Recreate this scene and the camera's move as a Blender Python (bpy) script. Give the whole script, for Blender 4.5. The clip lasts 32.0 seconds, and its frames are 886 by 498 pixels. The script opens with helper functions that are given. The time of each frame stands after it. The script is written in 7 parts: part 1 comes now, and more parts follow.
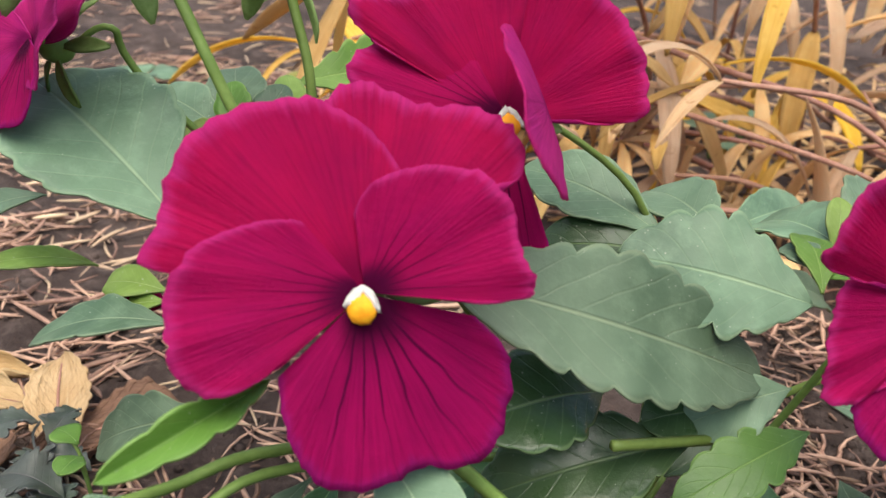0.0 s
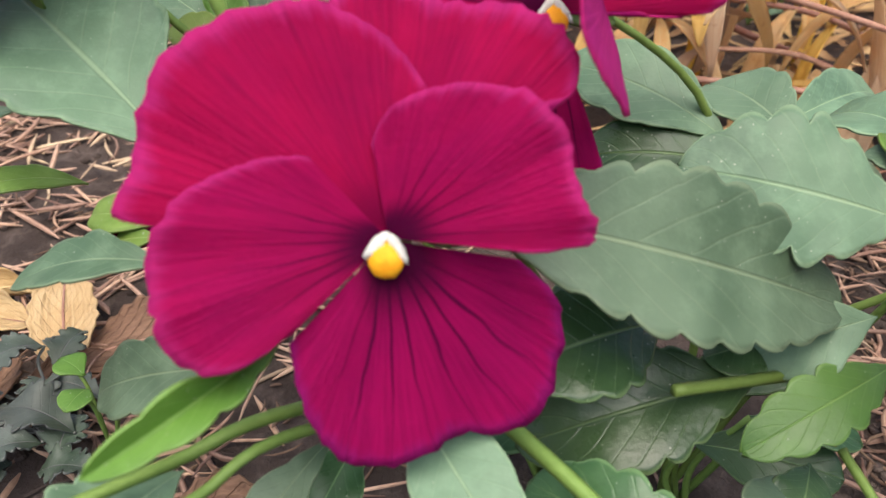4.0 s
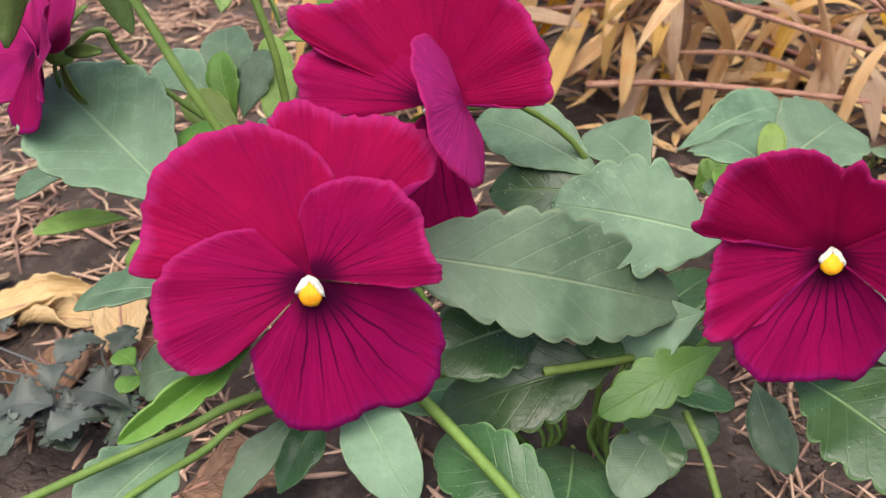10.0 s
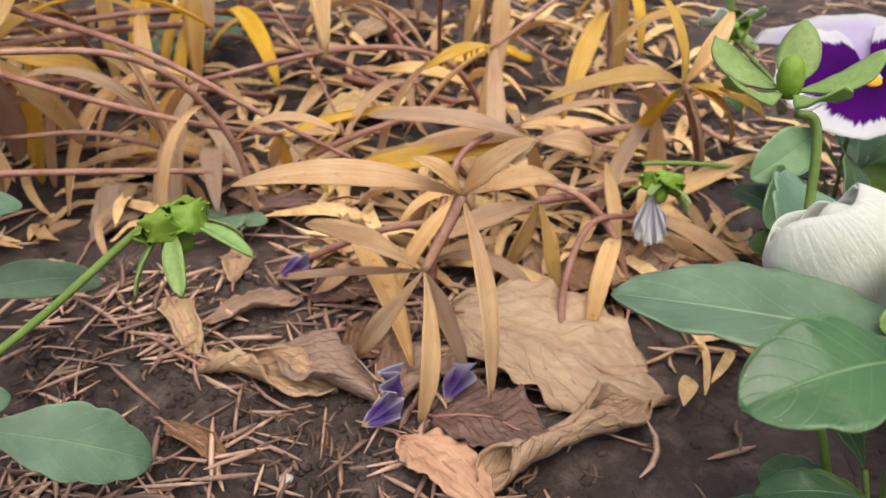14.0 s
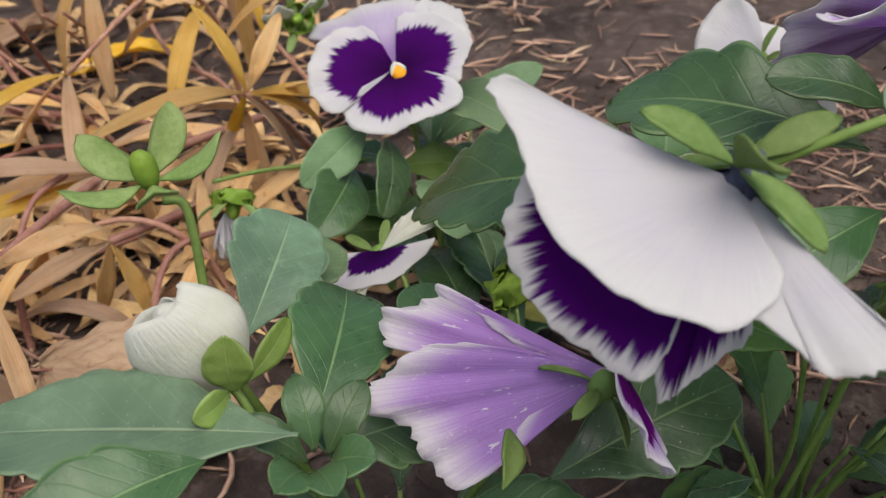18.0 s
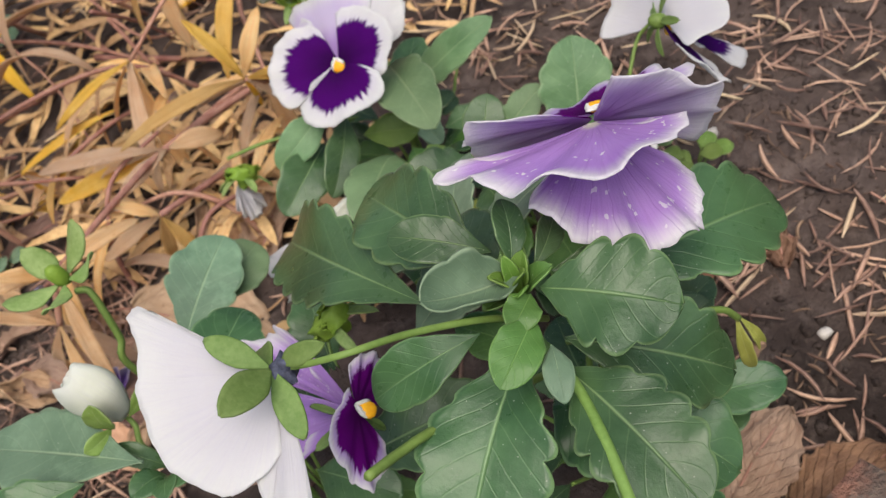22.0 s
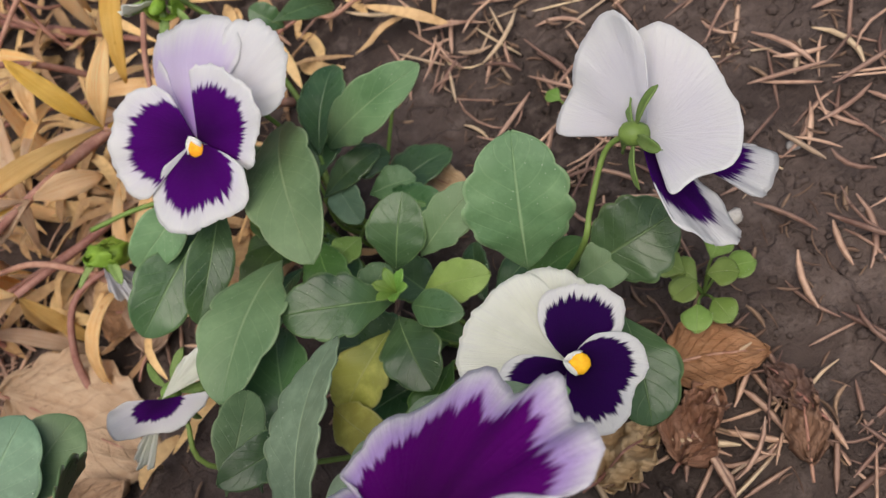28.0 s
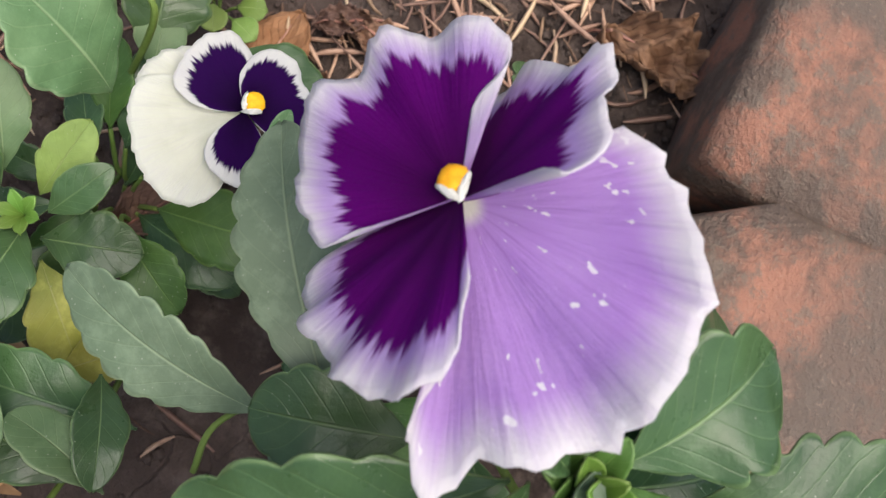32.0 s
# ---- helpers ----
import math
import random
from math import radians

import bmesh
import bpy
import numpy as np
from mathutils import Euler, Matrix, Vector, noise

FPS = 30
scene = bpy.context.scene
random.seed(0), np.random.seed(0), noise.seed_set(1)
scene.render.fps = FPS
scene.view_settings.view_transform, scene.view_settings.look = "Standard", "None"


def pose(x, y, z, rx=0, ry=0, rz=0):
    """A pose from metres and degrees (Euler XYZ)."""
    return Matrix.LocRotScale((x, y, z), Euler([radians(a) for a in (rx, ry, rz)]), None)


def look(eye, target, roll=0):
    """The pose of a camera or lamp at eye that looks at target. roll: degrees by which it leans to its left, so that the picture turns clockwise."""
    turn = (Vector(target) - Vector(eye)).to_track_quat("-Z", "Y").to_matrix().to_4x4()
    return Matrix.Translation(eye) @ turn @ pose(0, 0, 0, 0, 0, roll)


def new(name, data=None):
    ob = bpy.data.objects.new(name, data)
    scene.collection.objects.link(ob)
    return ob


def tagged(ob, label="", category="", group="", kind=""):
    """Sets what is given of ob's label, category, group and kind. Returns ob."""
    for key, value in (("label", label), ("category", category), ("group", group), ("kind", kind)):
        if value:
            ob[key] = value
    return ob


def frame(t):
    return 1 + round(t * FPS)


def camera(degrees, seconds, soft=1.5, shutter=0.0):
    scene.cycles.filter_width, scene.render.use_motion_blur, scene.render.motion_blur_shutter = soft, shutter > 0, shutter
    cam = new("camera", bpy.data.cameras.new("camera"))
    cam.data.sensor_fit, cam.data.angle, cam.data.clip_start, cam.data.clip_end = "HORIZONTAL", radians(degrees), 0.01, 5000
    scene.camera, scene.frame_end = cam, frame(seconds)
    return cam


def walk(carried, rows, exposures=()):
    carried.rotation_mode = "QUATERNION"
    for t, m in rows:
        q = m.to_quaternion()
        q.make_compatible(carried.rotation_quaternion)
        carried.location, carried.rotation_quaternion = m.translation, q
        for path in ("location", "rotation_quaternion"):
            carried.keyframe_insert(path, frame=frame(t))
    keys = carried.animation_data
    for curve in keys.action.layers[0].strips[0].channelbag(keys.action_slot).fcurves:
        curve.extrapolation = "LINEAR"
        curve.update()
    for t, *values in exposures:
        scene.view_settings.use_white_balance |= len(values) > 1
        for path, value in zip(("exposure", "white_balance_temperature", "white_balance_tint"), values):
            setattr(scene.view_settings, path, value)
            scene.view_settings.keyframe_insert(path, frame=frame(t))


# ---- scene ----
cam = camera(54.01, 32.0, soft=1.35)

# seconds, place in metres, turn in degrees
PATH = [
    (0, 0.0198, -0.1177, 0.1765, 64.65, -2.97, 4.89),
    (0.5, 0.0151, -0.1190, 0.1691, 65.61, -3.07, 4.77),
    (1, 0.0102, -0.1231, 0.1555, 65.97, -3.52, 4.63),
    (1.5, 0.0100, -0.1237, 0.1470, 67.18, -4.14, 4.89),
    (2, 0.0138, -0.1183, 0.1480, 67.06, -4.33, 5.38),
    (2.5, 0.0172, -0.1102, 0.1551, 63.99, -4.52, 5.65),
    (4.5, 0.0138, -0.0904, 0.1823, 54.34, 0.05, 4.62),
    (5, 0.0130, -0.0901, 0.1933, 52.95, 0.63, 4.26),
    (5.5, 0.0136, -0.0931, 0.2039, 52.47, 0.74, 4.39),
    (6, 0.0145, -0.0966, 0.2164, 51.87, 0.93, 4.33),
    (6.5, 0.0137, -0.1051, 0.2291, 52.06, 1.07, 5.07),
    (7, 0.0044, -0.1163, 0.2379, 52.44, 1.05, 5.38),
    (7.5, -0.0028, -0.1190, 0.2524, 52.48, 1.26, 5.72),
    (8, -0.0026, -0.1184, 0.2557, 53.17, 1.30, 6.01),
    (8.5, 0.0079, -0.1221, 0.2531, 53.39, 1.71, 6.61),
    (9, 0.0211, -0.1258, 0.2466, 53.53, 2.17, 6.97),
    (9.5, 0.0345, -0.1278, 0.2341, 53.45, 2.66, 7.08),
    (10, 0.0482, -0.1261, 0.2150, 53.63, 2.95, 7.38),
    (10.5, 0.0598, -0.1154, 0.2035, 53.62, 2.93, 7.19),
    (11, 0.0730, -0.1072, 0.1960, 53.54, 3.13, 7.04),
    (11.5, 0.0821, -0.1018, 0.1924, 53.60, 2.94, 6.34),
    (12, 0.0942, -0.0997, 0.1888, 54.14, 2.94, 5.48),
    (12.5, 0.1126, -0.0979, 0.1884, 54.69, 2.35, 4.34),
    (13, 0.1398, -0.1004, 0.1953, 55.32, 1.17, 0.50),
    (13.5, 0.1656, -0.1057, 0.2035, 56.03, -0.28, -6.82),
    (14, 0.1906, -0.0988, 0.2069, 56.87, -1.37, -14.47),
    (14.5, 0.2056, -0.0967, 0.2062, 57.47, -2.90, -19.06),
    (15, 0.2159, -0.0974, 0.2071, 58.15, -3.26, -22.50),
    (15.5, 0.2293, -0.0992, 0.2074, 58.93, -3.93, -25.40),
    (17.5, 0.2754, -0.1141, 0.2310, 53.13, -0.08, -29.59),
    (18, 0.2844, -0.1212, 0.2406, 51.62, 1.49, -29.92),
    (18.5, 0.2997, -0.1286, 0.2575, 48.54, 3.73, -29.40),
    (19, 0.3145, -0.1358, 0.2711, 46.32, 6.08, -28.78),
    (19.5, 0.3289, -0.1404, 0.2868, 43.80, 8.22, -28.48),
    (20, 0.3389, -0.1462, 0.2966, 42.21, 10.19, -28.01),
    (20.5, 0.3523, -0.1480, 0.3023, 39.45, 11.06, -27.37),
    (21, 0.3740, -0.1544, 0.3119, 37.39, 12.22, -25.95),
    (21.5, 0.4020, -0.1613, 0.3186, 36.55, 14.16, -23.68),
    (22, 0.4251, -0.1666, 0.3229, 36.36, 17.37, -20.40),
    (22.5, 0.4421, -0.1744, 0.3289, 37.22, 20.18, -15.44),
    (23, 0.4599, -0.1739, 0.3185, 38.23, 19.78, -11.33),
    (23.5, 0.4773, -0.1753, 0.3067, 40.18, 20.63, -8.81),
    (24, 0.4950, -0.1726, 0.2972, 41.69, 20.75, -6.75),
    (24.5, 0.5084, -0.1695, 0.2873, 42.64, 21.35, -4.31),
    (25, 0.5264, -0.1620, 0.2845, 42.69, 23.25, -3.32),
    (25.5, 0.5380, -0.1466, 0.2754, 42.61, 24.38, -3.50),
    (27.5, 0.5291, -0.0562, 0.2778, 31.57, 24.74, -11.44),
    (28, 0.5148, -0.0430, 0.2760, 26.69, 20.93, -17.05),
    (28.5, 0.4929, -0.0313, 0.2844, 20.03, 12.76, -27.44),
    (29, 0.4701, -0.0169, 0.2972, 17.95, 6.72, -37.66),
    (29.5, 0.4522, -0.0129, 0.3037, 17.34, 2.36, -48.28),
    (30, 0.4437, -0.0118, 0.3000, 16.34, 0.77, -57.78),
    (30.5, 0.4499, -0.0091, 0.2897, 10.88, -0.02, -66.03),
    (31, 0.4474, -0.0076, 0.2876, 7.78, -1.70, -70.11),
    (31.5, 0.4447, -0.0018, 0.2873, 6.43, -4.65, -71.91),
    (32, 0.4451, 0.0002, 0.2921, 5.58, -6.68, -73.33),
]
walk(cam, [(t, pose(x, y, z, rx, ry, rz)) for t, x, y, z, rx, ry, rz in PATH], exposures=[(0, 1.10), (2, 1.10), (5, 1.26), (6, 1.36), (7, 1.28), (8, 1.12), (10, 1.14), (12, 1.18), (13, 1.05), (15, 0.64), (16, 0.54), (18, 0.46), (20, 0.54), (22, 0.66), (24, 0.72), (25, 0.76), (26, 0.68), (28, 0.50), (29, 0.76), (30, 0.88), (31, 1.00), (32, 0.94)])
cam.data.dof.use_dof = True
cam.data.dof.focus_distance, cam.data.dof.aperture_fstop = 0.20, 30.0


# ---- world and light ----
world = bpy.data.worlds.new("overcast_sky")
scene.world = world
world.use_nodes = True
_nt = world.node_tree
_sky = _nt.nodes.new("ShaderNodeTexSky")
_sky.sky_type = "NISHITA"
_sky.sun_disc = False
_sky.sun_elevation = radians(70)
_sky.sun_rotation = radians(200)
_sky.air_density, _sky.dust_density, _sky.ozone_density = 1.0, 4.0, 0.6
_nt.links.new(_sky.outputs[0], _nt.nodes["Background"].inputs[0])
_nt.nodes["Background"].inputs[1].default_value = 0.10
_sun = bpy.data.lights.new("sun", "SUN")
_sun.energy, _sun.angle, _sun.color = 2.0, radians(60), (1.0, 0.94, 0.86)
sun = new("sun", _sun)
sun.matrix_world = look((0.40, -0.75, 2.1), (0.25, 0.0, 0.0))


# ---- materials ----
def nodes_of(name):
    m = bpy.data.materials.new(name)
    m.use_nodes = True
    nt = m.node_tree
    return m, nt, nt.nodes["Principled BSDF"], nt.nodes["Material Output"]


def node(nt, kind, ins=None, **attrs):
    n = nt.nodes.new(kind)
    for k, v in attrs.items():
        setattr(n, k, v)
    for k, v in (ins or {}).items():
        if isinstance(v, bpy.types.NodeSocket):
            nt.links.new(v, n.inputs[k])
        else:
            n.inputs[k].default_value = v
    return n


def mth(nt, op, a, b=0.0, clamp=False):
    n = nt.nodes.new("ShaderNodeMath")
    n.operation, n.use_clamp = op, clamp
    for i, v in enumerate((a, b)):
        if isinstance(v, bpy.types.NodeSocket):
            nt.links.new(v, n.inputs[i])
        else:
            n.inputs[i].default_value = v
    return n.outputs[0]


def blend(nt, fac, a, b, mode="MIX"):
    n = nt.nodes.new("ShaderNodeMix")
    n.data_type, n.blend_type = "RGBA", mode
    for i, v in ((0, fac), (6, a), (7, b)):
        if isinstance(v, bpy.types.NodeSocket):
            nt.links.new(v, n.inputs[i])
        else:
            n.inputs[i].default_value = v if i == 0 else (*v, 1.0)
    return n.outputs[2]


def ramp(nt, fac, lo, hi):
    n = node(nt, "ShaderNodeMapRange", {0: fac, 1: lo, 2: hi, 3: 0.0, 4: 1.0}, interpolation_type="SMOOTHSTEP")
    return n.outputs[0]


def uv_of(nt):
    s = node(nt, "ShaderNodeSeparateXYZ", {0: node(nt, "ShaderNodeUVMap", uv_map="uv").outputs[0]})
    return s.outputs[0], s.outputs[1]


def streaks(nt, u, v, across, along, seed, detail=3.0):
    """Noise drawn out along the petal or blade."""
    obj = node(nt, "ShaderNodeObjectInfo").outputs["Random"]
    c = node(nt, "ShaderNodeCombineXYZ", {0: mth(nt, "MULTIPLY", u, across), 1: mth(nt, "MULTIPLY", v, along)})
    z = mth(nt, "ADD", mth(nt, "MULTIPLY", obj, 17.0), seed)
    nt.links.new(z, c.inputs[2])
    return node(nt, "ShaderNodeTexNoise", {"Vector": c.outputs[0], "Scale": 1.0, "Detail": detail, "Roughness": 0.6}).outputs[0]


def fine(nt, scale, detail=4.0, rough=0.6, coord="Object"):
    t = node(nt, "ShaderNodeTexCoord").outputs[coord]
    return node(nt, "ShaderNodeTexNoise", {"Vector": t, "Scale": scale, "Detail": detail, "Roughness": rough}).outputs[0]


def bump(nt, bsdf, height, strength, dist):
    b = node(nt, "ShaderNodeBump", {"Height": height, "Strength": strength, "Distance": dist})
    nt.links.new(b.outputs[0], bsdf.inputs["Normal"])
    return b.outputs[0]


def thin(nt, bsdf, out, col, share, normal=None):
    """Lets part of the light pass through a thin sheet."""
    tr = node(nt, "ShaderNodeBsdfTranslucent", {"Color": col})
    if normal:
        nt.links.new(normal, tr.inputs["Normal"])
    mx = node(nt, "ShaderNodeMixShader", {0: share, 1: bsdf.outputs[0], 2: tr.outputs[0]})
    nt.links.new(mx.outputs[0], out.inputs[0])


def petal_material(name, base, edge, edge_from, blotch, blotch_at, blotch_jag, vein, vein_amount, vein_to, heart, heart_at, tint=None, flecks=0.0, grain=0.14):
    """Petal skin: u runs across the fan (0 to 1), v from the throat to the rim."""
    m, nt, b, out = nodes_of(name)
    u, v = uv_of(nt)
    fibre = streaks(nt, u, v, 95.0, 2.6, 1.0, 5.0)
    wide = streaks(nt, u, v, 5.0, 2.5, 5.0, 3.0)
    jag = streaks(nt, u, v, 44.0, 0.7, 9.0, 5.0)
    col = blend(nt, mth(nt, "MULTIPLY", ramp(nt, wide, 0.3, 0.75), 0.7), base, tint or base)
    e = mth(nt, "ADD", v, mth(nt, "MULTIPLY", mth(nt, "SUBTRACT", jag, 0.5), 0.16))
    col = blend(nt, ramp(nt, e, edge_from, 1.0), col, edge)
    col = blend(nt, mth(nt, "MULTIPLY", ramp(nt, fibre, 0.42, 0.70), grain), col, vein)
    if blotch:
        q = mth(nt, "ADD", v, mth(nt, "MULTIPLY", mth(nt, "SUBTRACT", jag, 0.5), blotch_jag))
        q = mth(nt, "ADD", q, mth(nt, "MULTIPLY", mth(nt, "ABSOLUTE", mth(nt, "SUBTRACT", u, 0.5)), 0.18))
        deep = blend(nt, ramp(nt, mth(nt, "ADD", v, mth(nt, "MULTIPLY", fibre, 0.3)), 0.15, 0.85), tuple(c * 0.45 for c in blotch), blotch)
        fac = mth(nt, "SUBTRACT", 1.0, ramp(nt, q, blotch_at - 0.05, blotch_at + 0.03))
        col = blend(nt, fac, col, deep)
    if vein_amount:
        w = mth(nt, "ADD", mth(nt, "MULTIPLY", u, 11.0), mth(nt, "MULTIPLY", streaks(nt, u, v, 5.0, 2.0, 3.0, 2.0), 0.9))
        tri = mth(nt, "ABSOLUTE", mth(nt, "SUBTRACT", mth(nt, "FRACT", w), 0.5))
        width = mth(nt, "MULTIPLY", mth(nt, "SUBTRACT", 1.0, ramp(nt, v, 0.1, vein_to)), 0.13)
        line = mth(nt, "SUBTRACT", 1.0, ramp(nt, mth(nt, "SUBTRACT", tri, width), -0.06, 0.05))
        mid = ramp(nt, mth(nt, "SUBTRACT", 0.5, mth(nt, "ABSOLUTE", mth(nt, "SUBTRACT", u, 0.5))), 0.05, 0.3)
        col = blend(nt, mth(nt, "MULTIPLY", mth(nt, "MULTIPLY", line, mid), vein_amount), col, vein)
    if flecks:
        dot = ramp(nt, mth(nt, "ADD", streaks(nt, u, v, 30.0, 11.0, 13.0, 2.0), mth(nt, "MULTIPLY", wide, 0.25)), 0.79, 0.82)
        col = blend(nt, mth(nt, "MULTIPLY", dot, flecks), col, (0.85, 0.82, 0.85))
    if heart:
        col = blend(nt, mth(nt, "SUBTRACT", 1.0, ramp(nt, v, heart_at * 0.35, heart_at)), col, heart)
    nt.links.new(col, b.inputs["Base Color"])
    b.inputs["Roughness"].default_value = 0.72
    b.inputs["Specular IOR Level"].default_value = 0.12
    h = mth(nt, "ADD", fibre, mth(nt, "MULTIPLY", fine(nt, 900.0), 0.5))
    nrm = bump(nt, b, h, 0.55, 0.0010)
    thin(nt, b, out, col, 0.46)
    return m


def leaf_material(name, dark, light, rib, back=0.2, bloom=0.5, rough=0.5):
    m, nt, b, out = nodes_of(name)
    u, v = uv_of(nt)
    du = mth(nt, "ABSOLUTE", mth(nt, "SUBTRACT", u, 0.5))
    rnd = node(nt, "ShaderNodeObjectInfo").outputs["Random"]
    mott = fine(nt, 160.0, 5.0, 0.65)
    big = fine(nt, 28.0, 3.0, 0.5)
    col = blend(nt, ramp(nt, big, 0.35, 0.65), dark, light)
    col = blend(nt, mth(nt, "MULTIPLY", ramp(nt, mott, 0.42, 0.72), bloom), col, tuple(min(1, c * 1.7 + 0.03) for c in light))
    w = mth(nt, "ADD", mth(nt, "MULTIPLY", mth(nt, "SUBTRACT", v, mth(nt, "MULTIPLY", du, 0.55)), 8.0), mth(nt, "MULTIPLY", big, 1.2))
    side = mth(nt, "ABSOLUTE", mth(nt, "SUBTRACT", mth(nt, "FRACT", w), 0.5))
    side_line = mth(nt, "SUBTRACT", 1.0, ramp(nt, side, 0.01, 0.07))
    mid_line = mth(nt, "SUBTRACT", 1.0, ramp(nt, mth(nt, "ADD", du, mth(nt, "MULTIPLY", v, 0.01)), 0.008, 0.028))
    col = blend(nt, mth(nt, "MULTIPLY", side_line, 0.11), col, rib)
    col = blend(nt, mth(nt, "MULTIPLY", mid_line, mth(nt, "SUBTRACT", 0.8, mth(nt, "MULTIPLY", v, 0.45))), col, rib)
    col = blend(nt, mth(nt, "MULTIPLY", ramp(nt, mth(nt, "ADD", du, mth(nt, "MULTIPLY", mott, 0.04)), 0.475, 0.51), 0.45), col, rib)
    dust = node(nt, "ShaderNodeTexVoronoi", {"Vector": node(nt, "ShaderNodeTexCoord").outputs["Object"], "Scale": 520.0}).outputs["Distance"]
    col = blend(nt, mth(nt, "MULTIPLY", mth(nt, "SUBTRACT", 1.0, ramp(nt, mth(nt, "ADD", dust, mth(nt, "MULTIPLY", big, 0.25)), 0.17, 0.22)), 0.5), col, (0.42, 0.44, 0.36))
    hsv = node(nt, "ShaderNodeHueSaturation", {"Hue": mth(nt, "ADD", 0.485, mth(nt, "MULTIPLY", rnd, 0.03)), "Value": mth(nt, "ADD", 0.78, mth(nt, "MULTIPLY", rnd, 0.42)), "Color": col})
    col = hsv.outputs[0]
    nt.links.new(col, b.inputs["Base Color"])
    nt.links.new(mth(nt, "ADD", rough - 0.08, mth(nt, "MULTIPLY", mott, 0.2)), b.inputs["Roughness"])
    b.inputs["Specular IOR Level"].default_value = 0.42
    h = mth(nt, "SUBTRACT", mth(nt, "MULTIPLY", fine(nt, 330.0), 0.5), mth(nt, "ADD", mth(nt, "MULTIPLY", side_line, 0.12), mid_line))
    bump(nt, b, h, 0.45, 0.0010)
    thin(nt, b, out, col, back)
    return m


def plain_material(name, a, c, scale, rough=0.7, bump_d=0.0006, rnd_amount=0.25, share=0.0, detail=5.0):
    """Mottled matter: two tones by noise at two scales, varied from piece to piece."""
    m, nt, b, out = nodes_of(name)
    n1, n2 = fine(nt, scale, detail), fine(nt, scale * 6.5, 4.0)
    rnd = node(nt, "ShaderNodeObjectInfo").outputs["Random"]
    isl = node(nt, "ShaderNodeNewGeometry").outputs["Random Per Island"]
    col = blend(nt, ramp(nt, mth(nt, "ADD", mth(nt, "MULTIPLY", n1, 0.65), mth(nt, "MULTIPLY", n2, 0.35)), 0.32, 0.68), a, c)
    pick = mth(nt, "FRACT", mth(nt, "ADD", rnd, isl))
    val = mth(nt, "ADD", 1.0 - rnd_amount, mth(nt, "MULTIPLY", pick, 2 * rnd_amount))
    hsv = node(nt, "ShaderNodeHueSaturation", {"Hue": mth(nt, "ADD", 0.49, mth(nt, "MULTIPLY", pick, 0.02)), "Value": val, "Color": col})
    nt.links.new(hsv.outputs[0], b.inputs["Base Color"])
    b.inputs["Roughness"].default_value = rough
    b.inputs["Specular IOR Level"].default_value = 0.3
    bump(nt, b, mth(nt, "ADD", n1, mth(nt, "MULTIPLY", n2, 0.6)), 0.6, bump_d)
    if share:
        thin(nt, b, out, hsv.outputs[0], share)
    return m


def dry_material(name, a, c, vein, share=0.2, ribs=0.0, stripes=0.0):
    """Withered leaf: drawn-out fibres, blotches and dark ribs."""
    m, nt, b, out = nodes_of(name)
    u, v = uv_of(nt)
    du = mth(nt, "ABSOLUTE", mth(nt, "SUBTRACT", u, 0.5))
    rnd = node(nt, "ShaderNodeObjectInfo").outputs["Random"]
    st = streaks(nt, u, v, 22.0, 2.0, 2.0)
    n1 = fine(nt, 70.0, 5.0)
    col = blend(nt, ramp(nt, mth(nt, "ADD", mth(nt, "MULTIPLY", st, 0.45), mth(nt, "MULTIPLY", n1, 0.55)), 0.34, 0.68), a, c)
    w = mth(nt, "ADD", mth(nt, "MULTIPLY", mth(nt, "SUBTRACT", v, mth(nt, "MULTIPLY", du, 0.8)), 9.0), mth(nt, "MULTIPLY", n1, 0.8))
    side = mth(nt, "SUBTRACT", 1.0, ramp(nt, mth(nt, "ABSOLUTE", mth(nt, "SUBTRACT", mth(nt, "FRACT", w), 0.5)), 0.02, 0.09))
    mid = mth(nt, "SUBTRACT", 1.0, ramp(nt, du, 0.01, 0.035))
    col = blend(nt, mth(nt, "MULTIPLY", mth(nt, "MAXIMUM", mth(nt, "MULTIPLY", side, 0.6), mid), ribs), col, vein)
    if stripes:
        fi = mth(nt, "ABSOLUTE", mth(nt, "SUBTRACT", mth(nt, "FRACT", mth(nt, "MULTIPLY", u, 9.0)), 0.5))
        col = blend(nt, mth(nt, "MULTIPLY", ramp(nt, fi, 0.2, 0.5), stripes), col, vein)
    spots = ramp(nt, fine(nt, 210.0, 2.0), 0.66, 0.74)
    col = blend(nt, mth(nt, "MULTIPLY", spots, 0.55), col, vein)
    hsv = node(nt, "ShaderNodeHueSaturation", {"Hue": mth(nt, "ADD", 0.488, mth(nt, "MULTIPLY", rnd, 0.024)), "Saturation": mth(nt, "ADD", 0.85, mth(nt, "MULTIPLY", rnd, 0.3)), "Value": mth(nt, "ADD", 0.80, mth(nt, "MULTIPLY", rnd, 0.48)), "Color": col})
    nt.links.new(hsv.outputs[0], b.inputs["Base Color"])
    b.inputs["Roughness"].default_value = 0.66
    b.inputs["Specular IOR Level"].default_value = 0.3
    bump(nt, b, mth(nt, "ADD", mth(nt, "ADD", st, fine(nt, 260.0)), mth(nt, "ADD", n1, mth(nt, "MULTIPLY", side, -ribs))), 0.8, 0.0014)
    thin(nt, b, out, hsv.outputs[0], share)
    return m


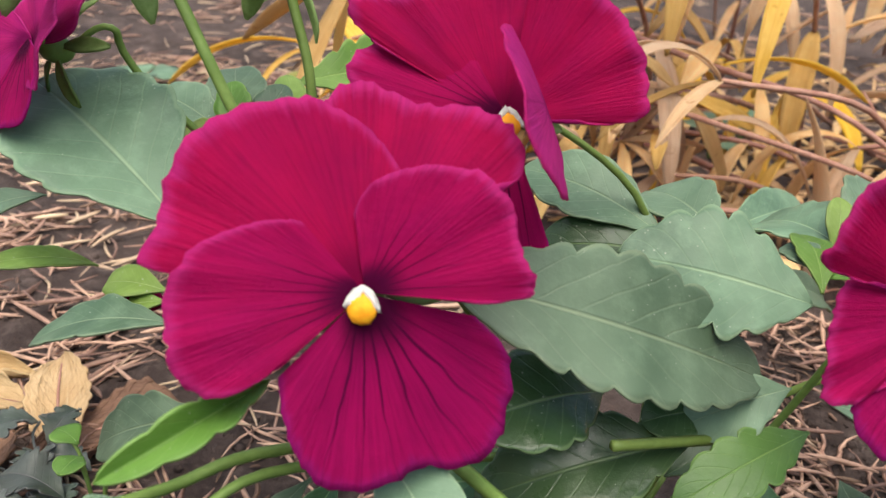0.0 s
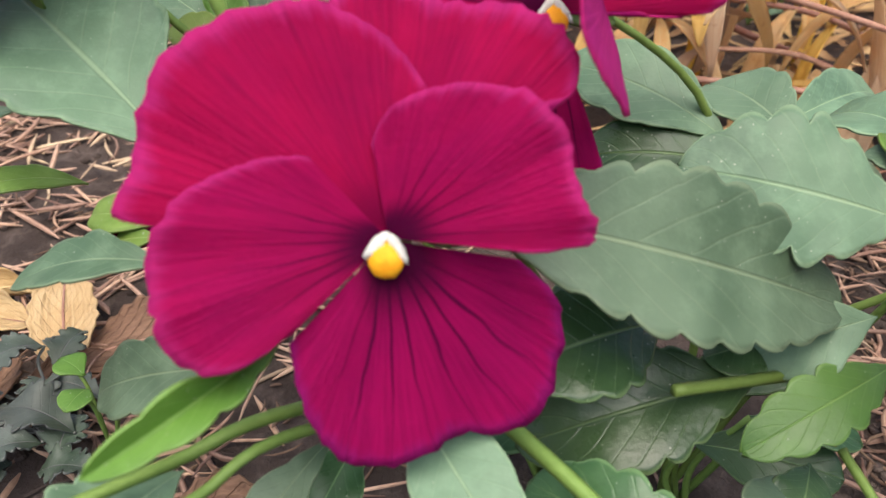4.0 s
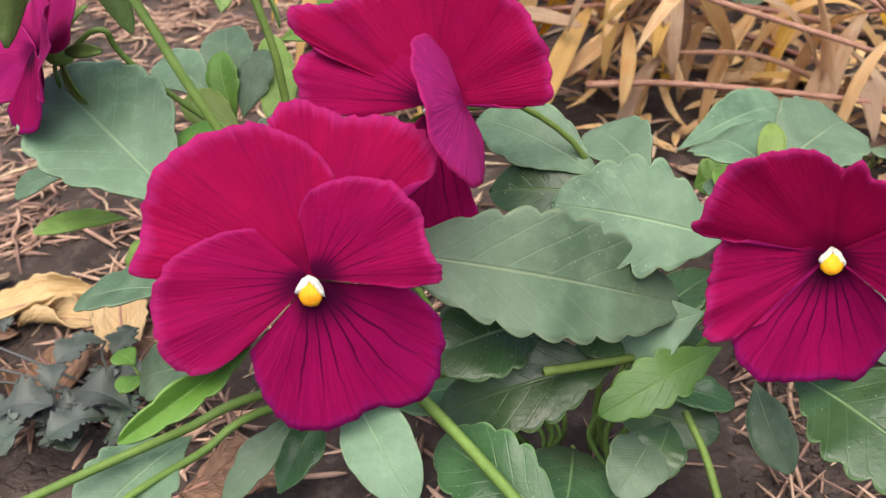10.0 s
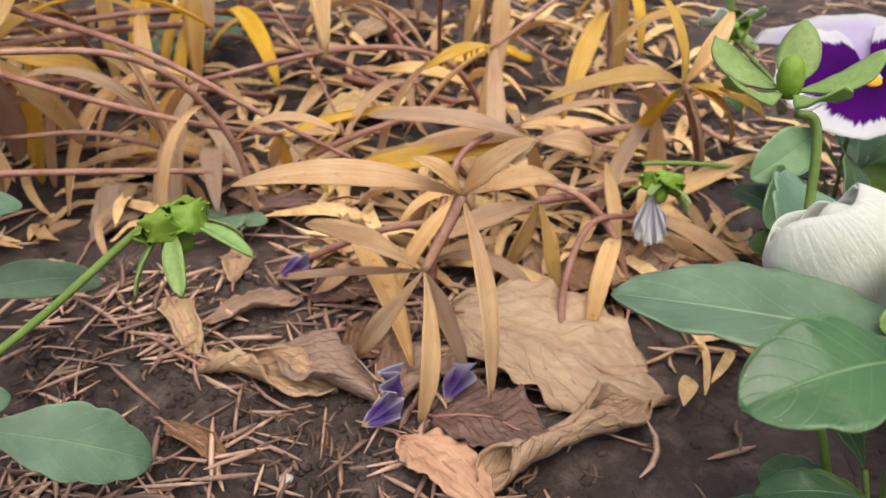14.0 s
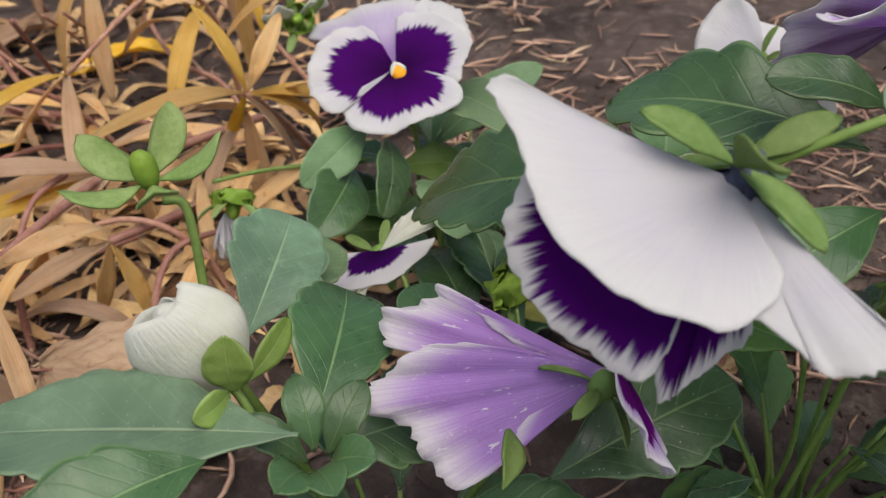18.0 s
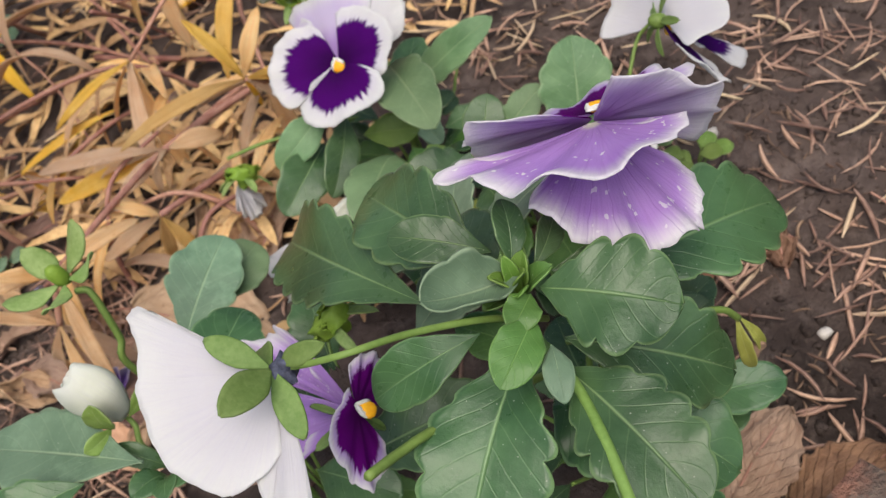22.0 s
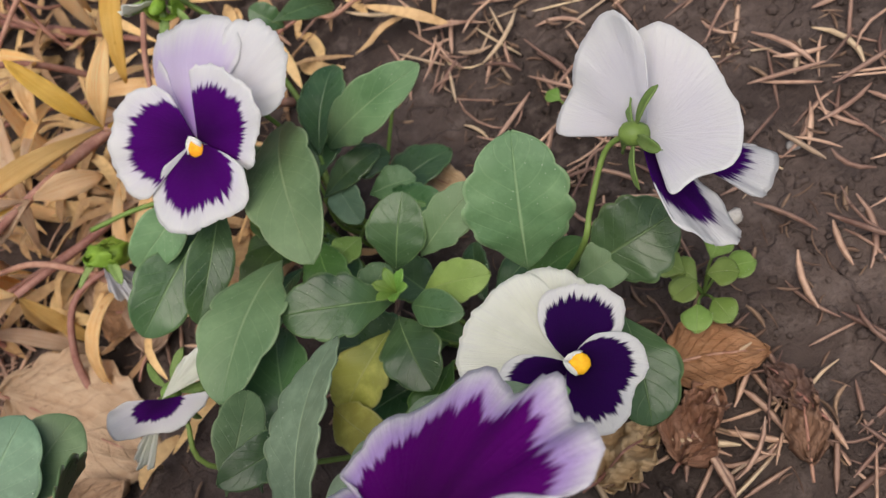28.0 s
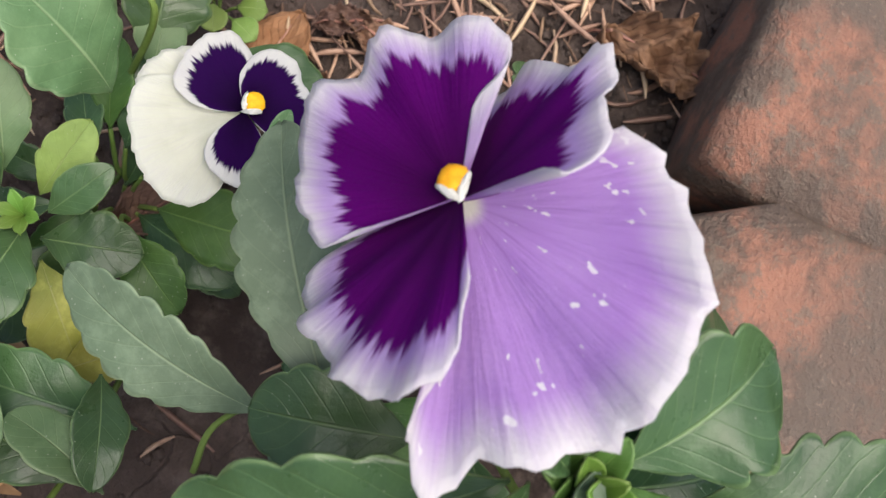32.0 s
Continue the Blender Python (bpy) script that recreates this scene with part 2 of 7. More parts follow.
MAGENTA = dict(base=(0.47, 0.0024, 0.078), edge=(0.52, 0.022, 0.185), edge_from=0.90, blotch=None, blotch_at=0, blotch_jag=0, grain=0.24, vein=(0.07, 0.0, 0.035), tint=(0.36, 0.0016, 0.080))
m_mag_top = petal_material("magenta_upper_petal", vein_amount=0.0, vein_to=0.5, heart=(0.25, 0.0006, 0.055), heart_at=0.32, **MAGENTA)
m_mag_side = petal_material("magenta_veined_petal", vein_amount=0.75, vein_to=0.75, heart=(0.10, 0.0, 0.040), heart_at=0.34, flecks=0.0, **{**MAGENTA, "base": (0.46, 0.0030, 0.098), "tint": (0.38, 0.0022, 0.098)})
m_mag_lip = petal_material("magenta_lip_petal", vein_amount=0.9, vein_to=0.95, heart=(0.07, 0.0, 0.03), heart_at=0.42, **{**MAGENTA, "base": (0.42, 0.0022, 0.106), "tint": (0.34, 0.0018, 0.098), "edge": (0.36, 0.010, 0.17)})
WHITE = dict(base=(0.72, 0.705, 0.725), edge=(0.77, 0.765, 0.75), edge_from=0.6, blotch_jag=0.34, vein=(0.60, 0.55, 0.70), vein_to=0.5, heart_at=0.2)
m_white_top = petal_material("white_upper_petal", blotch=None, blotch_at=0, vein_amount=0.0, heart=None, tint=(0.74, 0.725, 0.75), **WHITE)
m_white_lilac = petal_material("lilac_tinted_white_petal", blotch=None, blotch_at=0, vein_amount=0.0, heart=(0.46, 0.30, 0.62), tint=(0.64, 0.56, 0.72), **{**WHITE, "base": (0.63, 0.54, 0.72), "edge_from": 0.66, "heart_at": 0.5})
m_cream_top = petal_material("cream_upper_petal", blotch=None, blotch_at=0, vein_amount=0.0, heart=None, tint=(0.66, 0.68, 0.55), **{**WHITE, "base": (0.79, 0.80, 0.69), "edge": (0.81, 0.82, 0.74)})
m_white_face = petal_material("white_petal_with_purple_blotch", blotch=(0.080, 0.0005, 0.155), blotch_at=0.80, vein_amount=0.0, heart=None, tint=(0.66, 0.56, 0.80), **WHITE)
m_white_deep = petal_material("white_petal_with_wide_blotch", blotch=(0.080, 0.0005, 0.155), blotch_at=0.97, vein_amount=0.0, heart=None, tint=(0.74, 0.68, 0.80), **WHITE)
m_dark_face = petal_material("white_petal_with_dark_blotch", blotch=(0.026, 0.0005, 0.070), blotch_at=0.86, vein_amount=0.0, heart=None, tint=(0.80, 0.80, 0.76), **WHITE)
LILAC = dict(base=(0.52, 0.30, 0.70), edge=(0.80, 0.77, 0.79), edge_from=0.74, blotch_jag=0.44, vein=(0.14, 0.01, 0.30), heart_at=0.12)
m_lilac_top = petal_material("lilac_upper_petal", blotch=None, blotch_at=0, vein_amount=0.8, vein_to=0.5, heart=(0.8, 0.78, 0.7), tint=(0.54, 0.34, 0.70), flecks=0.8, **LILAC)
m_lilac_plain = petal_material("plain_lilac_petal", blotch=None, blotch_at=0, vein_amount=0.16, vein_to=0.55, heart=(0.8, 0.78, 0.7), tint=(0.56, 0.36, 0.72), flecks=1.0, **LILAC)
m_lilac_face = petal_material("lilac_petal_with_purple_blotch", blotch=(0.125, 0.0004, 0.165), blotch_at=0.81, vein_amount=0.0, vein_to=0.4, heart=None, tint=(0.50, 0.32, 0.66), flecks=0.0, **{**LILAC, "base": (0.58, 0.42, 0.74), "edge_from": 0.78})
m_white_small = petal_material("white_petal_with_small_blotch", blotch=(0.060, 0.0005, 0.135), blotch_at=0.58, vein_amount=0.0, heart=None, tint=(0.73, 0.70, 0.75), **WHITE)
m_white_lip = petal_material("white_lip_petal_with_blotch", blotch=(0.050, 0.0005, 0.125), blotch_at=0.80, vein_amount=0.0, heart=None, tint=(0.73, 0.70, 0.75), **WHITE)
m_lilac_back = petal_material("pale_lilac_petal_back", blotch=None, blotch_at=0, vein_amount=0.45, vein_to=0.6, heart=(0.40, 0.20, 0.56), tint=(0.60, 0.44, 0.72), **{**LILAC, "base": (0.62, 0.45, 0.76), "edge_from": 0.50, "heart_at": 0.4})
m_mag_pink = petal_material("pink_magenta_petal", vein_amount=0.2, vein_to=0.6, heart=(0.2, 0.002, 0.08), heart_at=0.35, **{**MAGENTA, "base": (0.50, 0.016, 0.17), "tint": (0.42, 0.012, 0.19), "edge": (0.56, 0.04, 0.25)})
m_mag_pale = petal_material("pale_magenta_petal_back", vein_amount=0.3, vein_to=0.8, heart=(0.36, 0.010, 0.15), heart_at=0.3, **{**MAGENTA, "base": (0.56, 0.030, 0.24), "tint": (0.48, 0.026, 0.24)})
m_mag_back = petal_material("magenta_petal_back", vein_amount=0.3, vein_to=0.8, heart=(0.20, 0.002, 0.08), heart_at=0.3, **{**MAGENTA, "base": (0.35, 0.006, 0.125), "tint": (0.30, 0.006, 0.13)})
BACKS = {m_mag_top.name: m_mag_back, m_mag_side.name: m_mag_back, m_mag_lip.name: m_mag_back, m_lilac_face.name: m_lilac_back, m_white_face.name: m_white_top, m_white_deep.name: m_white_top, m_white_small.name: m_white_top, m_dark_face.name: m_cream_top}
m_yellow = plain_material("yellow_throat", (0.80, 0.33, 0.006), (0.88, 0.47, 0.015), 700.0, 0.6, 0.0003, 0.05)
m_hair = plain_material("white_throat_hairs", (0.62, 0.61, 0.55), (0.74, 0.73, 0.68), 900.0, 0.8, 0.0012, 0.05)

m_leaf = leaf_material("pansy_leaf", (0.066, 0.122, 0.066), (0.130, 0.205, 0.122), (0.28, 0.37, 0.22), back=0.14, bloom=0.28)
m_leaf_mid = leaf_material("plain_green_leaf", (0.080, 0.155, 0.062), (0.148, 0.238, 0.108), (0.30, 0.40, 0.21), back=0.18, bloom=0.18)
m_leaf_pale = leaf_material("pale_grey_green_leaf", (0.135, 0.195, 0.115), (0.205, 0.275, 0.175), (0.33, 0.42, 0.25), back=0.2, bloom=0.28)
# Deep green rosette leaf; on low leaves its darkness stands in for shade.
m_leaf_dark = leaf_material("dark_and_shaded_pansy_leaf", (0.028, 0.068, 0.023), (0.060, 0.124, 0.045), (0.22, 0.33, 0.14), back=0.12, bloom=0.14, rough=0.28)
m_leaf_young = leaf_material("young_pansy_leaf", (0.085, 0.18, 0.022), (0.13, 0.245, 0.036), (0.27, 0.40, 0.11), back=0.22, bloom=0.2)
m_leaf_fresh = leaf_material("fresh_green_leaf", (0.045, 0.105, 0.018), (0.080, 0.160, 0.032), (0.2, 0.32, 0.09), back=0.18, bloom=0.2, rough=0.4)
m_leaf_yellow = leaf_material("yellowing_leaf", (0.25, 0.30, 0.05), (0.37, 0.37, 0.075), (0.5, 0.5, 0.2), back=0.3)
m_mint = leaf_material("grey_green_mint_leaf", (0.036, 0.062, 0.034), (0.085, 0.100, 0.085), (0.15, 0.14, 0.15), bloom=0.35)
m_stem = plain_material("green_stem", (0.11, 0.18, 0.035), (0.17, 0.26, 0.06), 90.0, 0.5, 0.0003, 0.12)
m_calyx = leaf_material("green_calyx", (0.15, 0.25, 0.04), (0.23, 0.34, 0.08), (0.36, 0.46, 0.18), back=0.25, bloom=0.2)
m_sepal = plain_material("pale_green_sepal", (0.12, 0.20, 0.045), (0.20, 0.29, 0.085), 120.0, 0.55, 0.0004, 0.12, 0.25)
m_sepal_pale = plain_material("ridged_pale_sepal", (0.20, 0.31, 0.08), (0.33, 0.44, 0.16), 140.0, 0.55, 0.0006, 0.12, 0.3)
m_faded = petal_material("faded_violet_petal", base=(0.26, 0.17, 0.44), edge=(0.55, 0.50, 0.62), edge_from=0.6, blotch=None, blotch_at=0, blotch_jag=0, vein=(0.07, 0.02, 0.2), vein_amount=0.4, vein_to=0.8, heart=(0.6, 0.45, 0.12), heart_at=0.25, tint=(0.15, 0.06, 0.36))
m_pod = plain_material("yellow_green_pod", (0.14, 0.25, 0.02), (0.24, 0.36, 0.05), 110.0, 0.5, 0.0006, 0.10, 0.2)
m_blue_black = plain_material("blue_black_stem_end", (0.02, 0.02, 0.035), (0.07, 0.08, 0.12), 300.0, 0.7, 0.001, 0.2)
m_straw = dry_material("straw_yellow_blade", (0.80, 0.54, 0.29), (0.89, 0.71, 0.47), (0.55, 0.30, 0.14), 0.48, 0.25, 0.18)
m_gold = dry_material("golden_yellow_blade", (0.77, 0.49, 0.12), (0.86, 0.62, 0.22), (0.55, 0.29, 0.06), 0.42, 0.2, 0.18)
m_tan = dry_material("tan_dry_leaf", (0.33, 0.20, 0.12), (0.49, 0.335, 0.215), (0.13, 0.07, 0.04), 0.12, 0.36)
m_pink_dry = dry_material("pinkish_tan_dry_leaf", (0.47, 0.26, 0.17), (0.58, 0.36, 0.25), (0.33, 0.17, 0.10), 0.15, 0.12)
m_dun = dry_material("yellow_brown_dry_leaf", (0.36, 0.245, 0.125), (0.48, 0.345, 0.19), (0.17, 0.10, 0.05), 0.12, 0.22)
m_red_dry = dry_material("reddish_brown_dry_leaf", (0.22, 0.105, 0.065), (0.33, 0.18, 0.12), (0.11, 0.05, 0.03), 0.10, 0.35)
m_brown = dry_material("brown_dry_leaf", (0.15, 0.080, 0.052), (0.27, 0.155, 0.10), (0.06, 0.03, 0.018), 0.08, 0.5)
m_pale = dry_material("pale_dry_leaf", (0.43, 0.28, 0.155), (0.57, 0.41, 0.25), (0.24, 0.14, 0.075), 0.15, 0.26)
m_twig = plain_material("reddish_twig", (0.25, 0.105, 0.075), (0.40, 0.22, 0.16), 120.0, 0.6, 0.0006, 0.2)
m_needle = plain_material("dry_spruce_needle", (0.25, 0.14, 0.10), (0.45, 0.29, 0.21), 60.0, 0.55, 0.0004, 0.6)
m_needle_pale = plain_material("pale_spruce_needle", (0.44, 0.31, 0.20), (0.56, 0.42, 0.28), 60.0, 0.55, 0.0004, 0.3)
m_brown_bits = plain_material("leaf_litter_bits", (0.095, 0.055, 0.037), (0.22, 0.138, 0.092), 90.0, 0.75, 0.0006, 0.5)
m_pebble = plain_material("pale_pebble", (0.30, 0.27, 0.24), (0.48, 0.45, 0.41), 200.0, 0.6, 0.0005, 0.2)


def soil_material():
    m, nt, b, out = nodes_of("damp_soil")
    n1, n2, n3 = fine(nt, 9.0, 6.0, 0.6), fine(nt, 75.0, 6.0, 0.7), fine(nt, 420.0, 5.0, 0.7)
    col = blend(nt, ramp(nt, n1, 0.3, 0.7), (0.030, 0.021, 0.0175), (0.108, 0.078, 0.066))
    col = blend(nt, mth(nt, "MULTIPLY", ramp(nt, n2, 0.45, 0.75), 0.7), col, (0.195, 0.150, 0.128))
    col = blend(nt, mth(nt, "MULTIPLY", ramp(nt, n3, 0.55, 0.75), 0.5), col, (0.025, 0.017, 0.014))
    obj = node(nt, "ShaderNodeTexCoord").outputs["Object"]
    bent = node(nt, "ShaderNodeVectorMath", {0: obj, 1: node(nt, "ShaderNodeVectorMath", {0: node(nt, "ShaderNodeTexNoise", {"Vector": obj, "Scale": 60.0, "Detail": 3.0}).outputs[1], 1: (0.02, 0.02, 0.02)}, operation="MULTIPLY").outputs[0]}, operation="ADD").outputs[0]
    cell = node(nt, "ShaderNodeTexVoronoi", {"Vector": bent, "Scale": 34.0}, feature="DISTANCE_TO_EDGE").outputs["Distance"]
    crack = mth(nt, "MULTIPLY", mth(nt, "SUBTRACT", 1.0, ramp(nt, cell, 0.0, 0.030)), ramp(nt, n1, 0.47, 0.58))
    col = blend(nt, mth(nt, "MULTIPLY", crack, 0.10), col, (0.018, 0.012, 0.010))
    nt.links.new(col, b.inputs["Base Color"])
    b.inputs["Roughness"].default_value = 0.9
    b.inputs["Specular IOR Level"].default_value = 0.2
    h = mth(nt, "SUBTRACT", mth(nt, "ADD", n2, mth(nt, "MULTIPLY", n3, 0.6)), mth(nt, "MULTIPLY", crack, 0.35))
    bump(nt, b, h, 0.9, 0.004)
    return m


def brick_material():
    m, nt, b, out = nodes_of("weathered_brick")
    n0, n1, n2, n3 = fine(nt, 11.0, 4.0, 0.6), fine(nt, 38.0, 5.0, 0.65), fine(nt, 120.0, 5.0, 0.7), fine(nt, 500.0, 4.0, 0.7)
    col = blend(nt, ramp(nt, n1, 0.40, 0.58), (0.130, 0.095, 0.076), (0.315, 0.155, 0.108))
    col = blend(nt, mth(nt, "MULTIPLY", ramp(nt, n2, 0.50, 0.62), 0.75), col, (0.17, 0.135, 0.108))
    col = blend(nt, mth(nt, "MULTIPLY", ramp(nt, n0, 0.44, 0.58), 0.9), col, (0.135, 0.108, 0.089))
    col = blend(nt, mth(nt, "MULTIPLY", ramp(nt, n3, 0.55, 0.75), 0.4), col, (0.34, 0.24, 0.185))
    nt.links.new(col, b.inputs["Base Color"])
    b.inputs["Roughness"].default_value = 0.95
    b.inputs["Specular IOR Level"].default_value = 0.15
    bump(nt, b, mth(nt, "ADD", n2, mth(nt, "MULTIPLY", n3, 0.5)), 0.9, 0.003)
    return m


m_straw_bits = plain_material("broken_straw", (0.34, 0.20, 0.09), (0.60, 0.40, 0.20), 50.0, 0.65, 0.0006, 0.4)
m_soil, m_brick = soil_material(), brick_material()


# ---- shapes ----
def vec(p):
    return Vector(p)


def part(name, me, material, parent, label=""):
    if isinstance(me, bmesh.types.BMesh):
        bm, me = me, bpy.data.meshes.new(name)
        bm.to_mesh(me)
        bm.free()
    if material and not me.materials:
        me.materials.append(material)
    ob = new(name, me)
    if parent:
        ob.parent = parent
        ob.matrix_parent_inverse = parent.matrix_basis.inverted()
    return tagged(ob, label)


def thing(name, at, label, category, group="", kind=""):
    ob = new(name)
    ob.empty_display_size = 0.02
    ob.matrix_basis = Matrix.Translation(at)
    return tagged(ob, label, category, group, kind)


def sheet(name, place, nu, nv, thick):
    """A thin skin over u, v in [0, 1], with both faces and a rim; place(u, v) gives a point. The uv map holds u and v."""
    top = np.array([[place(i / nu, j / nv) for i in range(nu + 1)] for j in range(nv + 1)], float)
    du = np.gradient(top, axis=1)
    dv = np.gradient(top, axis=0)
    n = np.cross(du, dv)
    n /= np.linalg.norm(n, axis=2, keepdims=True) + 1e-12
    low = top - n * thick
    verts = np.concatenate([top.reshape(-1, 3), low.reshape(-1, 3)])
    k, row = (nu + 1) * (nv + 1), nu + 1
    faces = []
    for j in range(nv):
        for i in range(nu):
            a = j * row + i
            faces.append((a, a + 1, a + row + 1, a + row))
            faces.append((k + a, k + a + row, k + a + row + 1, k + a + 1))
    ring = [*range(nu + 1), *[j * row + nu for j in range(1, nv + 1)], *[nv * row + i for i in range(nu - 1, -1, -1)], *[j * row for j in range(nv - 1, 0, -1)]]
    for a, b in zip(ring, ring[1:] + ring[:1]):
        faces.append((a, k + a, k + b, b))
    me = bpy.data.meshes.new(name)
    me.from_pydata(verts.tolist(), [], faces)
    uv = me.uv_layers.new(name="uv")
    idx = np.empty(len(me.loops), np.int32)
    me.loops.foreach_get("vertex_index", idx)
    idx %= k
    co = np.stack([(idx % row) / nu, (idx // row) / nv], 1)
    uv.data.foreach_set("uv", co.ravel().astype(np.float32))
    me.polygons.foreach_set("use_smooth", np.ones(len(me.polygons), bool))
    return me


def bez(points, n):
    """Smooth line through the points (Catmull-Rom)."""
    p = [np.array(q, float) for q in points]
    p = [2 * p[0] - p[1], *p, 2 * p[-1] - p[-2]]
    out = []
    m = len(p) - 3
    for k in range(n + 1):
        s = min(k / n * m, m - 1e-9)
        i, t = int(s), s - int(s)
        a, b, c, d = p[i : i + 4]
        out.append(0.5 * (2 * b + (c - a) * t + (2 * a - 5 * b + 4 * c - d) * t * t + (3 * b - a - 3 * c + d) * t**3))
    return np.array(out)


def tube(name, points, r0, r1=None, sides=8, n=None, ridges=0.0):
    r1 = r0 if r1 is None else r1
    n = n or 6 * (len(points) - 1)
    c = bez(points, n)
    t = np.gradient(c, axis=0)
    t /= np.linalg.norm(t, axis=1, keepdims=True) + 1e-12
    ref = np.array((0.31, 0.2, 0.93)) if abs(t[0][2]) < 0.9 else np.array((1.0, 0.1, 0.0))
    verts, faces = [], []
    for k in range(n + 1):
        a = np.cross(t[k], ref)
        a /= np.linalg.norm(a) + 1e-12
        b = np.cross(t[k], a)
        ref = np.cross(a, t[k])
        r = r0 + (r1 - r0) * k / n
        for s in range(sides):
            w = 2 * math.pi * s / sides
            q = r * (1 + ridges * (1 if s % 2 else -1))
            verts.append(c[k] + q * (math.cos(w) * a + math.sin(w) * b))
    for k in range(n):
        for s in range(sides):
            i, j = k * sides + s, k * sides + (s + 1) % sides
            faces.append((i, j, j + sides, i + sides))
    faces += [tuple(range(sides - 1, -1, -1)), tuple(n * sides + s for s in range(sides))]
    me = bpy.data.meshes.new(name)
    me.from_pydata([tuple(v) for v in verts], [], faces)
    me.polygons.foreach_set("use_smooth", np.ones(len(me.polygons), bool))
    return me


def lump(name, centre, size, turn=None, rough=0.0, seed=0.0, seg=12, rings=8):
    bm = bmesh.new()
    bmesh.ops.create_uvsphere(bm, u_segments=seg, v_segments=rings, radius=1.0)
    m = Matrix.LocRotScale(centre, turn, size)
    for v in bm.verts:
        k = 1 + rough * noise.noise(v.co * 1.7 + Vector((seed, seed * 0.7, 3.0)))
        v.co = m @ (v.co * k)
    for f in bm.faces:
        f.smooth = True
    me = bpy.data.meshes.new(name)
    bm.to_mesh(me)
    bm.free()
    return me


def frame_of(ahead, up):
    """Axes with y along ahead and z near up, as a matrix of columns x, y, z."""
    y = vec(ahead).normalized()
    x = y.cross(vec(up)).normalized()
    return Matrix((x, y, x.cross(y))).transposed()


def leaf(parent, base, tip, width, up=(0, 0, 1), arch=0.12, fold=0.18, teeth=7, bite=0.07, shape=0.84, material=None, wave=0.04, seed=0.0, label="", name="leaf", twist=0.0, thick=0.0005, nu=14, nv=46, curl=0.0, stalk=0.0, blunt=0.52, taper=0.45):
    """A blade from base to tip. arch: how far its middle rises, as a share of its length; fold: rise of the two halves; teeth: blunt
    teeth on a side; shape: below 1 widest near the tip; curl: how far the edges roll up."""
    base, tip = vec(base), vec(tip)
    length = (tip - base).length
    fr = frame_of(tip - base, up)
    half = width / 2

    def place(a, v):
        s = 2 * a - 1
        w = math.sin(math.pi * min(1.0, max(0.0, v)) ** (1 / shape)) ** blunt * min(1.0, max(v, 0.0) / 0.42) ** taper
        if stalk and v < stalk:
            w = max(w * (v / stalk) ** 2, 0.05)
        w = max(w, 0.02)
        ph = (v * teeth) % 1.0
        w *= 1 - 1.7 * bite * (1 - math.sin(math.pi * ph**1.4) ** 0.55) * abs(s) ** 4 * min(1, 4 * v)
        w *= 1 + 0.025 * math.sin(7 * v + seed * 3 + 2 * (s > 0)) * abs(s)
        x = s * half * w
        z = arch * length * 4 * v * (1 - v) + fold * abs(x) - 0.12 * fold * abs(x) ** 2 / half
        z += wave * half * w * abs(s) * math.sin(9 * v + 2.3 * (s > 0) + seed) + 0.02 * half * math.sin(26 * v + seed) * abs(s) + (0.03 * half * w * abs(s) * (1 - abs(s)) * abs(math.sin(math.pi * 4.5 * (v - 0.3 * abs(s)))) if nu > 8 else 0.0)
        y = v * length
        if curl:
            c = curl * abs(s) * w
            z += math.sin(c) * abs(x) * 0.9
            x *= 1 - 0.45 * min(1.0, c * 0.6)
        if twist:
            q = twist * (v - 0.3)
            x, z = x * math.cos(q), z + x * math.sin(q)
        return base + fr @ Vector((x, y, z))

    return part(name, sheet(name, place, nu, nv, thick), material or m_leaf, parent, label)


def stem(parent, points, r=0.0016, r1=None, material=None, name="stem", label="", ridges=0.08):
    return part(name, tube(name, points, r * 0.62, r1 and r1 * 0.62, ridges=ridges), material or m_stem, parent, label)


